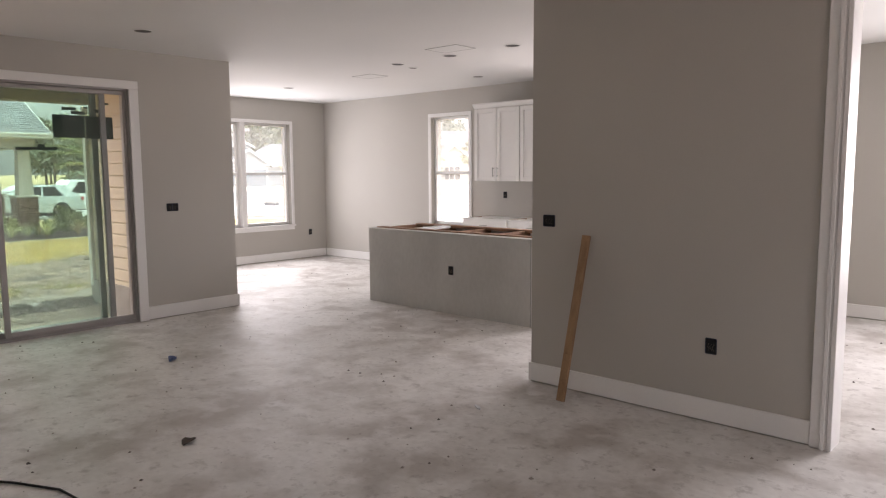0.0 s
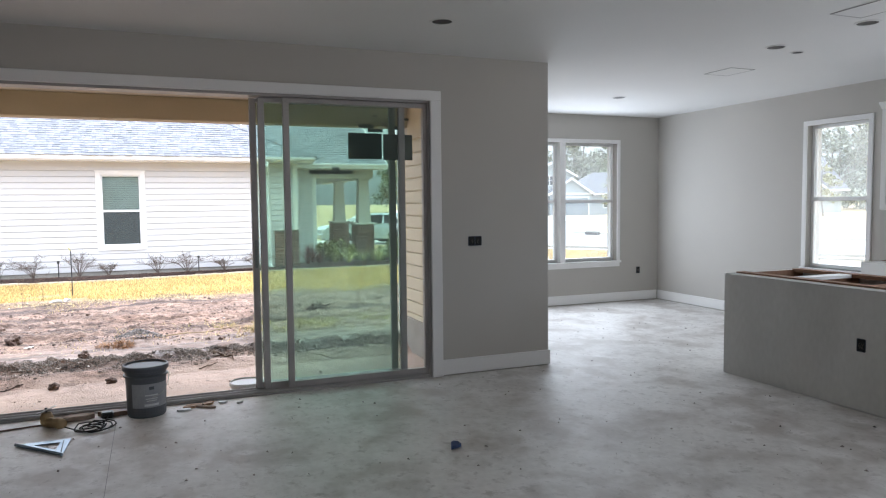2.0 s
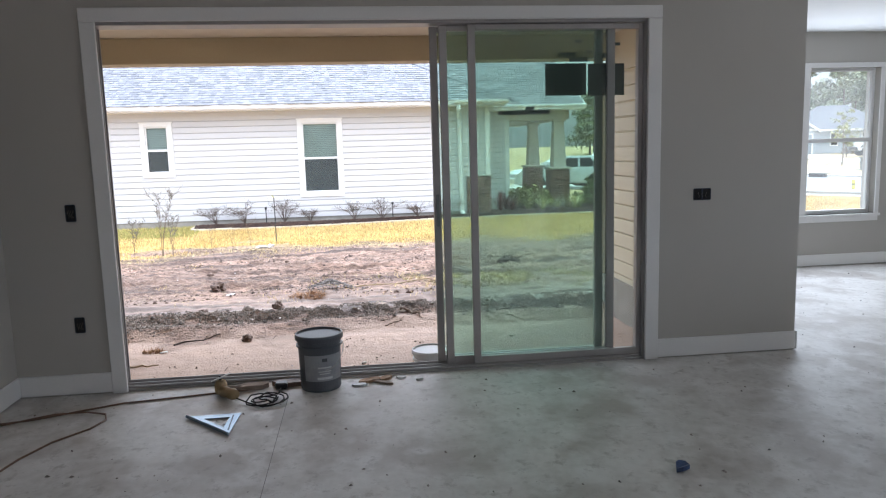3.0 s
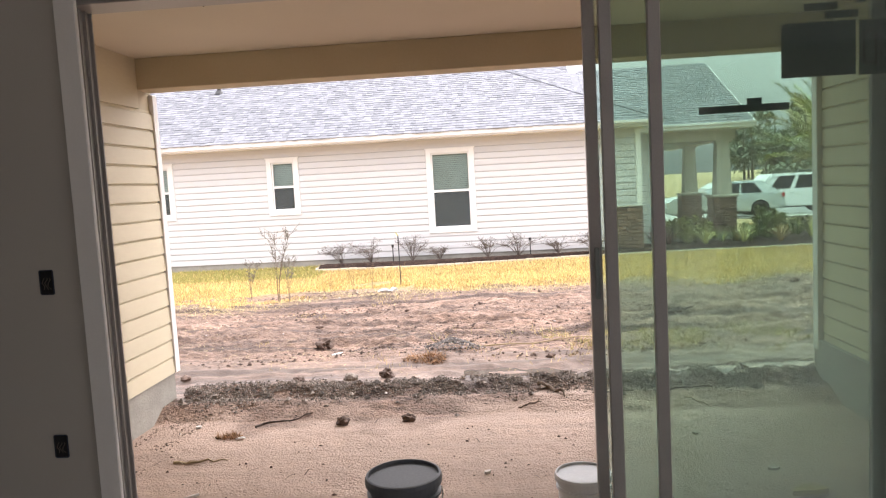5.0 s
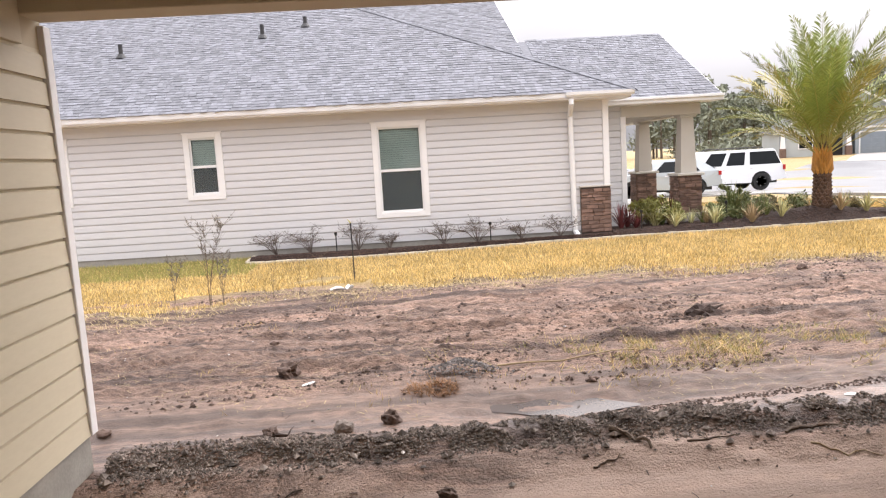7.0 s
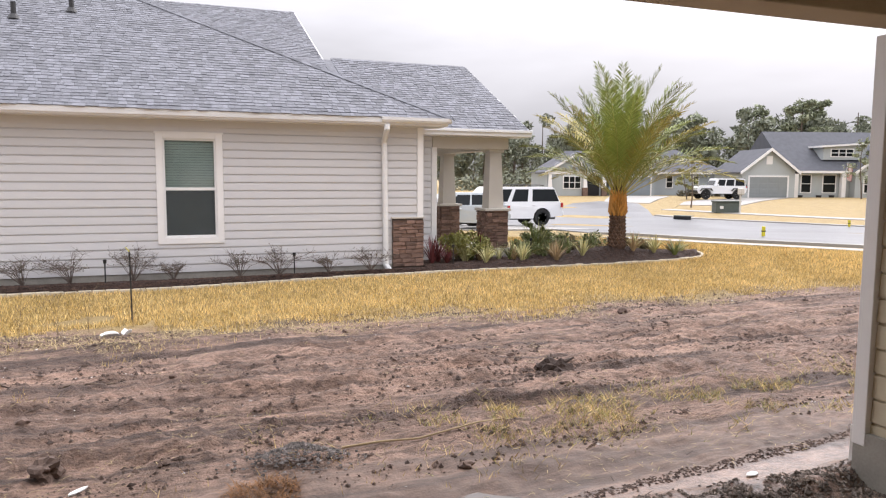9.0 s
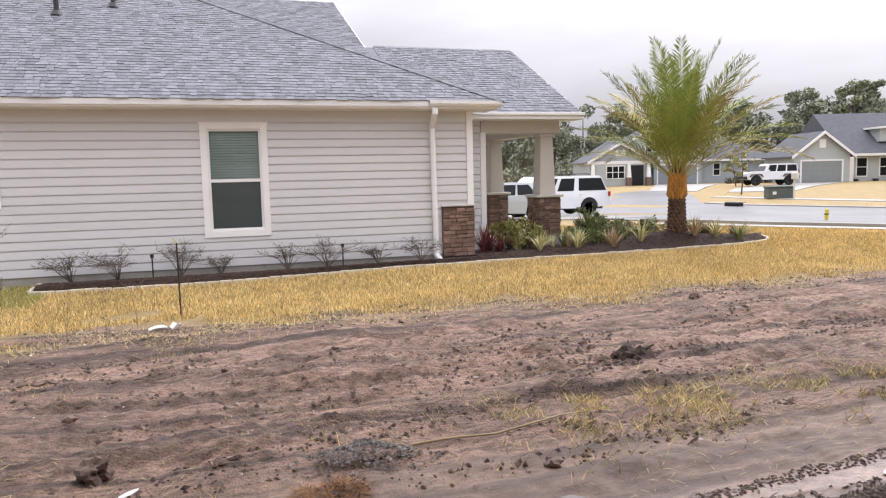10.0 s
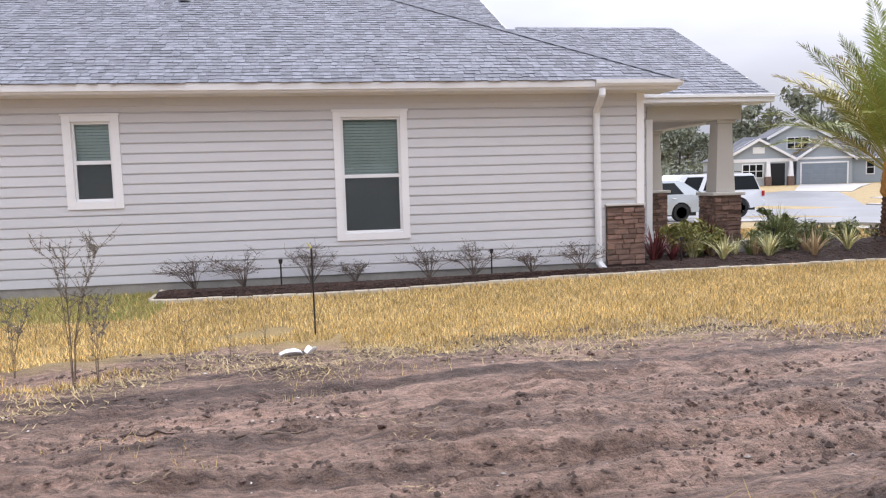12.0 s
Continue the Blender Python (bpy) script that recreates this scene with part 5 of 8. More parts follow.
part("plate", bm, M_BLUEMETAL, square)
part("fence", tube([A_ + Vector((0.004, 0, 0.012)), B_ + Vector((0.004, -0.004, 0.012))], 0.010, 4), M_BLUEMETAL, square)
part("slot", tube([cen + (A_ - cen) * 0.75 + Vector((-0.01, 0.01, 0.011)), cen + (C_ - cen) * 0.72 + Vector((0, -0.01, 0.011))], 0.003, 4), M_BLACK, square)

stick = thing("wood_stick", "two rough pine lath pieces leaning on the partition wall", "lumber")


def lath(p, q, w, d):
    p, q = Vector(p), Vector(q)
    ax = (q - p).normalized()
    u = ax.cross(Vector((0, 1, 0))).normalized()
    v_ = ax.cross(u)
    bm = bmesh.new()
    ring = [[bm.verts.new(c + u * (a * w / 2) + v_ * (b * d / 2)) for a, b in ((-1, -1), (1, -1), (1, 1), (-1, 1))] for c in (p, q)]
    for k in range(4):
        bm.faces.new((ring[0][k], ring[0][(k + 1) % 4], ring[1][(k + 1) % 4], ring[1][k]))
    bm.faces.new(ring[0][::-1])
    bm.faces.new(ring[1])
    bmesh.ops.recalc_face_normals(bm, faces=bm.faces[:])
    bmesh.ops.bevel(bm, geom=bm.edges[:], offset=0.003, segments=1, affect="EDGES")
    return bm


part("lath", lath((-2.52, 4.415, 0.008), (-2.49, 4.665, 1.09), 0.055, 0.028), M_STICK, stick)
part("lath", lath((-2.497, 4.46, 0.32), (-2.475, 4.635, 1.06), 0.045, 0.022), M_STICK, stick)


def scrap(name, label, category, x, y, size, rz, m, z=0.0, thick=0.006, seed=0, fold=0.0):
    """A torn, uneven flat piece, bent a little."""
    r = random.Random(seed)
    t = thing(name, label, category, "", (x, y, z), rz)
    n = 9
    pts = [(size[0] * 0.5 * math.cos(2 * math.pi * k / n) * r.uniform(0.7, 1.1), size[1] * 0.5 * math.sin(2 * math.pi * k / n) * r.uniform(0.7, 1.1)) for k in range(n)]
    bm = bmesh.new()
    lo = [bm.verts.new((a, b, fold * abs(a) / size[0])) for a, b in pts]
    hi = [bm.verts.new((a, b, thick + fold * abs(a) / size[0] + r.uniform(0, 0.003))) for a, b in pts]
    for k in range(n):
        bm.faces.new((lo[k], lo[(k + 1) % n], hi[(k + 1) % n], hi[k]))
    bm.faces.new(lo[::-1])
    c = bm.verts.new((0, 0, thick))
    for k in range(n):
        bm.faces.new((hi[k], hi[(k + 1) % n], c))
    part("piece", bm, m, t)
    return t


scrap("cardboard_scrap", "brown torn cardboard scrap by the door sill", "scrap", -7.10, 1.02, (0.10, 0.24), 8, M_CARD, seed=1, thick=0.03)
scrap("cardboard_scrap", "dark torn cardboard scrap by the door sill", "scrap", -7.12, 1.25, (0.10, 0.2), -12, M_CORD, seed=2, thick=0.03)
for k, (x, y, sx, sy, rz, mm) in enumerate([(-7.10, 1.78, 0.07, 0.17, 20, M_STICK), (-7.05, 1.86, 0.05, 0.2, -35, M_CARD), (-7.13, 1.90, 0.06, 0.12, 50, M_STICK), (-7.02, 1.72, 0.05, 0.12, 0, M_PAILWHITE), (-7.12, 2.0, 0.05, 0.07, 0, M_PAILWHITE), (-7.06, 2.12, 0.03, 0.06, 30, M_DISC)]):
    scrap("wood_scrap", "small offcut of wood or plaster on the slab", "scrap", x, y, (sx, sy), rz, mm, seed=20 + k, thick=0.012)
scrap("tape_scrap", "blue scrap of crumpled tape on the slab", "scrap", -5.48, 3.225, (0.07, 0.09), 25, mat("blue_tape", (0.05, 0.09, 0.22), (0.03, 0.05, 0.12), 0.5, 20, 90, 0.1), seed=4, thick=0.02, fold=0.03)
scrap("dark_scrap", "dark brown crumpled scrap on the slab", "scrap", -3.71, 2.42, (0.06, 0.12), 30, mat("dark_brown_scrap", (0.05, 0.03, 0.022), (0.02, 0.012, 0.01), 0.8, 20, 90, 0.2), seed=5, thick=0.006, fold=0.03)
scrap("plaster_chip", "white chip of plaster on the slab", "scrap", -2.86, 3.97, (0.03, 0.09), 60, M_PAILWHITE, seed=6)

# fine crumbs of plaster, dirt and sawdust over the slab
rng = np.random.default_rng(11)
M_CRUMB = mat("plaster_and_dirt_crumbs", (0.30, 0.27, 0.245), (0.18, 0.155, 0.14), 0.9, 9, 60, 0, island=0.7)
verts, faces = [], []
for _ in range(900):
    x, y = rng.uniform(-10, 0.5), rng.uniform(-0.3, 8)
    if (x < -7.1 and y < 5.0) or (x > -3.0 and 4.5 < y < 5.0) or (IX0 - 0.05 < x < IX1 + 0.05 and IY0 - 0.02 < y < IY1):
        continue
    s = 0.004 + 0.012 * rng.random() ** 3
    q, a = len(verts), rng.uniform(0, 6.28)
    ca, sa, e = math.cos(a) * s, math.sin(a) * s, rng.uniform(0.3, 1)
    verts += [(x + ca, y + sa, 0.001), (x - sa * e, y + ca * e, 0.001), (x - ca, y - sa, 0.001), (x + sa * e, y - ca * e, 0.001), (x, y, 0.001 + s * 0.7)]
    faces += [(q, q + 1, q + 4), (q + 1, q + 2, q + 4), (q + 2, q + 3, q + 4), (q + 3, q, q + 4)]
tagged(from_arrays("floor_crumbs", verts, faces, M_CRUMB), "fine crumbs of plaster and dirt on the slab", "debris", "", "stuff")
M_JOINT = mat("dusty_joint", (0.26, 0.245, 0.23), (0.18, 0.17, 0.16), 0.9, 9, 60, 0)
joint = setting(link("slab_joint", box((-6.95, 1.2685, 0.0005), (-3.0, 1.2715, 0.0012)), M_JOINT), "thin sawn joint in the concrete slab", "floor joint")

# labels stuck to the sliding panels
M_STICKER = mat("dark_card_sticker", (0.085, 0.12, 0.105), (0.065, 0.09, 0.08), 0.7, 6, 60, 0.02)
M_PRINT = mat("black_print", (0.012, 0.013, 0.013), None, 0.6, 6, 60, 0)
lab = part("sticker", box((-7.3275, 3.07, 1.87), (-7.3265, 3.36, 2.085)), M_STICKER, mid_panel, "dark green-grey card label")
lab2 = part("sticker", box((-7.3225, 3.37, 1.865), (-7.3215, 3.63, 2.08)), M_STICKER, mid_panel, "dark card label with a printed mark")
part("print", boxes([((-7.3213, 3.385, 1.91), (-7.3208, 3.393, 2.04)), ((-7.3213, 3.43, 1.90), (-7.3208, 3.438, 2.03)), ((-7.3213, 3.393, 2.032), (-7.3208, 3.43, 2.04)), ((-7.3213, 3.393, 1.91), (-7.3208, 3.43, 1.918)), ((-7.3213, 3.45, 1.925), (-7.3208, 3.457, 2.015)), ((-7.3213, 3.438, 2.01), (-7.3208, 3.457, 2.016))]), M_PRINT, lab2)
for y0, y1, z0, z1 in ((3.16, 3.29, 2.13, 2.16), (3.24, 3.37, 2.095, 2.125), (3.28, 3.33, 2.22, 2.24), (3.36, 3.40, 2.15, 2.17), (2.74, 3.10, 1.745, 1.775)):
    part("tape_strip", box((-7.3275, y0, z0), (-7.3268, y1, z1)), M_STICKER, mid_panel, "dark strip of packing tape")
for y0, y1, z0, z1 in ((3.47, 3.54, 2.12, 2.15), (3.54, 3.60, 2.20, 2.22), (2.93, 2.99, 1.775, 1.80)):
    part("tape_strip", box((-7.3235, y0, z0), (-7.3228, y1, z1)), M_STICKER, mid_panel, "dark strip of packing tape")


# ---- loose ground cover ----
def lumps(name, pts, material, label, category, seed, flat=0.7):
    """Many small uneven lumps (x, y, z, radius) in one mesh: squashed, jittered octahedra."""
    rng = np.random.default_rng(seed)
    base = np.array([(1, 0, 0), (-1, 0, 0), (0, 1, 0), (0, -1, 0), (0, 0, 1), (0, 0, -0.6)], float)
    tri = np.array([(0, 2, 4), (2, 1, 4), (1, 3, 4), (3, 0, 4), (2, 0, 5), (1, 2, 5), (3, 1, 5), (0, 3, 5)])
    pts = np.asarray(pts, float)
    n = len(pts)
    v = base[None] * rng.uniform(0.55, 1.25, (n, 6, 1)) * pts[:, None, 3:4]
    v[:, :, 2] *= flat
    a = rng.uniform(0, 2 * math.pi, n)
    ca, sa = np.cos(a)[:, None], np.sin(a)[:, None]
    st = rng.uniform(0.7, 1.4, (n, 1))
    x, y = v[:, :, 0] * st, v[:, :, 1] / st
    v[:, :, 0], v[:, :, 1] = x * ca - y * sa, x * sa + y * ca
    v += pts[:, None, :3]
    f = (tri[None] + 6 * np.arange(n)[:, None, None]).reshape(-1, 3)
    return tagged(from_arrays(name, v.reshape(-1, 3).tolist(), f.tolist(), material), label, category, "", "stuff")


M_CLOD = mat("dark_damp_soil", (0.15, 0.102, 0.08), (0.07, 0.047, 0.037), 0.9, 12, 70, 0.5, island=0.45)
M_GRAVEL = mat("grey_brown_gravel", (0.27, 0.222, 0.186), (0.12, 0.098, 0.081), 0.85, 14, 70, 0.4, island=0.55)
M_CHIPWHITE = mat("pale_chips", (0.60, 0.56, 0.52), (0.45, 0.41, 0.38), 0.8, 14, 70, 0.2, island=0.3)
rng = np.random.default_rng(21)


def sprinkle(n, x0, x1, y0, y1, rmin, rmax, power=3.0, keep=None):
    x, y = rng.uniform(x0, x1, n), rng.uniform(y0, y1, n)
    if keep is not None:
        k = keep(x, y)
        x, y = x[k], y[k]
    r = rmin + (rmax - rmin) * rng.random(len(x)) ** power
    return np.stack([x, y, ground_relief(x, y) + r * 0.15, r], 1)


rut_keep = lambda x, y: (value_noise(x + 0.085 * y, y * 0.15, 0.22, 31) + 0.5 * value_noise(x, y, 0.8, 32)) > 0.15
lumps("soil_clods", np.concatenate([sprinkle(60000, -17.2, -11.75, -4, 12.5, 0.003, 0.030, 5, rut_keep), sprinkle(1600, -10.4, -7.6, -1.1, 4.5, 0.003, 0.018, 6, lambda x, y: value_noise(x, y, 0.35, 36) > 0.0), sprinkle(1500, -10.5, -8.2, -1.16, -0.75, 0.003, 0.012, 3, lambda x, y: value_noise(x, y, 0.2, 37) > -0.3)]), M_CLOD, "loose dark soil clods scattered over the dirt yard", "soil", 1)
lumps("pale_chips", sprinkle(420, -17, -8, -3.5, 12, 0.006, 0.022, 3), M_CHIPWHITE, "pale chips of shell and plaster in the dirt", "debris", 2)
# gravel bank at the edge of the porch bed
n = 30000
y = rng.uniform(-1.1, 6.4, n)
x = -10.66 + rng.normal(0, 0.10, n) + 0.08 * value_noise(y, y, 0.8, 33)
r = 0.004 + 0.013 * rng.random(n) ** 2.5
k_ = value_noise(x, y, 0.16, 34) + 0.6 * value_noise(x, y, 0.06, 35) > -0.55
x, y, r = x[k_], y[k_], r[k_]
big = 160
yb = rng.uniform(-1.1, 6.4, big)
xb = -10.56 + rng.normal(0, 0.11, big) + 0.08 * value_noise(yb, yb, 0.8, 33)
rb = rng.uniform(0.015, 0.04, big)
x, y, r = np.concatenate([x, xb]), np.concatenate([y, yb]), np.concatenate([r, rb])
lumps("gravel_bank", np.stack([x, y, ground_relief(x, y) + r * 0.3, r], 1), M_GRAVEL, "crumbly grey gravel bank along the porch edge", "gravel", 3)
n = 1500
a, d = rng.uniform(0, 6.28, n), np.abs(rng.normal(0, 0.13, n))
x, y, r = -12.22 + d * np.cos(a), 1.33 + 1.5 * d * np.sin(a), 0.006 + 0.016 * rng.random(n) ** 2
lumps("gravel_heap", np.stack([x, y, ground_relief(x, y) + 0.12 * np.exp(-(d / 0.17) ** 2) + 0.003, r], 1), mat("blue_grey_gravel", (0.22, 0.195, 0.18), (0.08, 0.07, 0.064), 0.85, 14, 70, 0.3, island=0.6), "small spilled heap of blue-grey gravel", "gravel", 4)


def rough_lump(name, label, category, x, y, r, material, seed, flat=0.75, spikes=0.25, sub=3):
    bm = bmesh.new()
    bmesh.ops.create_icosphere(bm, subdivisions=sub, radius=1)
    off = Vector((seed * 3.1, seed * 1.7, seed))
    for v in bm.verts:
        q = v.co.normalized()
        v.co = q * r * (1 + spikes * noise.noise(q * 1.6 + off) + 0.5 * spikes * noise.noise(q * 5 + off) + 0.25 * spikes * noise.noise(q * 11 + off))
        v.co.z *= flat
    t = link(name, bm, material)
    t.location = (x, y, ground_at(x, y) + r * flat * 0.45)
    return tagged(t, label, category)


M_ROOT = mat("dark_wet_wood", (0.085, 0.058, 0.045), (0.04, 0.027, 0.02), 0.85, 12, 70, 0.6)
rough_lump("soil_clod", "dark wet clod of soil", "clod", -12.53, -0.23, 0.085, M_CLOD, 1, 0.9, 0.7)
rough_lump("soil_clod", "round dark clod of soil", "clod", -11.15, 0.74, 0.065, M_CLOD, 2, 0.8, 0.5)
rough_lump("soil_clod", "grey rounded clod of soil", "clod", -11.02, 0.40, 0.07, M_GRAVEL, 3, 0.8, 0.3)
rough_lump("soil_clod", "small dark clod on the porch bed", "clod", -10.08, 0.52, 0.055, M_CLOD, 4, 0.8, 0.5)
rough_lump("soil_clod", "small dark clod on the porch bed", "clod", -10.1, 1.08, 0.05, M_CLOD, 5, 0.8, 0.6)
rough_lump("soil_clod", "small dark clod in the yard", "clod", -16.2, 6.68, 0.075, M_CLOD, 6, 0.8, 0.5)
rough_lump("soil_clod", "small reddish clod in the yard", "clod", -11.05, -0.12, 0.05, M_CLOD, 8, 0.8, 0.6)
for k in range(14):
    rr = random.Random(40 + k)
    rough_lump("soil_clod", "small dark clod of soil in the yard", "clod", rr.uniform(-16.5, -11.2), rr.uniform(-2, 9), rr.uniform(0.03, 0.055), M_CLOD, 10 + k, 0.7, 0.6, 2)

# torn root clump in the ruts
stump = thing("root_clump", "dark torn clump of roots and soil in the ruts", "root clump", "", (-13.74, 4.14, ground_at(-13.74, 4.14) - 0.02))
bm = bmesh.new()
bmesh.ops.create_icosphere(bm, subdivisions=3, radius=1)
for v in bm.verts:
    q = v.co.normalized()
    v.co = Vector((q.x * 0.14, q.y * 0.19, max(q.z, -0.2) * 0.14)) * (1 + 0.6 * noise.noise(q * 2.2) + 0.35 * noise.noise(q * 6))
part("soil", bm, mat("black_root_soil", (0.07, 0.046, 0.036), (0.03, 0.02, 0.016), 0.95, 12, 70, 0.8, depth=0.03), stump)
rr = random.Random(8)
for k in range(4):
    a = rr.uniform(0, 6.28)
    l = rr.uniform(0.05, 0.11)
    p = Vector((0.06 * math.cos(a), 0.1 * math.sin(a), 0.08))
    part("root", tube([p, p + Vector((math.cos(a) * l * 0.5, math.sin(a) * l * 0.6, rr.uniform(0.02, 0.07))), p + Vector((math.cos(a) * l, math.sin(a) * l * 1.3, rr.uniform(-0.03, 0.10)))], rr.uniform(0.016, 0.032), 6, 0.008), M_ROOT, stump)
lumps("root_soil", [(-13.8 + rr.gauss(0, 0.18), 4.15 + rr.gauss(0, 0.34), ground_at(-13.8, 4.1) + 0.01, rr.uniform(0.01, 0.04)) for _ in range(160)], M_CLOD, "crumbled soil round the root clump", "soil", 6)

M_ORANGE = mat("rusty_orange_pine_straw", (0.33, 0.165, 0.07), (0.19, 0.10, 0.045), 0.9, 14, 70, 0.3, island=0.3)
M_BAMBOO = mat("pale_dry_cane", (0.44, 0.33, 0.18), (0.32, 0.235, 0.125), 0.6, 8, 60, 0.1)
M_PAPER = mat("white_litter", (0.80, 0.80, 0.79), (0.70, 0.70, 0.69), 0.7, 8, 60, 0.1)


def straw_tuft(name, label, category, x, y, rx, ry, n, length, material, up=0.4, seed=0, width=0.003):
    r = np.random.default_rng(seed)
    vs, fs = [], []
    for _ in range(n):
        a, d = r.uniform(0, 6.28), math.sqrt(r.random())
        px, py = x + rx * d * math.cos(a), y + ry * d * math.sin(a)
        z = ground_at(px, py)
        b, l = r.uniform(0, 6.28), length * r.uniform(0.5, 1.2)
        dx, dy, dz = math.cos(b) * l * (1 - up), math.sin(b) * l * (1 - up), l * up * r.uniform(0.3, 1.3)
        wx, wy = -math.sin(b) * width, math.cos(b) * width
        q = len(vs)
        vs += [(px - wx, py - wy, z), (px + wx, py + wy, z), (px + dx * 0.55 + wx * 0.7, py + dy * 0.55 + wy * 0.7, z + dz * 0.8), (px + dx * 0.55 - wx * 0.7, py + dy * 0.55 - wy * 0.7, z + dz * 0.8), (px + dx, py + dy, z + dz * (0.75 + 0.3 * up))]
        fs += [(q, q + 1, q + 2, q + 3), (q + 3, q + 2, q + 4)]
    return tagged(from_arrays(name, vs, fs, material), label, category, "", "stuff")


straw_tuft("pine_straw_clump", "flat clump of rusty orange pine straw", "straw", -11.82, 1.05, 0.13, 0.24, 500, 0.12, M_ORANGE, 0.35, 1)
straw_tuft("pine_straw_clump", "small orange scrap of straw on the porch bed", "straw", -9.84, -0.38, 0.06, 0.11, 240, 0.08, M_ORANGE, 0.45, 2)
scrap("paper_scrap", "white scrap of paper beside the orange straw", "litter", -9.80, -0.27, (0.05, 0.09), 20, M_PAPER, ground_at(-9.80, -0.27) + 0.004, seed=7, fold=0.02)
litter = scrap("paper_litter", "crumpled white paper litter at the grass edge", "litter", -16.82, -0.18, (0.12, 0.26), 10, M_PAPER, ground_at(-16.82, -0.18) + 0.01, seed=8, thick=0.008, fold=0.10)
scrap("paper_litter", "crumpled white paper litter at the grass edge", "litter", -16.82, 0.0, (0.10, 0.20), 60, M_PAPER, ground_at(-16.82, 0.0) + 0.01, seed=9, thick=0.008, fold=0.16)
scrap("paper_litter", "small pale scrap in the dirt yard", "litter", -12.25, -0.02, (0.05, 0.16), 50, M_PAPER, ground_at(-12.25, -0.02) + 0.004, seed=10)
scrap("paper_litter", "white scrap beside the gravel bank", "litter", -11.0, 4.1, (0.06, 0.12), 10, M_PAPER, ground_at(-11.0, 4.1) + 0.004, seed=12)

cane = link("cane", tube([(px, py, ground_at(px, py) + 0.018) for px, py in ((-12.42, 1.68), (-12.39, 1.95), (-12.36, 2.25), (-12.35, 2.5), (-12.40, 2.75), (-12.48, 2.97))], 0.009, 6, 0.005), M_BAMBOO)
tagged(cane, "long pale dry cane lying in the dirt", "stick")
def dead_root(a, b, radius, material, seed, forks=2):
    """A crooked, knotted root from one point of the plan to another, with short side shoots."""
    q = random.Random(seed)
    n_ = 9
    d = Vector((b[0] - a[0], b[1] - a[1]))
    side = Vector((-d.y, d.x)).normalized()
    line = []
    for k in range(n_):
        f = k / (n_ - 1)
        o = side * q.uniform(-1, 1) * d.length * 0.07
        px, py = a[0] + d.x * f + o.x, a[1] + d.y * f + o.y
        line.append(Vector((px, py, ground_at(px, py) + radius * q.uniform(0.3, 1.0))))
    t = thing("dead_root", "dead root or stick lying on the dirt", "stick")
    bm = tube(line, radius, 7, radius * 0.3)
    for v in bm.verts:
        v.co += Vector((q.uniform(-1, 1), q.uniform(-1, 1), q.uniform(-1, 1))) * radius * 0.22
    part("root", bm, material, t)
    for k in range(forks):
        p = line[q.randrange(1, n_ - 1)]
        e = p + Vector((q.uniform(-1, 1), q.uniform(-1, 1), q.uniform(0.0, 0.3))) * d.length * 0.3
        part("shoot", tube([p, p.lerp(e, 0.5) + Vector((0, 0, 0.01)), e], radius * 0.45, 5, radius * 0.12), material, t)


M_OLDROOT = mat("weathered_root", (0.20, 0.145, 0.10), (0.09, 0.062, 0.044), 0.85, 14, 80, 0.5)
for k, (a, b, rad, m_, fk) in enumerate([((-10.62, 2.2), (-10.40, 2.42), 0.022, M_OLDROOT, 3), ((-10.98, -0.3), (-11.0, 0.2), 0.016, M_ROOT, 2), ((-10.40, 2.65), (-10.44, 3.0), 0.009, M_OLDROOT, 3), ((-10.44, 3.3), (-10.50, 3.8), 0.012, M_OLDROOT, 3), ((-10.3, 2.0), (-10.33, 2.2), 0.007, M_OLDROOT, 2), ((-10.1, -0.25), (-10.3, 0.2), 0.010, M_ROOT, 2), ((-9.3, -0.6), (-9.32, -0.2), 0.010, M_BAMBOO, 2), ((-10.3, 3.4), (-10.2, 3.8), 0.006, M_BAMBOO, 0), ((-14.9, -1.2), (-14.85, -0.7), 0.010, M_ROOT, 2), ((-14.6, -0.4), (-14.75, 0.1), 0.009, M_OLDROOT, 2)]):
    dead_root(a, b, rad, m_, 400 + k, fk)

# the print of a tyre in the mud behind the bank
n = 1500
y = rng.uniform(2.6, 7.5, n)
x = np.interp(y, [2.6, 3.3, 4.4, 5.5, 7.5], [-11.10, -11.14, -11.21, -11.34, -11.6]) + rng.uniform(-0.06, 0.06, n)
r = rng.uniform(0.006, 0.016, n)
lumps("tyre_print", np.stack([x, y, ground_relief(x, y) + 0.002, r], 1), M_CLOD, "pressed dark tyre print in the wet mud", "soil", 16, 0.5)
# shallow water in the hollow
bm = bmesh.new()
ring = [bm.verts.new((-11.34 + 0.21 * math.cos(a) * (1 + 0.25 * math.sin(3 * a + 1)) + 0.10 * math.sin(a), 1.95 + 0.60 * math.sin(a) * (1 + 0.12 * math.sin(5 * a)), 0)) for a in [2 * math.pi * k / 48 for k in range(48)]]
bm.faces.new(ring)
puddle_z = float(np.mean([ground_at(-11.34 + 0.18 * math.cos(a), 1.95 + 0.5 * math.sin(a)) for a in np.linspace(0, 6.28, 24)])) + 0.002
M_WATER = mat("shallow_muddy_water", (0.10, 0.075, 0.06), (0.08, 0.06, 0.05), 0.04, 3, 40, 0.0)
puddle = link("puddle", bm, M_WATER)
puddle.location.z = puddle_z
setting(puddle, "shallow muddy puddle reflecting the sky", "water")

# dry straw and twigs strewn over the dirt and along the lawn's ragged edge
M_STRAW = mat("pale_dry_straw", (0.46, 0.36, 0.19), (0.32, 0.24, 0.12), 0.85, 9, 60, 0, island=0.35)


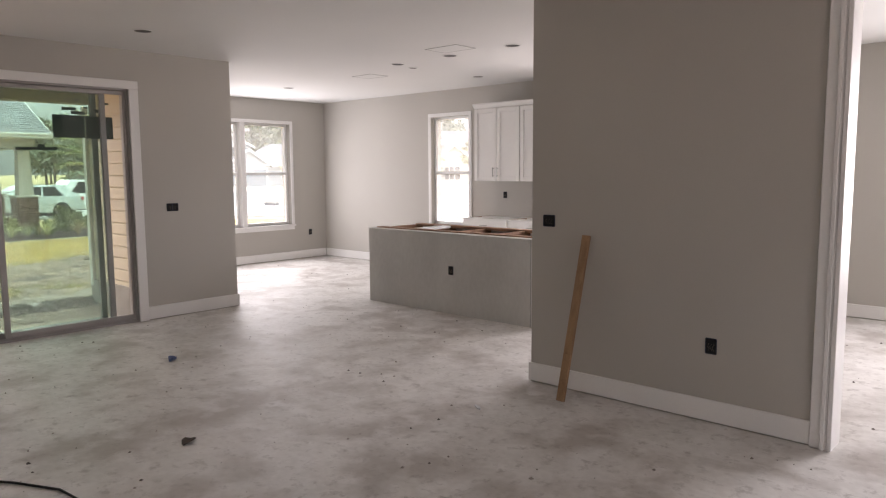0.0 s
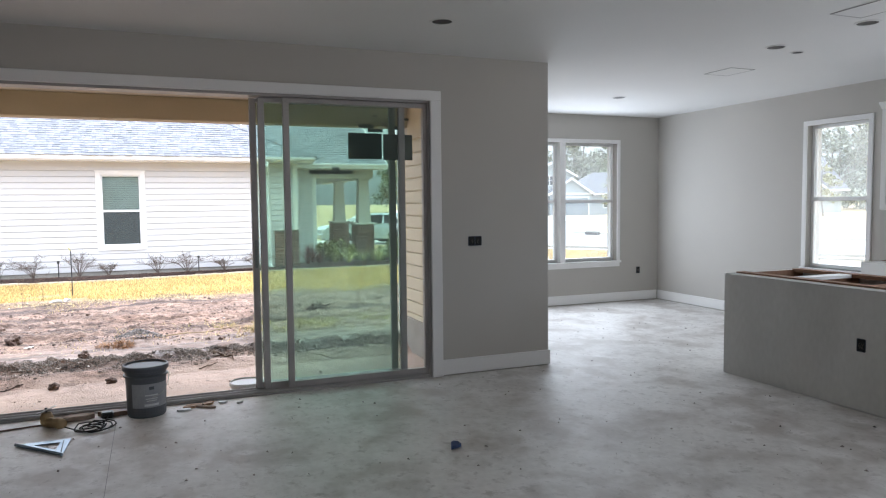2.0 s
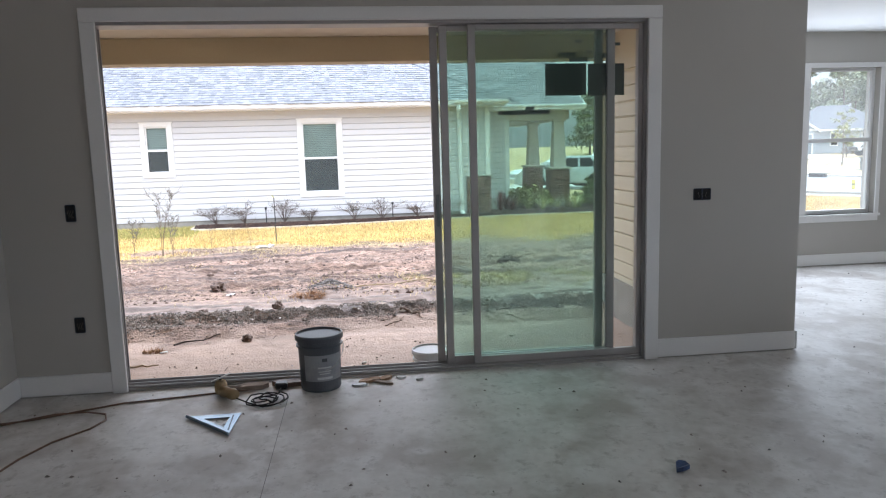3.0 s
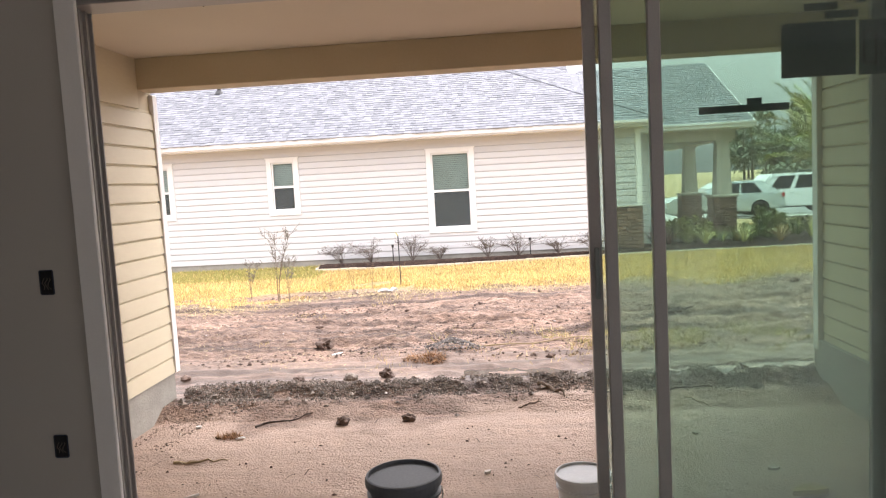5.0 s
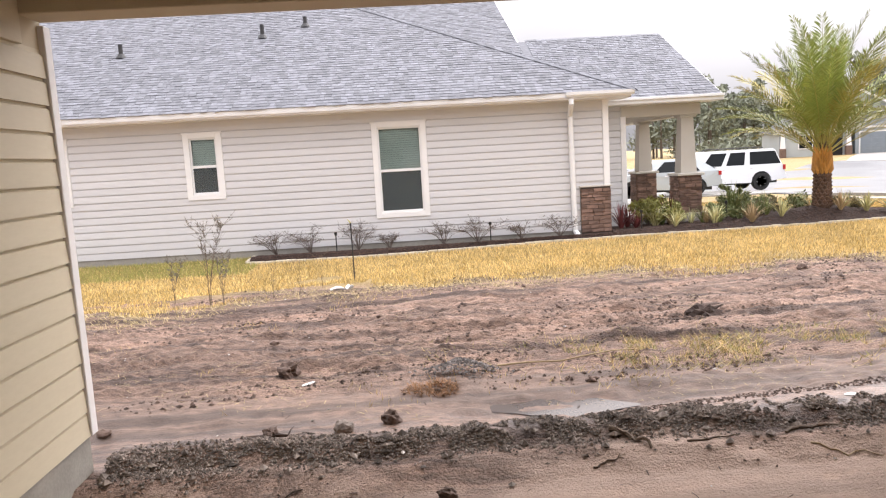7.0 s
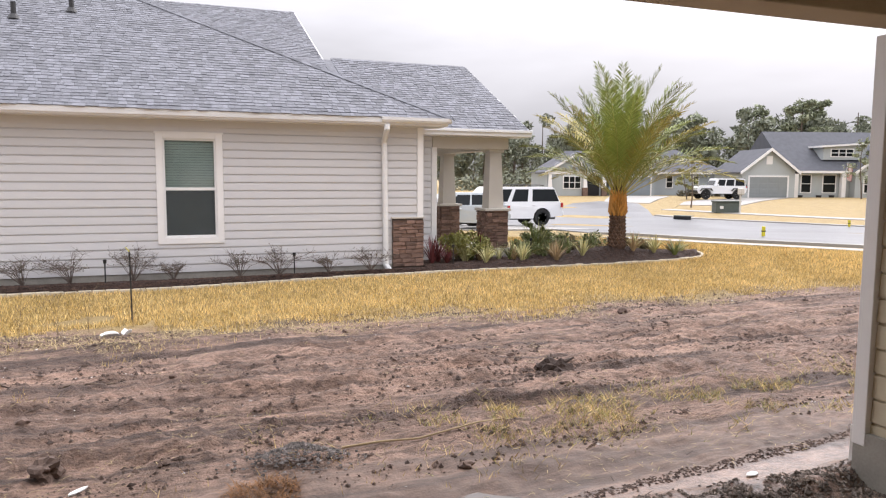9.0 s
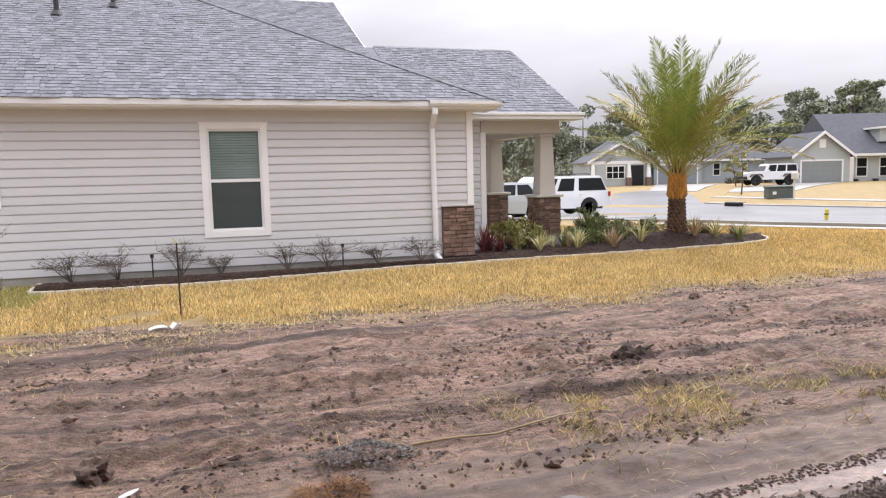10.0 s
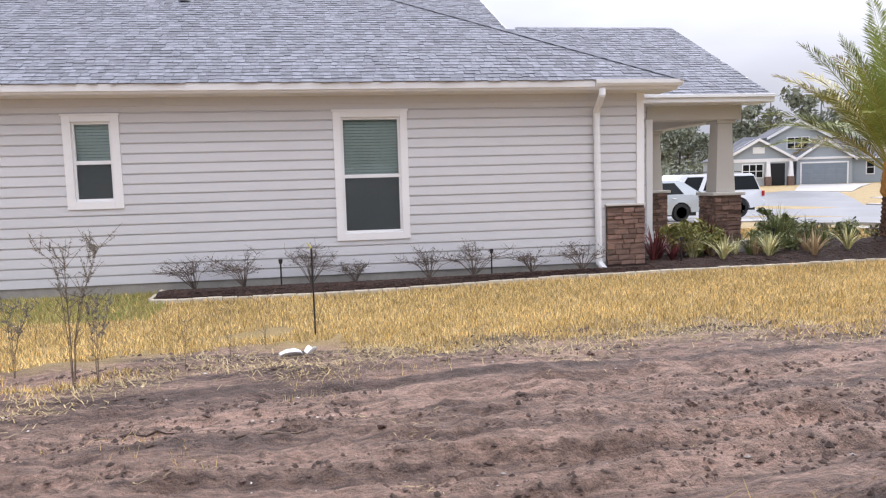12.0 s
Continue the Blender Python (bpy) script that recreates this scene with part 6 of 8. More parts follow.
def strewn(name, x, y, length, width, material, label, seed, up=0.12):
    r = np.random.default_rng(seed)
    n_ = len(x)
    z = ground_relief(x, y) + 0.004
    a, l_ = r.uniform(0, 2 * math.pi, n_), length * r.uniform(0.4, 1.5, n_)
    dx, dy, dz = np.cos(a) * l_, np.sin(a) * l_, l_ * up * r.random(n_)
    wx, wy = -np.sin(a) * width, np.cos(a) * width
    v_ = np.stack([np.stack([x - wx, y - wy, z], 1), np.stack([x + wx, y + wy, z], 1), np.stack([x + dx * 0.5 + wx, y + dy * 0.5 + wy, z + dz * 1.2], 1), np.stack([x + dx, y + dy, z + dz * 0.6], 1), np.stack([x + dx * 0.5 - wx, y + dy * 0.5 - wy, z + dz * 1.2], 1)], 1)
    q = 5 * np.arange(n_)[:, None]
    f_ = np.concatenate([q + [0, 1, 2], q + [0, 2, 4], q + [4, 2, 3]]).tolist()
    return tagged(from_arrays(name, v_.reshape(-1, 3).tolist(), f_, material), label, "debris", "", "stuff")


n = 9000
x, y = rng.uniform(-17, -11.2, n), rng.uniform(-4, 10, n)
k_ = value_noise(x, y, 0.7, 41) + 0.5 * value_noise(x, y, 0.2, 42) > 0.35
strewn("straw_bits", x[k_], y[k_], 0.07, 0.0025, M_STRAW, "bits of pale dry straw strewn on the dirt", 41)
y = rng.uniform(-6, 13, 9000)
x = -16.75 + 0.5 * value_noise(y, y, 1.2, 51) + rng.normal(0, 0.28, 9000) + 1.5 * np.clip((-0.6 - y) / 2.5, 0, 1)
strewn("straw_edge", x, y, 0.10, 0.0035, M_STRAW, "ragged dry straw along the lawn's edge", 42, 0.35)
x, y = rng.uniform(-16.8, -8.2, 500), rng.uniform(-3, 9, 500)
k_ = (x < -10.9) | (y < 4.4)
strewn("twig_bits", x[k_], y[k_], 0.09, 0.004, M_ROOT, "small dark twigs in the dirt", 43, 0.2)

# scraps half trodden into the porch bed
M_YELLOWSCRAP = mat("yellow_foam_scrap", (0.50, 0.37, 0.10), (0.36, 0.26, 0.08), 0.8, 14, 70, 0.2)
scrap("foam_scrap", "yellow foam scrap trodden into the porch bed", "litter", -8.58, 3.70, (0.10, 0.26), 10, M_YELLOWSCRAP, ground_at(-8.58, 3.70) + 0.004, seed=13, thick=0.03, fold=0.03)
for k, (x, y, sx, sy) in enumerate([(-8.95, 3.62, 0.05, 0.07), (-9.0, 1.75, 0.03, 0.06), (-9.3, 2.6, 0.03, 0.05), (-8.5, 0.9, 0.03, 0.07), (-10.1, -0.75, 0.05, 0.06), (-9.6, 3.3, 0.04, 0.05), (-8.7, -0.2, 0.02, 0.09)]):
    scrap("plaster_chip", "pale chip of plaster lying in the porch bed", "litter", x, y, (sx, sy), 37 * k, M_CHIPWHITE, ground_at(x, y) + 0.003, seed=50 + k, thick=0.015)
lampbox = thing("ceiling_box", "empty round electrical box with wires in the porch ceiling", "electrical box", "", (-8.80, 0.10, 2.745))
part("ring", lathe([(0.052, -0.006), (0.060, -0.006), (0.060, 0.0), (0.052, 0.0)], 20), M_BOX, lampbox)
# flat dark disc, the shade inside the box put into its colour
part("hollow", lathe([(0.0, -0.002), (0.052, -0.002), (0.052, 0.0), (0.0, 0.0)], 20), M_INNER_SHADE, lampbox)
part("wire", tube([(0.0, 0.01, -0.001), (0.02, 0.02, -0.03), (0.035, 0.0, -0.02)], 0.003, 5), M_WIRE, lampbox)

# white pail outside the door
pail(-8.12, 2.30, ground_at(-8.12, 2.30) - 0.01, M_PAILWHITE, M_PAILWHITE, "white plastic bucket standing in the porch bed", False)

# ---- dormant lawn: blades ----
M_BLADE = mat("dormant_straw_blades", (0.74, 0.55, 0.235), (0.50, 0.36, 0.13), 0.8, 1.2, 20, 0, island=0.6, world_at=True)
M_BLADE_GREEN = mat("green_tinged_blades", (0.27, 0.29, 0.08), (0.40, 0.35, 0.11), 0.8, 1.5, 20, 0, island=0.3, world_at=True)


def blades(name, x, y, h, material, label, seed, lean=0.6, width=0.004):
    r = np.random.default_rng(seed)
    n = len(x)
    z = ground_relief(x, y) - 0.004
    a = r.uniform(0, 2 * math.pi, n)
    b = r.uniform(0, 2 * math.pi, n)
    hh = h * r.uniform(0.5, 1.3, n)
    wx, wy = np.cos(a) * width, np.sin(a) * width
    lx, ly = np.cos(b) * hh * lean * r.random(n), np.sin(b) * hh * lean * r.random(n)
    v = np.stack([np.stack([x - wx, y - wy, z], 1), np.stack([x + wx, y + wy, z], 1), np.stack([x + lx, y + ly, z + hh], 1)], 1)
    f = np.arange(3 * n).reshape(n, 3)
    return tagged(from_arrays(name, v.reshape(-1, 3).tolist(), f.tolist(), material), label, "grass", "", "stuff")


def bed_front(y):
    """Where the garden bed's edging runs."""
    return np.interp(y, [-2.2, 0.6, 3.5, 6.5, 9.5, 11.2, 12.2, 12.8], [-20.1, -20.05, -20.42, -20.52, -20.5, -20.62, -21.0, -21.9])


n = 230000
x, y = rng.uniform(-20.9, -15.2, n), rng.uniform(-7, 14, n)
edge = -17.05 + 0.55 * value_noise(x * 0.3, y, 1.4, 51) + 0.35 * value_noise(x, y, 0.4, 52) + 1.6 * np.clip((-0.6 - y) / 2.5, 0, 1) + np.where(y > 8, (y - 8) * 0.12, 0)
soft = rng.normal(0, 0.16, n)
keep = (x < edge + soft) & ~((y > -2.25) & (x < bed_front(y) + 0.03))
thin = (x > edge - 0.9) & (y < 0.3) & (value_noise(x, y, 0.5, 53) < -0.1)
keep &= ~thin
gx_, gy_ = x[keep], y[keep]
green = (gy_ < -2.0) & (gx_ < -19.0) & (rng.random(len(gx_)) < 0.75)
blades("lawn", gx_[~green], gy_[~green], 0.06, M_BLADE, "short dormant yellow lawn", 1, 0.9, 0.006)
blades("lawn_green", gx_[green], gy_[green], 0.07, M_BLADE_GREEN, "greener grass at the house foot", 2, 0.8, 0.006)
# the lawn goes on round the bed's tip to the walk along the street
n = 170000
x, y = rng.uniform(-27.5, -14.0, n), rng.uniform(9.5, 17.5, n)
walk_y = np.interp(x, [-27.0, -23.5, -20.2, -12.0], [13.0, 14.8, 17.0, 23.4])
bed = (x < bed_front(y) + 0.05) & (x > np.where(y < 10.8, -24.3, -24.3 + (y - 10.8) * 1.2)) & (y < 12.9)
keep = (y < walk_y) & ~bed & ((x > -20.9) & (y > 14.0) | (x < -20.9))
blades("lawn", x[keep], y[keep], 0.07, M_BLADE, "dormant yellow lawn between the garden bed and the street", 6, 0.9, 0.010)
# thin patches of grass in the yard
n = 70000
x, y = rng.uniform(-13.6, -11.4, n), rng.uniform(1.0, 9.0, n)
m1 = np.exp(-((x + 12.4 - 0.06 * (y - 4)) / 0.45) ** 2) * np.clip((y - 1.9) / 1.0, 0.15, 1)
keep = (rng.random(n) < m1 * 0.6) & (value_noise(x, y, 0.28, 55) + 0.5 * value_noise(x, y, 0.1, 54) > -0.05)
half = rng.random(n) < 0.55
blades("yard_grass", x[keep & half], y[keep & half], 0.07, M_BLADE, "thin patch of straw-coloured grass in the dirt", 3, 2.2, 0.0030)
blades("yard_grass", x[keep & ~half], y[keep & ~half], 0.06, M_BLADE_GREEN, "thin patch of green-yellow grass in the dirt", 4, 2.2, 0.0030)
n = 9000
x, y = rng.uniform(-16.5, -11.5, n), rng.uniform(-3.5, 3.0, n)
keep = value_noise(x, y, 0.55, 56) + 0.4 * value_noise(x, y, 0.12, 57) > 0.62
blades("yard_sprigs", x[keep], y[keep], 0.055, M_BLADE, "sparse dry sprigs in the dirt", 5, 1.2, 0.003)

# ---- garden bed along the neighbour's wall ----
def bed_back(y):
    return np.where(y < 5.24, -20.97, np.where(y < 8.0, -22.36, -24.2 + np.clip(y - 10.8, 0, 2) * 1.2))


mound = lambda x, y: 0.22 * np.exp(-(((x + 21.2) / 0.8) ** 2 + ((y - 9.97) / 0.9) ** 2))
by = np.linspace(-2.2, 12.75, 190)
bt = np.linspace(0, 1, 26)
verts, faces = [], []
for yy in by:
    xf, xb = float(bed_front(yy)), float(bed_back(yy))
    for tt in bt:
        xx = xf + (xb - xf) * tt
        zz = float(ground_height(xx, yy)) + 0.02 + 0.07 * min(1, tt * 5) * math.sin(math.pi * min(1, 0.5 + tt / 2)) * 1.2 + float(mound(xx, yy)) * min(1, tt * 7) + 0.018 * float(value_noise(xx, yy, 0.12, 61)) * min(1, tt * 6) + 0.012
        verts.append((xx, yy, zz))
for i in range(len(by) - 1):
    for j in range(len(bt) - 1):
        q = i * len(bt) + j
        faces.append((q, q + len(bt), q + len(bt) + 1, q + 1))
setting(from_arrays("mulch_bed", verts, faces, M_MULCH), "garden bed of dark bark mulch", "garden bed")


def bed_z(x, y):
    xf, xb = float(bed_front(y)), float(bed_back(y))
    tt = min(1, max(0, (x - xf) / (xb - xf)))
    return float(ground_height(x, y)) + 0.02 + 0.084 * min(1, tt * 5) * math.sin(math.pi * min(1, 0.5 + tt / 2)) + float(mound(x, y)) * min(1, tt * 7)


pts = []
for _ in range(11000):
    yy = rng.uniform(-2.15, 12.3)
    xf, xb = float(bed_front(yy)), float(bed_back(yy))
    xx = xf - 0.06 + (xb - xf + 0.1) * rng.random()
    pts.append((xx, yy, bed_z(xx, yy) + 0.012, 0.012 + 0.038 * rng.random() ** 2))
lumps("bark_chips", pts, M_BARK_CHIP, "dark bark chips covering the garden bed", "mulch", 9, 0.35)

edging = thing("garden_edging", "pale scalloped concrete edging round the mulch bed", "edging", kind="structure")
bm = box((-0.03, 0, 0), (0.03, 0.196, 0.10), 0.014, 2)
block = bpy.data.meshes.new("edging_block")
bm.to_mesh(block)
bm.free()
block.materials.append(M_EDGING)
path = [(-20.95, -2.28), (-20.12, -2.26)] + [(float(bed_front(q)), q) for q in np.arange(-2.05, 12.2, 0.05)] + [(-21.25, 12.45), (-21.7, 12.72), (-22.3, 12.86), (-22.9, 12.75)]
cum = [0.0]
for a, b in zip(path, path[1:]):
    cum.append(cum[-1] + math.dist(a, b))
s = 0.0
er = random.Random(2)
while s < cum[-1] - 0.2:
    p = [float(np.interp(s, cum, [q[i] for q in path])) for i in (0, 1)]
    e = [float(np.interp(s + 0.2, cum, [q[i] for q in path])) for i in (0, 1)]
    o = new("edging_block", block)
    o.location = (p[0], p[1], float(ground_height(p[0], p[1])) - 0.048 + er.uniform(-0.008, 0.008))
    o.rotation_euler = (0, 0, math.atan2(e[1] - p[1], e[0] - p[0]) - math.pi / 2 + er.uniform(-0.03, 0.03))
    o.parent = edging
    s += 0.2

# bare twiggy shrubs, path lights and stakes
M_TWIG = mat("grey_brown_twig", (0.17, 0.13, 0.11), (0.10, 0.08, 0.068), 0.85, 20, 60, 0.2)
M_DARKLEAF = mat("dull_dark_leaf", (0.075, 0.085, 0.045), (0.11, 0.07, 0.04), 0.6, 12, 60, 0, island=0.4)


def bare_shrub(x, y, h, seed, leaves=120):
    r = random.Random(seed)
    z = bed_z(x, y)
    t = thing("bare_shrub", "small nearly leafless shrub in dark mulch", "shrub", "shrubs along the wall", (x, y, z), r.uniform(0, 360))
    bm = bmesh.new()
    tips = []
    for k in range(18):
        a, tilt = r.uniform(0, 6.28), r.uniform(0.15, 1.35)
        l = h * r.uniform(0.7, 1.1)
        p1 = Vector((math.cos(a) * tilt * l * 0.4, math.sin(a) * tilt * l * 0.4, l * 0.5))
        p2 = Vector((math.cos(a + 0.3) * tilt * l, math.sin(a + 0.3) * tilt * l, l * (1 - 0.25 * tilt)))
        tube_into(bm, [(0, 0, 0), p1, p2], 0.006, 4, 0.0025)
        tips += [p1, p2]
        for j in range(10):
            f = r.uniform(0.0, 0.95)
            b = p1.lerp(p2, f)
            c = b + Vector((r.uniform(-1, 1), r.uniform(-1, 1), r.uniform(-0.3, 0.9))) * h * 0.30
            tube_into(bm, [b, c], 0.003, 3, 0.0015)
            tips += [c, b.lerp(c, 0.5)]
    part("stem", bm, M_TWIG, t)
    bm = bmesh.new()
    for _ in range(leaves):
        c = r.choice(tips) + Vector((r.uniform(-1, 1), r.uniform(-1, 1), r.uniform(-1, 1))) * 0.02
        u, v_ = Vector((r.uniform(-1, 1), r.uniform(-1, 1), r.uniform(-0.5, 1))).normalized() * 0.018, Vector((r.uniform(-1, 1), r.uniform(-1, 1), 0)).normalized() * 0.011
        bm.faces.new([bm.verts.new(c + q) for q in (-u, v_, u, -v_)])
    part("leaves", bm, M_DARKLEAF, t)


for k, (yy, hh) in enumerate([(-1.75, 0.50), (-1.05, 0.55), (-0.1, 0.60), (0.55, 0.36), (1.65, 0.45), (2.35, 0.52), (3.25, 0.36), (4.05, 0.46)]):
    bare_shrub(-20.62 + 0.05 * math.sin(k * 2.1), yy, hh, 60 + k)


def spike_light(x, y):
    t = thing("path_light", "thin black garden spike light in the mulch", "garden light", "spike lights", (x, y, bed_z(x, y)))
    part("post", tube([(0, 0, 0), (0, 0, 0.36)], 0.012, 8), M_BLACK, t)
    part("head", lathe([(0.0, 0.34), (0.024, 0.34), (0.03, 0.40), (0.022, 0.405), (0.0, 0.395)], 12), M_BLACK, t)


spike_light(-20.45, -0.52)
spike_light(-20.62, 2.62)
spike_light(-21.0, 5.9)
spike_light(-21.9, 8.15)
gz = ground_at(-17.55, 0.03)
post = thing("marker_stake", "thin dark steel stake with a yellow tip", "stake", "", (-17.55, 0.03, gz))
part("rod", tube([(0, 0, -0.02), (0.004, -0.006, 0.95)], 0.010, 6), M_BLACK, post)
part("tip", tube([(0.004, -0.006, 0.95), (0.0, -0.05, 1.01)], 0.012, 5, 0.006), mat("yellow_ribbon", (0.55, 0.50, 0.12), None, 0.6, 9, 60, 0), post, "pale yellow ribbon tip")

# dead weeds at the lawn's edge
M_WEED = mat("dead_weed_stem", (0.20, 0.145, 0.10), (0.12, 0.09, 0.065), 0.85, 20, 60, 0.2)
M_WEEDTUFT = mat("faded_weed_plume", (0.22, 0.20, 0.16), (0.15, 0.135, 0.11), 0.9, 20, 60, 0, island=0.2)


def dead_weed(x, y, h, stems, seed, plume=True):
    r = random.Random(seed)
    t = thing("dead_weed", "tall dry dead weed with feathery branches", "weed", "dead weeds", (x, y, ground_at(x, y)))
    bm, tufts = bmesh.new(), bmesh.new()
    for k in range(stems):
        a = r.uniform(0, 6.28)
        sp = r.uniform(0.08, 0.34) * h
        pts = [Vector((math.cos(a) * sp * f * f + 0.01 * k, math.sin(a) * sp * f * f, h * f * r.uniform(0.95, 1.0))) for f in (0, 0.3, 0.6, 0.85, 1.0)]
        pts[-1] += Vector((r.uniform(-0.08, 0.08), r.uniform(-0.16, 0.16), -0.04)) * h
        tube_into(bm, pts, 0.0036 * min(1, h), 5, 0.0012)
        for j in range(16):
            f = r.uniform(0.2, 1.0)
            i = min(3, int(f * 4))
            b = pts[i].lerp(pts[i + 1], f * 4 - i if f < 1 else 1)
            c = b + Vector((r.uniform(-1, 1), r.uniform(-1, 1), r.uniform(0.3, 1.4))).normalized() * h * r.uniform(0.06, 0.2)
            tube_into(bm, [b, c], 0.0025 * min(1, h), 3, 0.001)
            if plume and f > 0.4:
                for _ in range(14):
                    m_ = b.lerp(c, r.random())
                    u, v_ = Vector((r.uniform(-1, 1), r.uniform(-1, 1), r.uniform(-1, 1))) * 0.022, Vector((r.uniform(-1, 1), r.uniform(-1, 1), r.uniform(-1, 1))) * 0.004
                    tufts.faces.new([tufts.verts.new(m_ + q) for q in (-u, v_, u, -v_)])
    part("stem", bm, M_WEED, t)
    if len(tufts.faces):
        tagged(part("plume", tufts, M_WEEDTUFT, t), kind="stuff")
    else:
        tufts.free()


dead_weed(-16.25, -1.92, 1.3, 6, 71)
dead_weed(-16.3, -1.75, 0.75, 4, 72)
dead_weed(-16.65, -2.55, 0.7, 4, 73)
dead_weed(-16.9, -0.75, 0.55, 2, 74, False)
dead_weed(-16.6, -1.1, 0.5, 2, 75, False)
dead_weed(-17.3, 0.05, 0.5, 2, 76, False)
dead_weed(-17.2, -0.45, 0.6, 2, 77, False)
dead_weed(-17.6, 4.8, 0.3, 3, 78, False)


# striped and red strap-leaved plants, a fern-like shrub
def strap_plant(name, label, x, y, h, n, c_mat, seed, arch=0.8, width=0.014, z=None):
    r = random.Random(seed)
    t = thing(name, label, "plant", "", (x, y, bed_z(x, y) - 0.01 if z is None else z))
    bm = bmesh.new()
    for k in range(n):
        a, l = r.uniform(0, 6.28), h * r.uniform(0.75, 1.2)
        tilt = r.uniform(0.1, arch)
        d = Vector((math.cos(a), math.sin(a), 0))
        side = Vector((-math.sin(a), math.cos(a), 0))
        prev = None
        for j in range(5):
            f = j / 4
            c = d * (0.02 + l * tilt * f * (0.5 + 0.5 * f)) + Vector((0, 0, l * (f - 0.45 * tilt * f * f)))
            w = width * (1 - f * f * 0.92)
            cur = (bm.verts.new(c - side * w), bm.verts.new(c + Vector((0, 0, -w * 0.5))), bm.verts.new(c + side * w))
            if prev:
                bm.faces.new((prev[0], prev[1], cur[1], cur[0]))
                bm.faces.new((prev[1], prev[2], cur[2], cur[1]))
            prev = cur
    part("leaves", bm, c_mat, t)


M_FLAX = mat("striped_cream_leaf", (0.72, 0.64, 0.36), (0.36, 0.38, 0.15), 0.55, 30, 90, 0, island=0.4)
M_FLAXTAN = mat("faded_tan_leaf", (0.48, 0.36, 0.20), (0.34, 0.24, 0.13), 0.6, 30, 90, 0, island=0.3)
M_RED = mat("dark_red_leaf", (0.16, 0.035, 0.035), (0.08, 0.025, 0.025), 0.5, 20, 90, 0, island=0.4)
M_FERN = mat("mid_green_leaf", (0.12, 0.17, 0.05), (0.20, 0.21, 0.07), 0.55, 20, 90, 0, island=0.35)
for k, (yy, mm, nm) in enumerate([(6.63, M_FLAX, "cream and green striped strap-leaved plant in mulch"), (7.53, M_FLAX, "cream and green striped strap-leaved plant in mulch"), (8.3, M_FLAXTAN, "faded tan strap-leaved plant in mulch"), (9.0, M_FLAX, "cream and green striped strap-leaved plant in mulch"), (10.25, M_FLAXTAN, "pale striped strap-leaved plant beside the palm"), (10.9, M_FLAX, "yellow-green strap-leaved plant near the bed's tip"), (11.4, M_FERN, "low green strap-leaved plant near the bed's tip")]):
    strap_plant("flax_plant", nm, -20.98 - 0.1 * (k % 2), yy, 0.46, 42, mm, 80 + k, 1.0)
for k, (xx, yy, hh) in enumerate([(-21.3, 5.55, 0.6), (-21.5, 5.75, 0.55), (-21.9, 6.85, 0.75), (-21.2, 5.85, 0.35)]):
    strap_plant("cordyline", "dark red strap-leaved plant beside the stone pier", xx, yy, hh, 26, M_RED, 90 + k, 0.8, 0.02)
for k, (xx, yy, hh, nn) in enumerate([(-21.5, 6.35, 0.55, 70), (-21.7, 6.6, 0.5, 60), (-22.3, 8.45, 0.85, 70), (-22.5, 8.7, 0.8, 60), (-22.2, 9.1, 0.5, 50), (-23.0, 9.6, 0.55, 60), (-22.9, 10.4, 0.5, 60), (-21.9, 8.95, 0.4, 40), (-22.4, 11.3, 0.45, 50), (-21.6, 10.8, 0.4, 40)]):
    strap_plant("green_shrub", "feathery green shrub in the garden bed", xx, yy, hh, nn, M_FERN if k % 3 else M_FLAX, 100 + k, 0.9, 0.009)


pk = random.Random(15)
for k in range(26):
    yy = pk.uniform(6.0, 12.2)
    xf, xb = float(bed_front(yy)) - 0.35, float(bed_back(yy)) + 0.3
    xx = xf + (xb - xf) * pk.uniform(0.15, 1.0)
    if math.hypot(xx + 21.2, yy - 9.97) < 0.45 or (xx < -22.2 and yy < 8.0):
        continue
    mm, nm, hh = pk.choice([(M_FLAX, "cream striped tufted plant in the mulch", 0.38), (M_FERN, "small green tufted plant in the mulch", 0.34), (M_FLAXTAN, "faded tan tufted plant in the mulch", 0.36), (M_FERN, "small green tufted plant in the mulch", 0.45)])
    strap_plant("tufted_plant", nm, xx, yy, hh, 34, mm, 200 + k, 0.95, 0.009)


# ---- the palm ----
M_PTRUNK = mat("brown_palm_boots", (0.13, 0.075, 0.048), (0.06, 0.034, 0.022), 0.9, 9, 50, 0.8, rand=0.3, depth=0.02)
M_PBASE = mat("orange_palm_leaf_base", (0.52, 0.26, 0.055), (0.38, 0.18, 0.04), 0.6, 9, 50, 0.2, rand=0.25)
M_PLEAF = mat("olive_green_palm_leaflet", (0.20, 0.27, 0.065), (0.33, 0.35, 0.09), 0.5, 3, 40, 0, rand=0.35)
M_PRACHIS = mat("olive_frond_stalk", (0.36, 0.30, 0.07), (0.27, 0.26, 0.065), 0.5, 3, 40, 0, rand=0.2)
M_PLEAFY = mat("yellowing_palm_leaflet", (0.44, 0.35, 0.08), (0.34, 0.32, 0.08), 0.5, 3, 40, 0, rand=0.25)
PALM = Vector((-21.2, 9.97, bed_z(-21.2, 9.97) - 0.04))
palm = thing("palm_tree", "stocky date palm with upswept green and yellow fronds", "palm tree", "", PALM)
part("trunk", lathe([(0.185, 0.0), (0.17, 0.3), (0.155, 0.7), (0.15, 1.05), (0.12, 1.35), (0.06, 1.6)], 20), M_PTRUNK, palm, "brown trunk with cut leaf bases")
bm = bmesh.new()
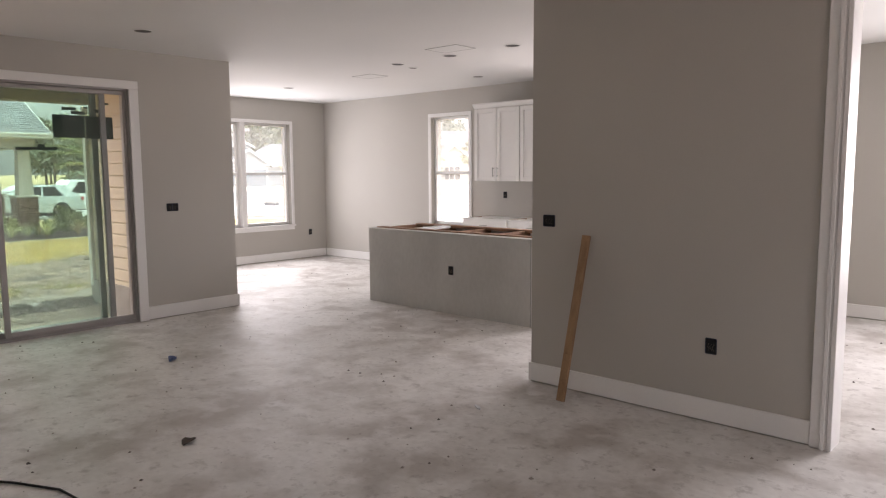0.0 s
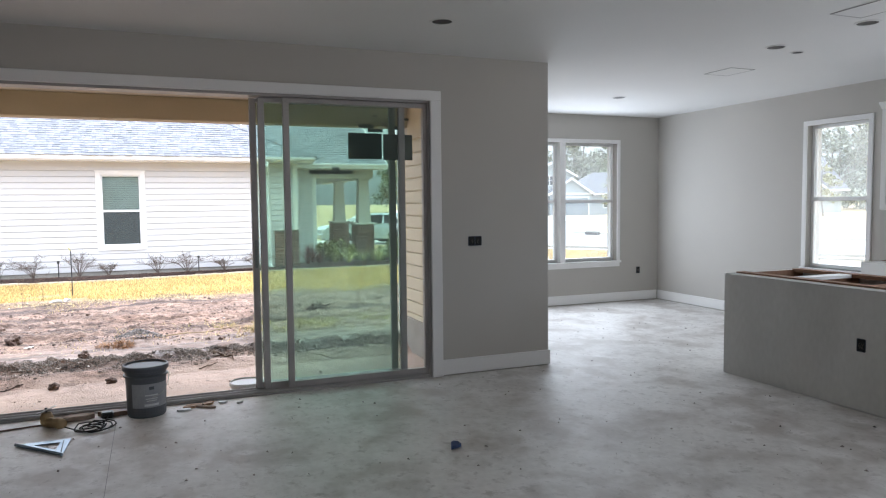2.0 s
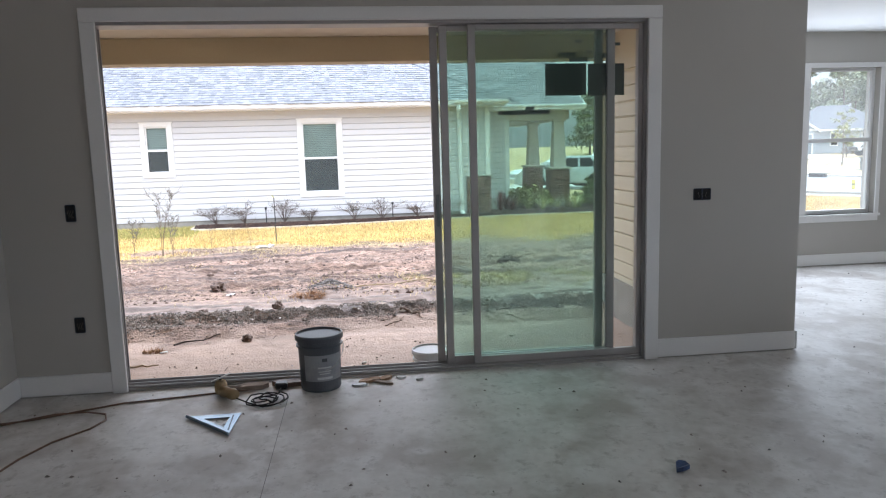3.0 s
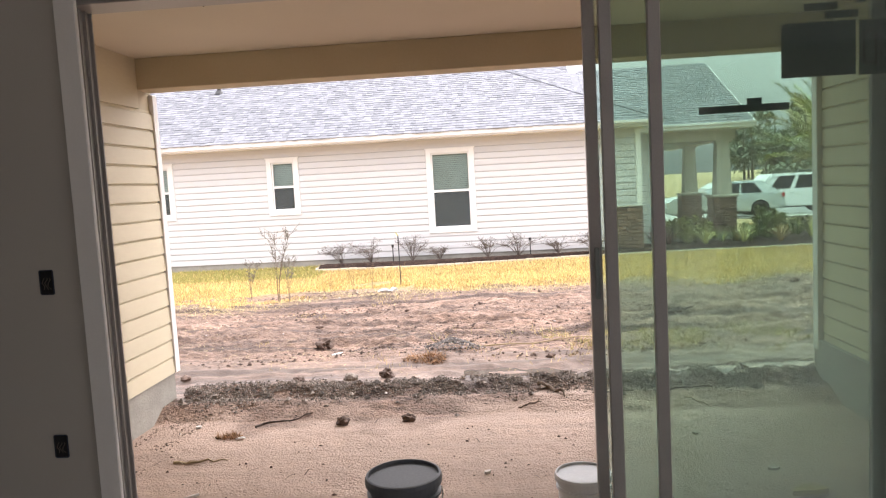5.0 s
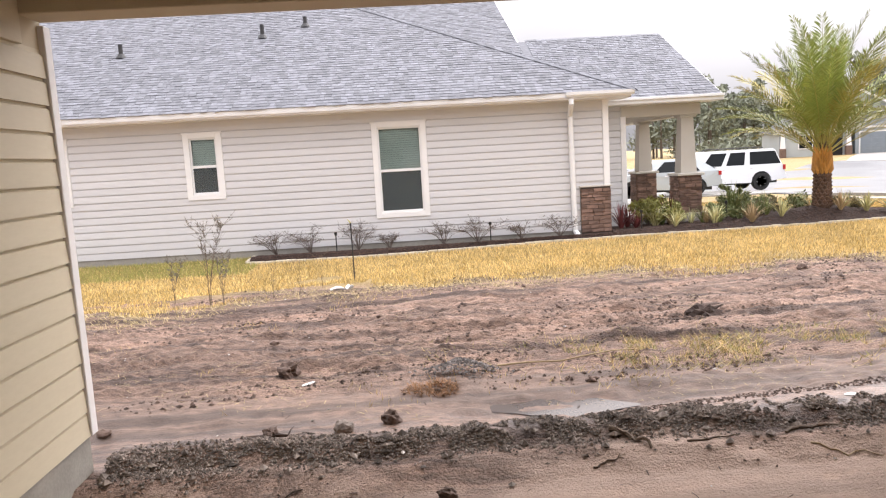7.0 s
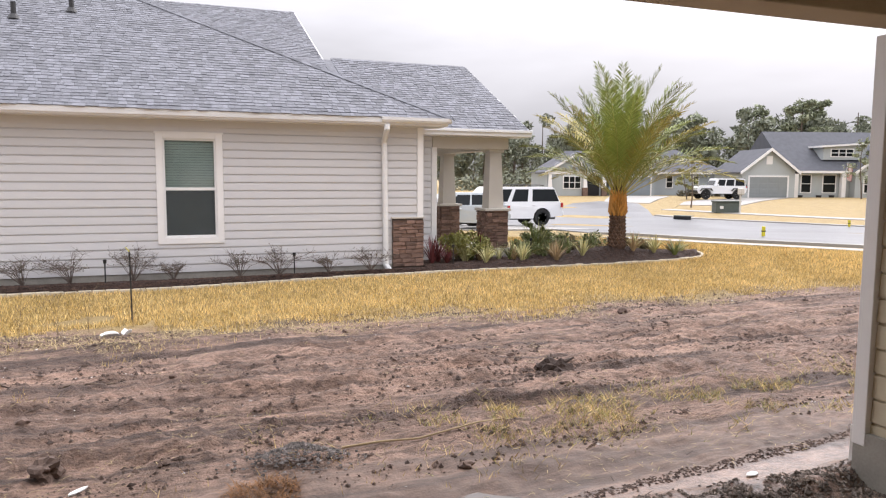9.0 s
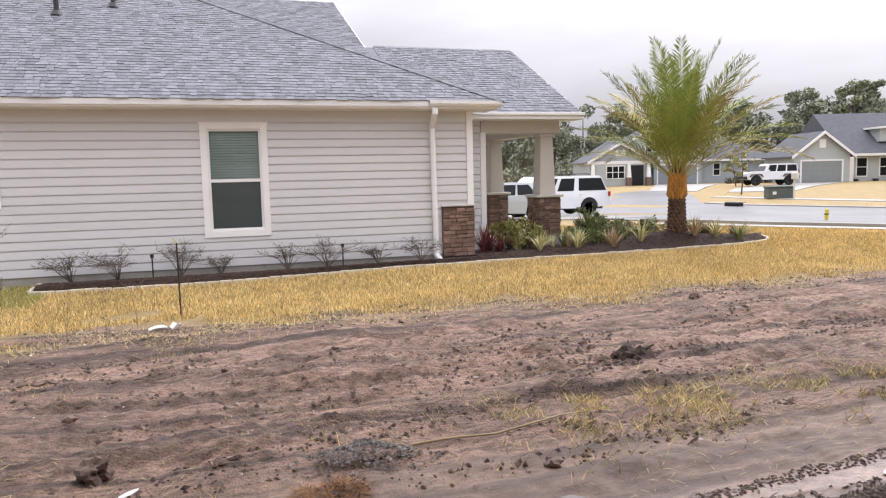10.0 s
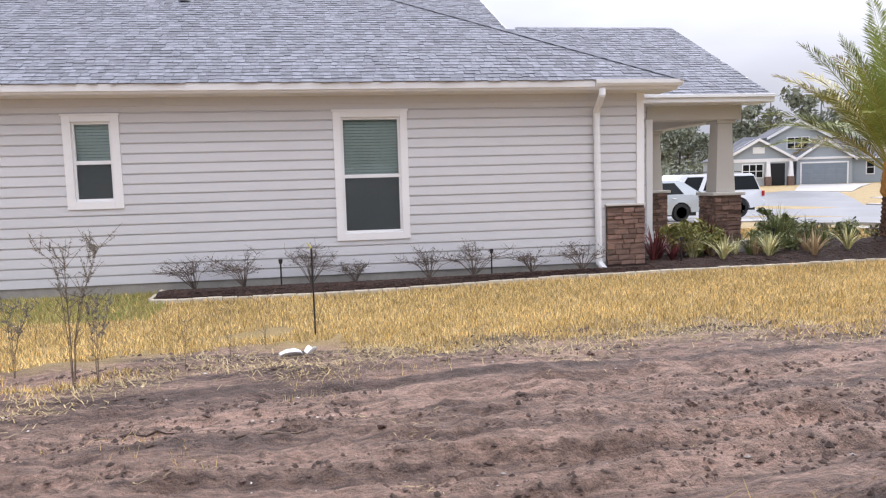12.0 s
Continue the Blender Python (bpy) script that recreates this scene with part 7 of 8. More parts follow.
for p in ((-0.052, 0, 0), (0.052, 0, 0), (0, 0, 0.085), (0, 0, -0.06), (0, 0.045, 0.03)):
    bm.verts.new(p)
bm.verts.ensure_lookup_table()
vv = bm.verts
for f in ((0, 3, 4), (3, 1, 4), (1, 2, 4), (2, 0, 4)):
    bm.faces.new([vv[i] for i in f])
boot = bpy.data.meshes.new("boot")
bm.to_mesh(boot)
bm.free()
boot.materials.append(M_PTRUNK)
boot_orange = boot.copy()
boot_orange.materials.clear()
boot_orange.materials.append(M_PBASE)
for row in range(9):
    z = 0.06 + row * 0.078
    for k in range(12):
        a = 2 * math.pi * (k + 0.5 * (row % 2)) / 12
        rad = float(np.interp(z, [0, 0.3, 0.7, 1.05], [0.185, 0.17, 0.155, 0.15])) - 0.006
        o = new("boot", boot)
        o.location, o.rotation_euler, o.parent = (rad * math.cos(a), rad * math.sin(a), z), (0, 0, a - math.pi / 2), palm


for row in range(7):
    z = 0.78 + row * 0.07
    for k in range(11):
        a = 2 * math.pi * (k + 0.5 * (row % 2)) / 11
        o = new("leaf_base", boot_orange)
        o.location, o.rotation_euler, o.parent = ((0.155 - 0.006 * row) * math.cos(a), (0.155 - 0.006 * row) * math.sin(a), z), (radians(-14), 0, a - math.pi / 2), palm
        o.scale = (0.8, 1.2, 2.2)


def frond_mesh(length, bend, leaf, seed, mm):
    """One feathered frond that rises along +z and arches towards +x."""
    r = random.Random(seed)
    stem, leafb = bmesh.new(), bmesh.new()
    pts = []
    for j in range(13):
        f = j / 12
        ang = bend * f ** 1.6
        pts.append(Vector((0, 0, 0)) if j == 0 else pts[-1] + Vector((math.sin(ang), 0, math.cos(ang))) * (length / 12))
    tube_into(stem, pts, 0.013, 5, 0.003)
    for s in (-1, 1):
        for j in range(80):
            f = 0.20 + 0.80 * j / 79
            i = min(11, int(f * 12))
            c = pts[i].lerp(pts[i + 1], f * 12 - i)
            d = (pts[i + 1] - pts[i]).normalized()
            up = Vector((d.z, 0, -d.x))
            l = leaf * math.sin(math.pi * min(0.98, 0.22 + 0.70 * f)) * r.uniform(0.75, 1.15)
            w = 0.0135
            out = (d * 0.75 + Vector((0, s, 0)) * r.uniform(0.5, 0.95) - up * r.uniform(-0.15, 0.4)).normalized()
            mid, tip = c + out * l * 0.5, c + out * l + Vector((0, 0, -0.10 * l)) + d * 0.02
            leafb.faces.new([leafb.verts.new(q) for q in (c - d * w * 0.5, mid - d * w, tip, mid + d * w)])
    sm, lm = bpy.data.meshes.new("rachis"), bpy.data.meshes.new("leaflet")
    stem.to_mesh(sm)
    leafb.to_mesh(lm)
    stem.free()
    leafb.free()
    sm.materials.append(M_PRACHIS)
    lm.materials.append(mm)
    return sm, lm


FRONDS = [frond_mesh(2.65 + 0.04 * k, 0.25 + 0.13 * k, 0.50, k, M_PLEAFY if k in (3, 6) else M_PLEAF) for k in range(7)]
pr = random.Random(77)
for k in range(60):
    ring = k / 60
    a = k * 2.39996
    tilt = 3 + 55 * ring ** 1.1 + pr.uniform(-5, 5)
    sm, lm = FRONDS[min(6, int(ring * 5.2 + pr.uniform(0, 1.6)))]
    o = new("frond", sm)
    o.parent = palm
    o.location = (0.09 * math.cos(a), 0.09 * math.sin(a), 1.38 - 0.26 * ring)
    o.rotation_euler = Euler((0, radians(tilt), a))
    sc = pr.uniform(0.86, 1.06) * (1.0 - 0.12 * ring)
    o.scale = (sc, sc, sc)
    lf = new("blade", lm)
    lf.parent = o


# ---- street, drives and walks ----
def drape(name, outline, lift, material, label, category, step=1.5):
    """A flat surface of this outline laid on the lie of the land."""
    bm = bmesh.new()
    bm.faces.new([bm.verts.new((x, y, 0)) for x, y in outline])
    xs, ys = [p[0] for p in outline], [p[1] for p in outline]
    for lo, hi, nrm in ((min(xs), max(xs), (1, 0, 0)), (min(ys), max(ys), (0, 1, 0))):
        c = lo + step
        while c < hi:
            bmesh.ops.bisect_plane(bm, geom=bm.verts[:] + bm.edges[:] + bm.faces[:], plane_co=(c, c, 0), plane_no=nrm)
            c += step
    for v in bm.verts:
        v.co.z = float(ground_height(v.co.x, v.co.y)) + lift
    bmesh.ops.triangulate(bm, faces=bm.faces[:])
    for f in bm.faces:
        f.normal_update()
        if f.normal.z < 0:
            f.normal_flip()
    # the sides go down into the ground
    rim = [e for e in bm.edges if len(e.link_faces) == 1]
    side = bmesh.ops.extrude_edge_only(bm, edges=rim)["geom"]
    for v in side:
        if isinstance(v, bmesh.types.BMVert):
            v.co.z -= 0.4
    return setting(link(name, bm, material), label, category)


def strip(name, pts, width, lift, material, label, category):
    left, right = [], []
    for i, p in enumerate(pts):
        a, b = Vector(pts[max(0, i - 1)]), Vector(pts[min(len(pts) - 1, i + 1)])
        d = (b - a).normalized()
        n_ = Vector((-d.y, d.x)) * width / 2
        left.append((p[0] + n_.x, p[1] + n_.y))
        right.append((p[0] - n_.x, p[1] - n_.y))
    return drape(name, left + right[::-1], lift, material, label, category)


ROAD = [(-38.0, 12.5), (-33.4, 15.1), (-29.9, 15.2), (-25.3, 16.6), (-22.4, 18.4), (-10.0, 28.0), (4.0, 40.0), (-6.0, 54.0), (-22.0, 43.5), (-36.0, 34.0), (-44.0, 30.9), (-46.8, 30.2), (-51.5, 33.3), (-57.2, 36.6), (-60.9, 35.2), (-59.8, 31.9), (-55.7, 28.0), (-49.6, 21.0), (-46.0, 14.0)]
drape("road", ROAD, 0.03, M_ROAD, "wet asphalt street reflecting the overcast sky", "road")
strip("kerb", [(-29.9, 14.9), (-25.3, 16.3), (-22.4, 18.1), (-10.0, 27.7)], 0.30, 0.09, M_WALKWAY, "pale concrete kerb of the street", "kerb")
strip("kerb", [(-46.8, 30.5), (-44.0, 31.2), (-36.0, 34.3), (-22.0, 43.8)], 0.45, 0.09, M_WALKWAY, "pale concrete kerb across the street", "kerb")
strip("pavement", [(-51.5, 34.8), (-45.3, 37.2), (-40.1, 39.4), (-25.0, 48.5)], 1.1, 0.05, M_WALKWAY, "pale concrete walk across the street", "pavement")
strip("pavement", [(-27.0, 13.6), (-23.5, 15.4), (-20.2, 17.6), (-12.0, 24.0)], 0.8, 0.05, M_WALKWAY, "pale concrete walk along the lawn", "pavement")
drape("driveway", [(-33.5, 8.0), (-47.0, 8.0), (-45.0, 15.5), (-33.0, 17.0)], 0.045, M_WALKWAY, "pale concrete driveway in front of the neighbour's garage", "driveway")
drape("driveway", [(-70.6, 42.9), (-66.6, 47.0), (-57.0, 37.5), (-59.8, 34.9)], 0.05, M_WALKWAY, "pale concrete driveway of the far house", "driveway")
drape("driveway", [(-61.2, 51.8), (-59.9, 55.9), (-52.0, 42.5), (-54.5, 38.5), (-52.5, 36.5), (-57.0, 41.0)], 0.05, M_WALKWAY, "pale concrete driveway across the street", "driveway")


# ---- vehicles ----
def wheel(parent, x, y, r, w):
    t = part("wheel", lathe([(r * 0.62, -w / 2), (r * 0.93, -w / 2), (r, -w * 0.3), (r, w * 0.3), (r * 0.93, w / 2), (r * 0.62, w / 2), (r * 0.62, -w / 2)], 24), M_RUBBER, parent)
    t.location, t.rotation_euler = (x, y, r), (radians(90), 0, 0)
    rim = lathe([(0.0, -w * 0.1), (r * 0.62, -w * 0.3), (r * 0.64, w * 0.0), (r * 0.64, w * 0.42), (r * 0.56, w * 0.44), (r * 0.50, w * 0.2), (r * 0.18, w * 0.30), (0.0, w * 0.34)], 20)
    part("rim", rim, M_CHROME, t, "bright metal rim")
    spokes = bmesh.new()
    for s in (1, -1):
        for k in range(5):
            a = 2 * math.pi * k / 5
            tube_into(spokes, [(r * 0.12 * math.cos(a), r * 0.12 * math.sin(a), s * w * 0.36), (r * 0.55 * math.cos(a), r * 0.55 * math.sin(a), s * w * 0.40)], r * 0.075, 5)
    part("spokes", spokes, M_CHROME, t)


def car(label, at, rz, paint, L, W, H, hood, belt, sill, ws, rake, tail, wheel_r, axles, glass_cols, boxy, cladding=None):
    """A car with its front at +x. belt, sill: heights of the shoulder and the underside; ws: where the windscreen starts; rake, tail: lean of its ends."""
    c = thing("car" if not boxy else "suv", label, "car", "", (at[0], at[1], float(ground_height(at[0], at[1])) + 0.055), rz)
    f, b = L / 2, -L / 2
    prof = [(b + 0.05, sill + 0.12), (b, sill + 0.35), (b + 0.03, belt - 0.05), (b + 0.08, belt), (ws, belt), (ws + 0.1, hood + 0.02), (f - 0.25, hood - 0.06), (f - 0.03, hood - 0.22), (f, sill + 0.3), (f - 0.08, sill + 0.02)]
    def arch(xc, n=7):
        return [(xc + wheel_r * 1.16 * math.cos(a), max(sill, wheel_r + wheel_r * 1.16 * math.sin(a))) for a in [math.pi * k / n for k in range(n + 1)]]
    prof += [(axles[0] + wheel_r * 1.2, sill)] + arch(axles[0]) + [(axles[1] + wheel_r * 1.2, sill)] + arch(axles[1])
    bm = prism(prof, "y", -W / 2, W / 2)
    bmesh.ops.triangulate(bm, faces=[q for q in bm.faces if len(q.verts) > 4])
    for v in bm.verts:
        k = (v.co.z - sill) / (belt - sill)
        v.co.y *= 1.0 - 0.05 * max(0, k - 0.55) - 0.04 * max(0, abs(v.co.x) - L * 0.42) * 2
    body = part("body", bm, paint, c)
    rx0, rx1 = b + 0.10 + tail, ws - rake
    bm = bmesh.new()
    lo = [(b + 0.09, belt - 0.01), (ws - 0.02, belt - 0.01)]
    hi = [(rx0, H), (rx1, H)]
    ww, tw = W / 2 * 0.95, W / 2 * (0.86 if boxy else 0.76)
    v = [bm.verts.new((x, s * w, z)) for (x, z), w in ((lo[0], ww), (lo[1], ww), (hi[1], tw), (hi[0], tw)) for s in (-1, 1)]
    for q in ((0, 2, 4, 6), (1, 7, 5, 3), (0, 6, 7, 1), (2, 3, 5, 4), (6, 4, 5, 7)):
        bm.faces.new([v[i] for i in q])
    bmesh.ops.recalc_face_normals(bm, faces=bm.faces[:])
    bmesh.ops.bevel(bm, geom=[e for e in bm.edges if not e.is_boundary], offset=0.06, segments=2, affect="EDGES")
    part("cabin", bm, paint, c)
    def on_side(u, k, s, out=0.006):
        xl, xh = lo[0][0] + (lo[1][0] - lo[0][0]) * u, hi[0][0] + (hi[1][0] - hi[0][0]) * u
        return (xl + (xh - xl) * k, s * (ww + (tw - ww) * k + out), belt + (H - belt) * k)
    for s in (-1, 1):
        for u0, u1 in glass_cols:
            g = bmesh.new()
            q = [g.verts.new(on_side(u, k, s)) for u, k in ((u0, 0.06), (u1, 0.06), (u1, 0.85), (u0, 0.85))]
            g.faces.new(q if s < 0 else q[::-1])
            part("side_window", g, M_CARGLASS, c, "dark side window")
    for x0, z0, x1, z1, nm in ((hi[1][0] + 0.02, H - 0.08, ws + 0.005, belt + 0.07, "windscreen"), (hi[0][0] - 0.012, H - 0.10, b + 0.085, belt + 0.07, "rear_window")):
        g = bmesh.new()
        k = [g.verts.new((x0, -tw * 0.86, z0)), g.verts.new((x0, tw * 0.86, z0)), g.verts.new((x1, ww * 0.86, z1)), g.verts.new((x1, -ww * 0.86, z1))]
        g.faces.new(k)
        part(nm, g, M_CARGLASS, c, "dark glass")
    for x in axles:
        for s in (-1, 1):
            wheel(c, x, s * (W / 2 - 0.12), wheel_r, 0.24)
    for s in (-1, 1):
        part("tail_light", box((b - 0.012, s * (W / 2 - 0.06) - 0.07, sill + 0.52), (b + 0.10, s * (W / 2 - 0.06) + 0.065, belt - 0.02), 0.01), M_TAILLIGHT, c, "red tail light")
        part("headlight", box((f - 0.16, s * (W / 2 - 0.2) - 0.14, hood - 0.33), (f + 0.004, s * (W / 2 - 0.2) + 0.14, hood - 0.18), 0.02), M_CHROME, c, "clear headlight")
        part("mirror", box((ws - 0.35, s * (W / 2 + 0.12) - 0.08, belt + 0.02), (ws - 0.2, s * (W / 2 + 0.12) + 0.08, belt + 0.19), 0.03), paint, c)
        for u in (0.36, 0.66):
            xx = lo[0][0] + (lo[1][0] - lo[0][0]) * u
            part("door_handle", box((xx - 0.12, s * (W / 2 - 0.005), belt - 0.14), (xx + 0.02, s * (W / 2 + 0.022), belt - 0.105), 0.006), M_CHROME, c)
    part("rear_bumper", box((b - 0.07, -W / 2 + 0.04, sill + 0.12), (b + 0.1, W / 2 - 0.04, sill + 0.36), 0.03), cladding or paint, c)
    part("front_bumper", box((f - 0.1, -W / 2 + 0.04, sill + 0.05), (f + 0.08, W / 2 - 0.04, sill + 0.3), 0.03), cladding or paint, c)
    part("underbody", box((b + 0.3, -W / 2 + 0.2, sill - 0.05), (f - 0.3, W / 2 - 0.2, sill + 0.15)), M_BLACK, c)
    return c


suv = car("large white sport utility vehicle parked on the driveway", (-38.4, 15.15), -90, M_CARPAINT, 5.6, 2.0, 1.84, 1.14, 1.12, 0.36, 1.55, 0.70, 0.30, 0.40, (1.80, -1.70), [(0.02, 0.36), (0.42, 0.62), (0.67, 0.88)], True)
for s in (-1, 1):
    part("roof_rail", tube([(-1.9, s * 0.72, 1.90), (-1.7, s * 0.72, 1.93), (0.1, s * 0.72, 1.93), (0.3, s * 0.72, 1.88)], 0.022, 6), M_BLACK, suv)
car("silver saloon car parked beside the white vehicle", (-34.7, 11.1), -90, M_SILVER, 4.6, 1.8, 1.45, 0.92, 0.94, 0.24, 1.1, 0.95, 0.75, 0.32, (1.35, -1.35), [(0.22, 0.48), (0.51, 0.80)], False)
jeep = car("white off-road vehicle with black roof parked in a drive", (-59.0, 46.3), 252.6, M_CARPAINT, 4.5, 1.85, 1.85, 1.22, 1.16, 0.5, 0.75, 0.32, 0.05, 0.42, (1.45, -1.40), [(0.04, 0.34), (0.38, 0.64), (0.68, 0.92)], True, M_BLACK)
part("spare_wheel", lathe([(0.0, 0.0), (0.40, 0.0), (0.42, 0.05), (0.42, 0.18), (0.40, 0.22), (0.0, 0.22)], 20, (0, 0, 0)), M_RUBBER, jeep, "black spare wheel").matrix_local = pose(-2.48, 0, 1.05, 0, 90, 0)
part("hard_top", box((-2.16, -0.74, 1.855), (-0.3, 0.74, 1.90), 0.015), M_BLACK, jeep, "black hard top")
for x in (1.45, -1.40):
    for s in (-1, 1):
        part("fender", prism([(x - 0.6, 0.75), (x - 0.42, 0.98), (x + 0.42, 0.98), (x + 0.6, 0.75), (x + 0.5, 0.75), (x + 0.36, 0.9), (x - 0.36, 0.9), (x - 0.5, 0.75)], "y", s * 0.9, s * 1.02), M_BLACK, jeep, "black fender")


# ---- far houses: built with the front along local x, facing -y ----
def far_window(h, x0, x1, z0, z1, y, bars=False):
    w = part("window", boxes([((x0 - 0.1, y - 0.06, z0 - 0.1), (x1 + 0.1, y + 0.02, z1 + 0.1))]), M_TRIM, h)
    part("pane", box((x0, y - 0.075, z0), (x1, y - 0.062, z1)), M_CARGLASS, w)
    zm = (z0 + z1) / 2
    part("rail", box((x0, y - 0.09, zm - 0.03), (x1, y - 0.076, zm + 0.03)), M_TRIM, w)
    if bars:
        n = max(1, int(round((x1 - x0) / 0.7)))
        for k in range(1, n):
            xx = x0 + (x1 - x0) * k / n
            part("mullion", box((xx - 0.04, y - 0.092, z0), (xx + 0.04, y - 0.076, z1)), M_TRIM, w)


def gable_front(h, x0, x1, y0, y1, eave, peak, wall, over=0.35, trim=True):
    """A wing whose gable faces the street."""
    xm = (x0 + x1) / 2
    k = (peak - eave) / (xm - x0)
    part("wall", prism([(x0, 0), (x1, 0), (x1, eave), (xm, peak), (x0, eave)], "y", y0, y1), wall, h)
    e = over
    part("roof", prism([(x0 - e, eave - k * e), (xm, peak), (x1 + e, eave - k * e), (x1 + e, eave - k * e + 0.14), (xm, peak + 0.14), (x0 - e, eave - k * e + 0.14)], "y", y0 - 0.4, y1), M_FARROOF, h, "dark grey shingle roof")
    if trim:
        part("rake_board", prism([(x0 - e, eave - k * e - 0.12), (xm, peak - 0.12), (x1 + e, eave - k * e - 0.12), (x1 + e, eave - k * e + 0.16), (xm, peak + 0.16), (x0 - e, eave - k * e + 0.16)], "y", y0 - 0.45, y0 - 0.4), M_TRIM, h)


def hip_block(h, x0, x1, y0, y1, z0, peak, inset):
    bm = bmesh.new()
    ym = (y0 + y1) / 2
    v = [bm.verts.new(p) for p in ((x0, y0, z0), (x1, y0, z0), (x1, y1, z0), (x0, y1, z0), (x0 + inset, ym, peak), (x1 - inset, ym, peak))]
    for q in ((0, 1, 5, 4), (1, 2, 5), (2, 3, 4, 5), (3, 0, 4), (0, 3, 2, 1)):
        bm.faces.new([v[i] for i in q])
    part("roof", bm, M_FARROOF, h, "dark grey shingle roof")
    part("fascia", boxes([((x0 - 0.02, y0 - 0.04, z0 - 0.18), (x1 + 0.02, y0, z0 + 0.02)), ((x1, y0, z0 - 0.18), (x1 + 0.04, y1, z0 + 0.02))]), M_TRIM, h)


def garage_door(h, x0, x1, top, y, m):
    part("garage_trim", boxes([((x0 - 0.15, y - 0.05, 0), (x0, y + 0.01, top + 0.15)), ((x1, y - 0.05, 0), (x1 + 0.15, y + 0.01, top + 0.15)), ((x0, y - 0.05, top), (x1, y + 0.01, top + 0.15))]), M_TRIM, h)
    d = part("garage_door", box((x0, y - 0.02, 0), (x1, y + 0.005, top)), m, h, "blue-grey panelled garage door")
    for k in range(4):
        for j in range(4):
            w = (x1 - x0) / 4
            part("panel", box((x0 + j * w + 0.08, y - 0.035, k * top / 4 + 0.07), (x0 + (j + 1) * w - 0.08, y - 0.02, (k + 1) * top / 4 - 0.07), 0.006), m, d)


def porch_column(h, x, y, top):
    b = part("column_base", box((x - 0.3, y - 0.3, 0), (x + 0.3, y + 0.3, 0.95), 0.02), M_FARSTONE, h, "brown stone column base")
    bm = bmesh.new()
    r = [[bm.verts.new((x + a * m, y + c * m, z)) for a, c in ((-1, -1), (1, -1), (1, 1), (-1, 1))] for m, z in ((0.24, 0.95), (0.15, top))]
    for k in range(4):
        bm.faces.new((r[0][k], r[0][(k + 1) % 4], r[1][(k + 1) % 4], r[1][k]))
    part("column", bm, M_TRIM, h, "tapered white column")


M_FARROOF = mat("charcoal_shingle_far", (0.11, 0.115, 0.13), (0.075, 0.078, 0.09), 0.85, 2, 18, 0.3, contrast=0.35)
M_FARSTONE = mat("brown_stone_far", (0.22, 0.14, 0.11), (0.12, 0.08, 0.06), 0.9, 5, 16, 0.5)
M_GARAGE = mat("blue_grey_door_paint", (0.24, 0.28, 0.32), (0.21, 0.245, 0.28), 0.5, 2, 30, 0.03)
M_GARAGE_GREY = mat("mid_grey_door_paint", (0.26, 0.28, 0.28), (0.23, 0.25, 0.25), 0.5, 2, 30, 0.03)

lh = thing("blue_house", "blue-grey craftsman house with white columns and blue garage", "house", "far houses", (-72.4, 36.2, -0.08), 72.6)
lh.scale = (0.86, 0.9, 0.9)
part("wall", boxes([((0.5, 2.5, 0), (22.6, 12.0, 2.75))]), M_SIDING_DARK, lh)
hip_block(lh, 11.0, 23.2, 2.0, 12.5, 2.75, 5.6, 4.6)
hip_block(lh, 0.2, 15.0, 3.4, 12.5, 2.75, 5.4, 4.0)
gable_front(lh, 0.2, 7.3, 2.2, 6.0, 2.75, 4.75, M_SIDING_DARK)
part("porch_roof_beam", box((0.0, 0.2, 2.45), (7.5, 2.2, 2.8), 0.02), M_TRIM, lh)
gable_front(lh, 0.2, 7.3, 0.3, 2.2, 2.78, 4.75, M_SIDING_DARK)
part("porch_recess", box((0.9, 0.26, 0.0), (6.6, 0.34, 2.45)), M_SIDING_PALE, lh)
# no recess is built; a dark plate paints the entry's shade
part("door", box((5.0, 0.22, 0.0), (6.5, 0.27, 2.3)), M_INNER_SHADE, lh, "flat near-black plate, painted shade of a recessed entry")
far_window(lh, 2.2, 4.2, 0.9, 2.2, 0.26, True)
part("vent", box((3.2, 0.2, 3.35), (4.4, 0.31, 4.0)), M_TRIM, lh, "white gable vent")
for x in (0.5, 4.7, 7.0):
    porch_column(lh, x, -0.05, 2.45)
gable_front(lh, 8.0, 13.6, 1.2, 6.0, 2.75, 4.6, M_SIDING_DARK)
garage_door(lh, 8.5, 13.1, 2.2, 1.2, M_GARAGE)
part("gable_trim", box((8.0, 1.1, 2.62), (13.6, 1.2, 2.85), 0.01), M_TRIM, lh)
part("upper_wall", prism([(6.0, 2.7), (12.0, 2.7), (12.0, 5.1), (9.0, 6.7), (6.0, 5.1)], "y", 4.0, 10.0), M_SIDING_PALE, lh)
part("roof", prism([(5.6, 4.95), (9.0, 6.75), (12.4, 4.95), (12.4, 5.1), (9.0, 6.92), (5.6, 5.1)], "y", 3.6, 10.2), M_FARROOF, lh)
part("rake_board", prism([(5.6, 4.83), (9.0, 6.63), (12.4, 4.83), (12.4, 5.1), (9.0, 6.92), (5.6, 5.1)], "y", 3.55, 3.6), M_TRIM, lh)
far_window(lh, 7.9, 10.1, 3.9, 5.0, 4.0, True)
far_window(lh, 15.6, 16.3, 1.0, 2.3, 2.5)
far_window(lh, 19.0, 19.6, 1.4, 2.3, 2.5)
part("downspout", tube([(22.4, 2.42, 2.7), (22.4, 2.42, 0.05)], 0.05, 6), M_VINYL, lh)

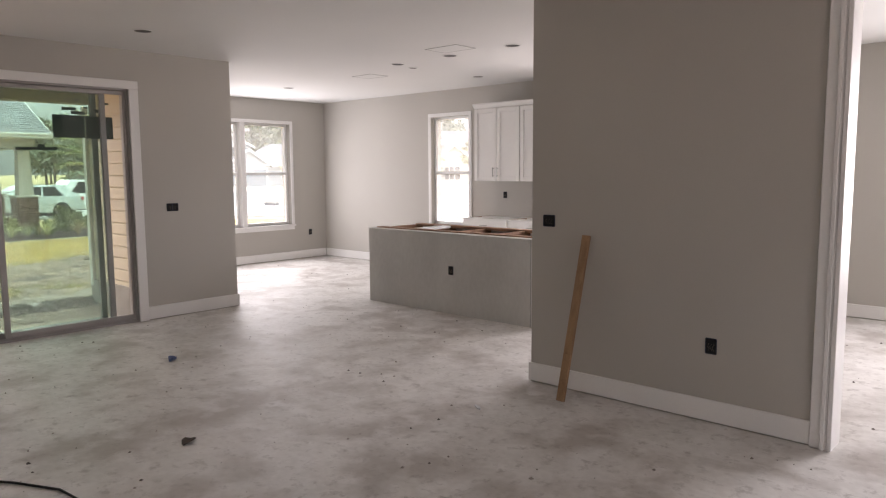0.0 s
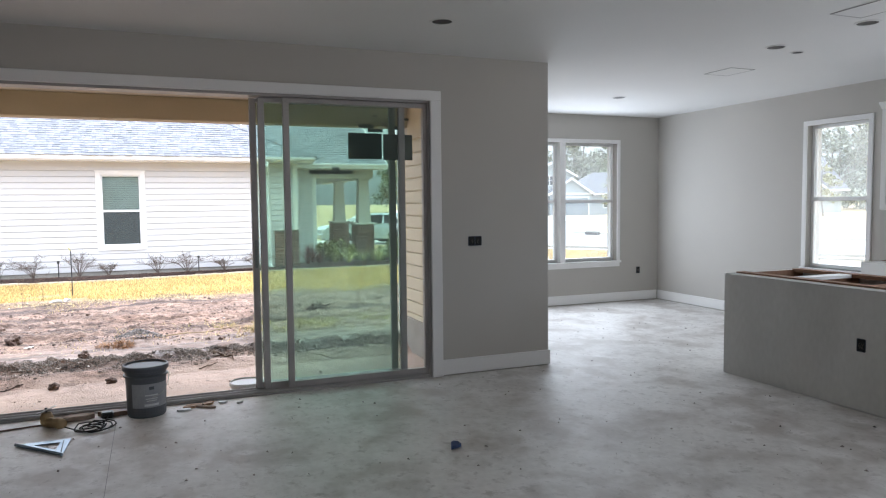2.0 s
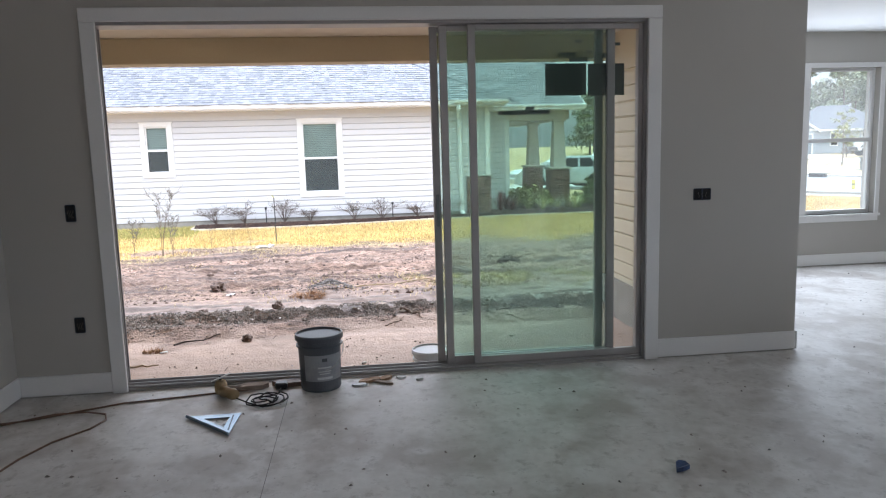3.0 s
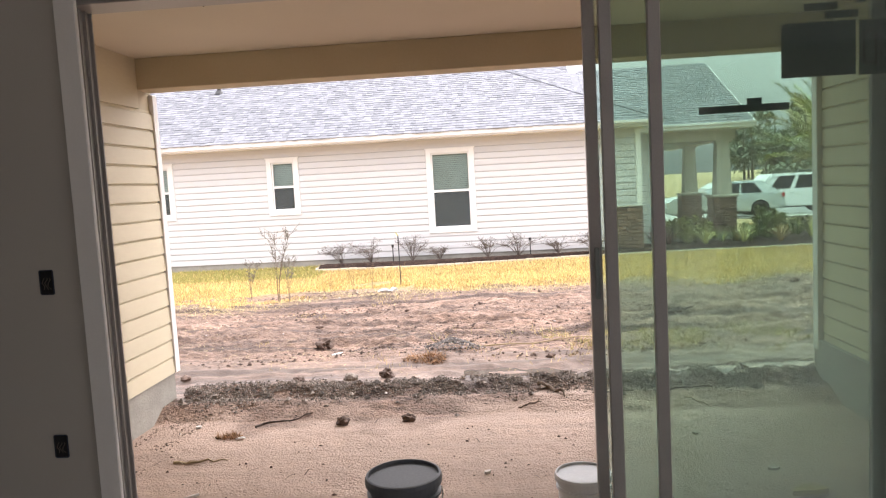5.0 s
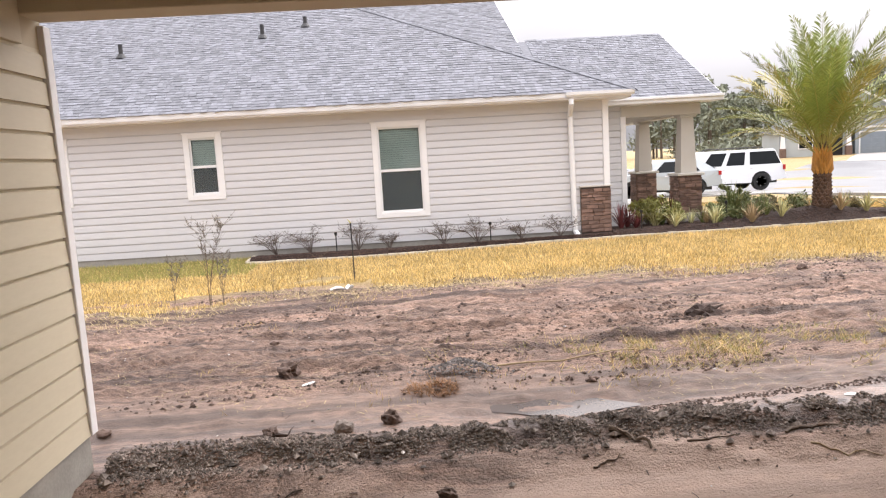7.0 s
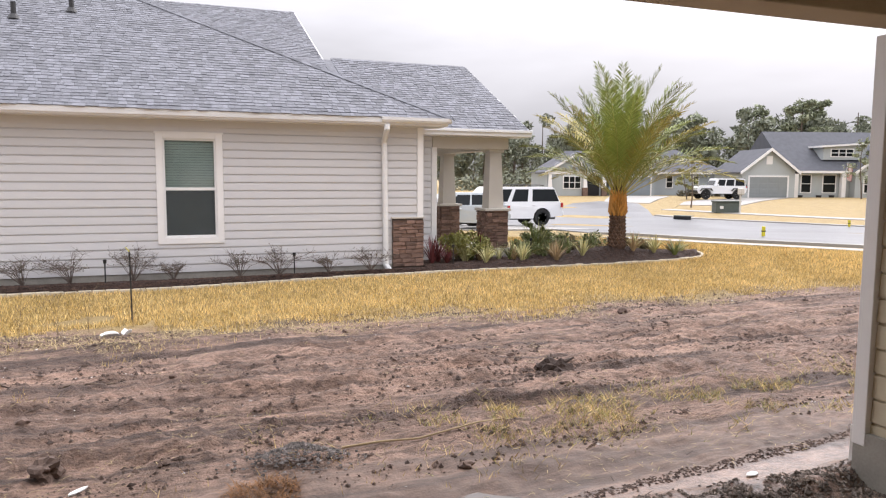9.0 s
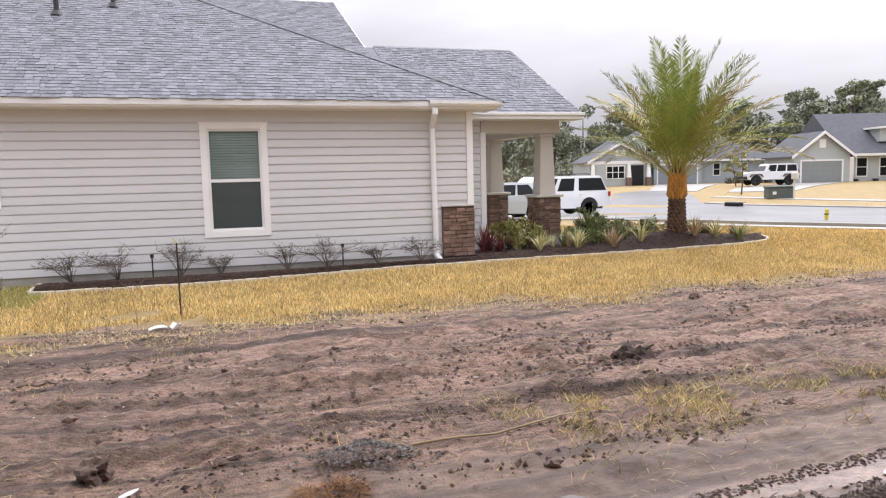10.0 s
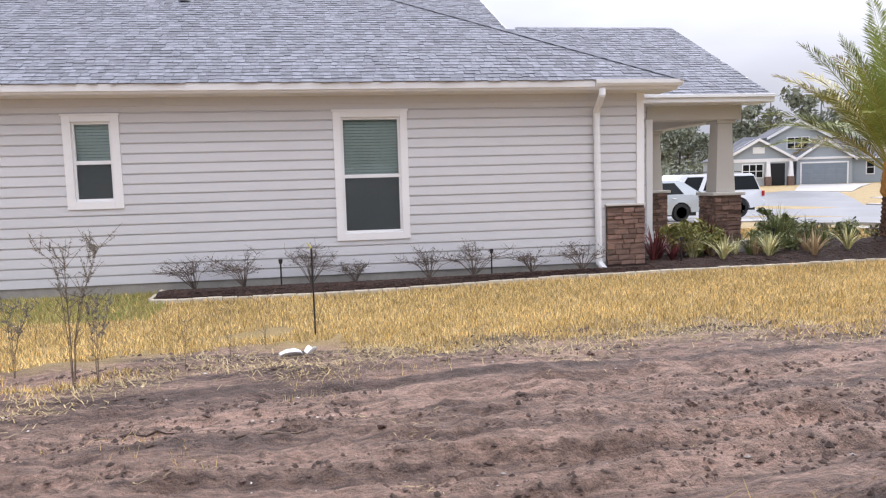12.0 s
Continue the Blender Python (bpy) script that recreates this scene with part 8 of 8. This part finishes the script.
rh = thing("grey_house", "pale grey house with front garage gable and shed dormer", "house", "far houses", (-61.5, 51.35, -0.22), 72.6)
part("wall", boxes([((4.8, 1.5, 0), (20.0, 11.0, 2.75))]), M_SIDING_PALE, rh)
bm = prism([(1.0, 2.72), (6.5, 6.9), (12.0, 2.72)], "x", 5.0, 20.6)
part("roof", bm, M_FARROOF, rh, "dark grey shingle roof")
part("fascia", box((4.8, 0.92, 2.56), (20.6, 1.0, 2.78)), M_TRIM, rh)
gable_front(rh, 0.0, 5.2, 0.0, 6.0, 2.75, 4.75, M_SIDING_PALE)
garage_door(rh, 0.75, 4.45, 2.15, 0.0, M_GARAGE_GREY)
part("vent", box((2.3, -0.06, 3.35), (2.9, 0.0, 4.15)), M_TRIM, rh, "white gable vent")
for x0, x1 in ((6.7, 7.6), (8.9, 10.1)):
    far_window(rh, x0, x1, 0.7, 2.35, 1.5)
for x in (5.9, 10.7):
    part("column", box((x - 0.22, 0.95, 0), (x + 0.22, 1.4, 2.6), 0.02), M_TRIM, rh, "square white column")
part("dormer", prism([(9.2, 3.9), (13.6, 3.9), (13.6, 5.45), (9.2, 5.15)], "y", 2.2, 5.5), M_SIDING_PALE, rh)
part("dormer_roof", prism([(8.8, 5.1), (14.0, 5.45), (14.0, 5.62), (8.8, 5.27)], "y", 1.8, 6.0), M_TRIM, rh)
far_window(rh, 10.0, 12.2, 4.25, 4.9, 2.2, True)
gable_front(rh, 11.6, 17.5, 0.6, 6.0, 2.75, 4.9, M_SIDING_PALE)
far_window(rh, 12.5, 15.5, 0.7, 2.3, 0.6, True)
for x in (6.4, 8.3, 9.6):
    pot = part("planter", lathe([(0.0, 0.0), (0.22, 0.0), (0.27, 0.4), (0.2, 0.4), (0.0, 0.36)], 12), M_BLACK, rh, "dark planter pot")
    pot.location = (x, 1.1, 0.02)
flag = thing("flag", "red and white striped flag on a short pole", "flag", "", (-61.5 + 10.7 * 0.299 + 0.9 * 0.2, 51.35 + 10.7 * 0.954 - 0.5, 0.0), 72.6)
part("pole", tube([(0.0, 0.4, 2.0), (-0.5, -0.6, 3.3)], 0.025, 6), M_TRIM, flag)
M_FLAGRED = mat("red_cloth", (0.42, 0.05, 0.06), None, 0.8, 5, 40, 0.05)
for k in range(9):
    bm = bmesh.new()
    a = k / 9
    x0, x1 = -0.48 + 0.50 * a, -0.48 + 0.50 * (a + 1 / 9)
    rows = [[bm.verts.new((x + 0.05 * math.sin(3 * q + x * 8), -0.56 + 0.12 * math.sin(5 * x + 2 * q), 3.2 - 1.5 * q - 0.9 * (x + 0.48) * 0.4)) for q in (0, 0.25, 0.5, 0.75, 1.0)] for x in (x0, x1)]
    for j in range(4):
        bm.faces.new((rows[0][j], rows[1][j], rows[1][j + 1], rows[0][j + 1]))
    part("stripe", bm, M_FLAGRED if k % 2 == 0 else M_PAPER, flag)

third = thing("white_house", "pale grey gabled house beyond the street", "house", "far houses", (-44.0, 68.0, -0.1), 35)
part("wall", boxes([((0, 1.5, 0), (18.0, 11.0, 2.75))]), M_SIDING_PALE, third)
part("roof", prism([(1.0, 2.72), (6.2, 6.2), (11.5, 2.72)], "x", -0.5, 18.5), M_FARROOF, third)
gable_front(third, 1.0, 7.0, -0.5, 5.0, 2.75, 4.9, M_SIDING_PALE)
garage_door(third, 1.7, 6.3, 2.15, -0.5, M_GARAGE)
far_window(third, 9.0, 10.2, 0.7, 2.3, 1.5)
far_window(third, 12.5, 13.8, 0.7, 2.3, 1.5)

# small things by the street
util = thing("utility_box", "low green metal utility box on the lawn", "utility box", "", (-47.2, 36.6, float(ground_height(-47.2, 36.6))), 72.6)
M_UTIL = mat("dark_green_metal", (0.09, 0.11, 0.095), None, 0.5, 5, 40, 0.05)
part("body", box((-0.85, -0.4, 0), (0.85, 0.4, 0.75), 0.04), M_UTIL, util)
part("lid", box((-0.9, -0.45, 0.75), (0.9, 0.45, 0.86), 0.03), M_UTIL, util)
part("warning_label", box((-0.6, -0.41, 0.3), (-0.35, -0.402, 0.5)), M_PAPER, util, "white warning label")
mbox = thing("mailbox", "white mailbox on a slim grey post", "mailbox", "", (-46.3, 37.0, float(ground_height(-46.3, 37.0))), 72.6)
part("post", tube([(0, 0, 0), (0, 0, 1.3)], 0.06, 8), M_STUCCO, mbox)
part("box", box((-0.14, -0.35, 1.3), (0.14, 0.2, 1.75), 0.05), M_STUCCO, mbox)
drain = thing("storm_drain", "dark kerb inlet of a storm drain", "drain", "", (-43.5, 29.9, float(ground_height(-43.5, 29.9)) + 0.03), 20)
# solid block, the inlet's inner shade painted as near-black
part("throat", box((-0.5, -0.2, 0.0), (0.5, 0.2, 0.2), 0.03), M_INNER_SHADE, drain)
part("cover", box((-0.55, -0.1, 0.2), (0.55, 0.45, 0.24), 0.01), M_UTIL, drain)
M_YELLOW = mat("bright_yellow_marker", (0.70, 0.60, 0.03), None, 0.5, 5, 40, 0)
for x, y in ((-27.1, 20.1), (-34.9, 33.6)):
    m_ = thing("yellow_marker", "small bright yellow marker post at the kerb", "marker", "kerb markers", (x, y, float(ground_height(x, y)) + 0.05))
    part("post", box((-0.04, -0.06, 0), (0.04, 0.06, 0.36), 0.015), M_YELLOW, m_)
    part("band", box((-0.043, -0.063, 0.17), (0.043, 0.063, 0.21)), M_BLACK, m_)

# roof pipes of the neighbour's house
for x, y, hh in ((-24.33, -2.33, 0.32), (-24.98, -1.35, 0.24), (-23.5, -5.47, 0.3)):
    z = HZ + HK * (HX - x)
    p = part("vent_pipe", tube([(x, y, z - 0.05), (x, y, z + hh)], 0.05, 10), M_BLACK, nhouse, "short black vent pipe")
    part("flashing", lathe([(0.13, 0.0), (0.07, 0.1), (0.055, 0.1)], 12, (x, y, z - 0.02)), M_BLACK, p)


# ---- trees ----
M_BARK = mat("grey_brown_bark", (0.16, 0.12, 0.09), (0.09, 0.07, 0.055), 0.9, 3, 20, 0.6)
# pine and woods greens are paled, the distance's haze put into the colour
M_PINE = mat("haze_paled_pine_needles", (0.22, 0.25, 0.16), (0.29, 0.31, 0.20), 0.7, 0.6, 9, 0, island=0.45)
M_WOODS = mat("haze_paled_grey_green_woods", (0.19, 0.21, 0.15), (0.25, 0.265, 0.195), 0.8, 0.3, 5, 0, island=0.4)
M_OAKLEAF = mat("yellow_green_leaves", (0.20, 0.21, 0.07), (0.28, 0.26, 0.09), 0.6, 2, 30, 0, island=0.4)


def leaf_cloud(centres, radii, n, size, seed, flat=1.0):
    r = np.random.default_rng(seed)
    centres, radii = np.asarray(centres, float), np.asarray(radii, float)
    k = r.integers(0, len(centres), n)
    d = r.normal(0, 1, (n, 3))
    d /= np.linalg.norm(d, axis=1)[:, None]
    p = centres[k] + d * (radii[k] * r.random(n) ** 0.45)[:, None] * np.array([1, 1, flat])
    u = r.normal(0, 1, (n, 3)) * size * r.uniform(0.5, 1.2, (n, 1))
    w = r.normal(0, 1, (n, 3)) * size * 0.5
    v = np.stack([p - u, p + w, p + u, p - w], 1)
    return v.reshape(-1, 3).tolist(), np.arange(4 * n).reshape(n, 4).tolist()


def tree(name, label, x, y, h, trunk_r, crown_from, spread_, n, size, leaf, seed, limbs=9, flat=0.7):
    r = random.Random(seed)
    t = thing(name, label, "tree", "", (x, y, float(ground_height(x, y)) - 0.05))
    bm = bmesh.new()
    lean = Vector((r.uniform(-0.04, 0.04), r.uniform(-0.04, 0.04), 1)) * h
    tube_into(bm, [lean * f + Vector((0.1 * math.sin(5 * f + seed), 0.1 * math.cos(4 * f), 0)) for f in (0, 0.25, 0.5, 0.75, 1.0)], trunk_r, 8, trunk_r * 0.2)
    cs, rs = [], []
    for k in range(limbs):
        f = crown_from + (1 - crown_from) * (k + 0.5) / limbs
        a = k * 2.4 + r.uniform(-0.4, 0.4)
        l = spread_ * (1.05 - 0.6 * (f - crown_from) / (1 - crown_from)) * r.uniform(0.6, 1.15)
        b = lean * f
        e = b + Vector((math.cos(a) * l, math.sin(a) * l, l * r.uniform(0.15, 0.5)))
        tube_into(bm, [b, b.lerp(e, 0.5) + Vector((0, 0, -0.05 * l)), e], trunk_r * 0.35, 5, trunk_r * 0.08)
        cs += [e, b.lerp(e, 0.6) + Vector((0, 0, 0.1 * l))]
        rs += [l * r.uniform(0.30, 0.55), l * r.uniform(0.2, 0.4)]
    cs.append(lean)
    rs.append(spread_ * 0.4)
    part("trunk", bm, M_BARK, t)
    v, f = leaf_cloud(cs, rs, n, size, seed, flat)
    from_arrays("crown", v, f, leaf, t)
    return t


tree("pine_tree", "tall pine behind the grey house", -80.0, 78.5, 11.6, 0.26, 0.45, 3.2, 5200, 0.17, M_PINE, 1)
tree("pine_tree", "tall pine behind the grey house", -86.0, 86.0, 12.0, 0.26, 0.5, 3.2, 4800, 0.17, M_PINE, 2)
tree("pine_tree", "dark pine behind the blue house", -92.0, 66.5, 11.0, 0.24, 0.25, 3.2, 5000, 0.18, M_PINE, 3)
tree("pine_tree", "dark pine behind the blue house", -94.0, 73.0, 10.5, 0.24, 0.3, 3.4, 5000, 0.18, M_PINE, 4)
tree("pine_tree", "broad dark pine behind the houses", -90.0, 80.0, 11.5, 0.26, 0.3, 4.0, 5600, 0.18, M_PINE, 5)
tree("young_tree", "slender young tree on the far lawn", -52.1, 37.6, 4.0, 0.06, 0.4, 1.1, 420, 0.07, M_OAKLEAF, 6, 12)
tree("young_tree", "bushy small tree by the blue house", -60.5, 44.0, 2.6, 0.06, 0.3, 1.1, 900, 0.08, M_OAKLEAF, 7, 8)
tree("young_tree", "dark-leaved young tree before the grey house", -55.5, 59.5, 5.2, 0.07, 0.25, 1.5, 900, 0.10, M_PINE, 8, 12)
tree("young_tree", "yellow-green young tree on the far lawn", -49.0, 58.5, 4.6, 0.08, 0.3, 1.6, 1200, 0.10, M_OAKLEAF, 9, 10)

wr = random.Random(4)
cs, rs = [], []
wood_trunks = bmesh.new()
for k in range(260):
    a = radians(160 - 110 * k / 240 + wr.uniform(-1, 1))
    d = wr.uniform(104, 135)
    x, y = -8 + d * math.cos(a), 0.5 + d * math.sin(a)
    h = wr.uniform(7.0, 12.5)
    tube_into(wood_trunks, [(x, y, -0.2), (x, y, h * 0.9)], 0.2, 5, 0.06)
    for j in range(6):
        f = wr.uniform(0.22, 1.0)
        cs.append((x + wr.uniform(-2.2, 2.2), y + wr.uniform(-2.2, 2.2), h * f))
        rs.append(wr.uniform(1.1, 2.5) * (1.15 - 0.5 * f))
v, f = leaf_cloud(cs, rs, 260000, 0.24, 12, 0.9)
woods = from_arrays("woods", v, f, M_WOODS)
tagged(woods, "belt of pine woods beyond the houses, haze in its colour", "woods", "", "stuff")
tagged(link("woods_trunk", wood_trunks, M_BARK), "trunks of the far pine woods", "woods", "", "stuff")
v, f = leaf_cloud([(x, y, wr.uniform(0.5, 2.0)) for x, y in [(-8 + dd * math.cos(radians(aa)), 0.5 + dd * math.sin(radians(aa))) for aa in np.arange(52, 158, 1.2) for dd in (100, 112)]], [2.6] * 178, 30000, 0.24, 13, 0.6)
tagged(from_arrays("undergrowth", v, f, M_WOODS), "shrubby undergrowth at the edge of the woods", "woods", "", "stuff")
# leafy shrubs in the garden bed
def leafy_shrub(label, x, y, r, h, n, size, leaf, seed):
    q = random.Random(seed)
    t = thing("leafy_shrub", label, "shrub", "", (x, y, bed_z(x, y) - 0.02))
    bm = bmesh.new()
    cs, rs = [], []
    for k in range(11):
        a, s = q.uniform(0, 6.28), r * q.uniform(0.15, 0.9)
        e = Vector((s * math.cos(a), s * math.sin(a), h * q.uniform(0.4, 0.9)))
        tube_into(bm, [(0, 0, 0), e * 0.5 + Vector((0, 0, 0.05)), e], 0.010, 4, 0.003)
        cs.append(e)
        rs.append(r * q.uniform(0.25, 0.5))
    part("stem", bm, M_TWIG, t)
    v, f = leaf_cloud(cs, rs, n, size, seed, 0.9)
    from_arrays("leaves", v, f, leaf, t)


M_SHRUB = mat("deep_green_leaf", (0.13, 0.165, 0.06), (0.20, 0.22, 0.085), 0.55, 9, 60, 0, island=0.4)
M_OLIVE = mat("yellow_olive_leaf", (0.26, 0.24, 0.06), (0.17, 0.18, 0.05), 0.6, 9, 60, 0, island=0.4)
M_SEDGE = mat("brown_olive_leaf", (0.20, 0.165, 0.085), (0.12, 0.105, 0.055), 0.7, 9, 60, 0, island=0.4)
leafy_shrub("bushy dark green shrub behind the stone pier", -22.5, 8.5, 0.26, 0.85, 800, 0.03, M_SHRUB, 301)
leafy_shrub("bushy dark green shrub behind the stone pier", -22.7, 8.95, 0.28, 0.55, 600, 0.03, M_SHRUB, 302)
leafy_shrub("yellow-green feathery shrub at the porch edge", -21.75, 6.3, 0.38, 0.6, 1200, 0.035, M_OLIVE, 303)
leafy_shrub("yellow-green feathery shrub at the porch edge", -21.6, 6.75, 0.30, 0.5, 900, 0.035, M_OLIVE, 304)
for k, (x, y, r, h) in enumerate([(-22.9, 9.5, 0.35, 0.45), (-22.3, 9.3, 0.28, 0.36), (-22.7, 10.2, 0.35, 0.4), (-22.2, 10.7, 0.3, 0.34), (-21.5, 8.2, 0.22, 0.3), (-21.9, 11.2, 0.26, 0.3), (-22.0, 8.0, 0.25, 0.35)]):
    leafy_shrub("low brown-green shrub in the mulch", x, y, r, h, 600, 0.03, M_SEDGE if k % 2 else M_SHRUB, 310 + k)
# low shrubs at the blue house
v, f = leaf_cloud([(-67.2 + 0.9 * k * 0.3, 49.0 + 0.9 * k, 0.25) for k in range(6)], [0.6] * 6, 900, 0.09, 14, 0.7)
tagged(from_arrays("hedge", v, f, M_DARKLEAF), "low dark hedge beside the blue house", "hedge", "", "stuff")
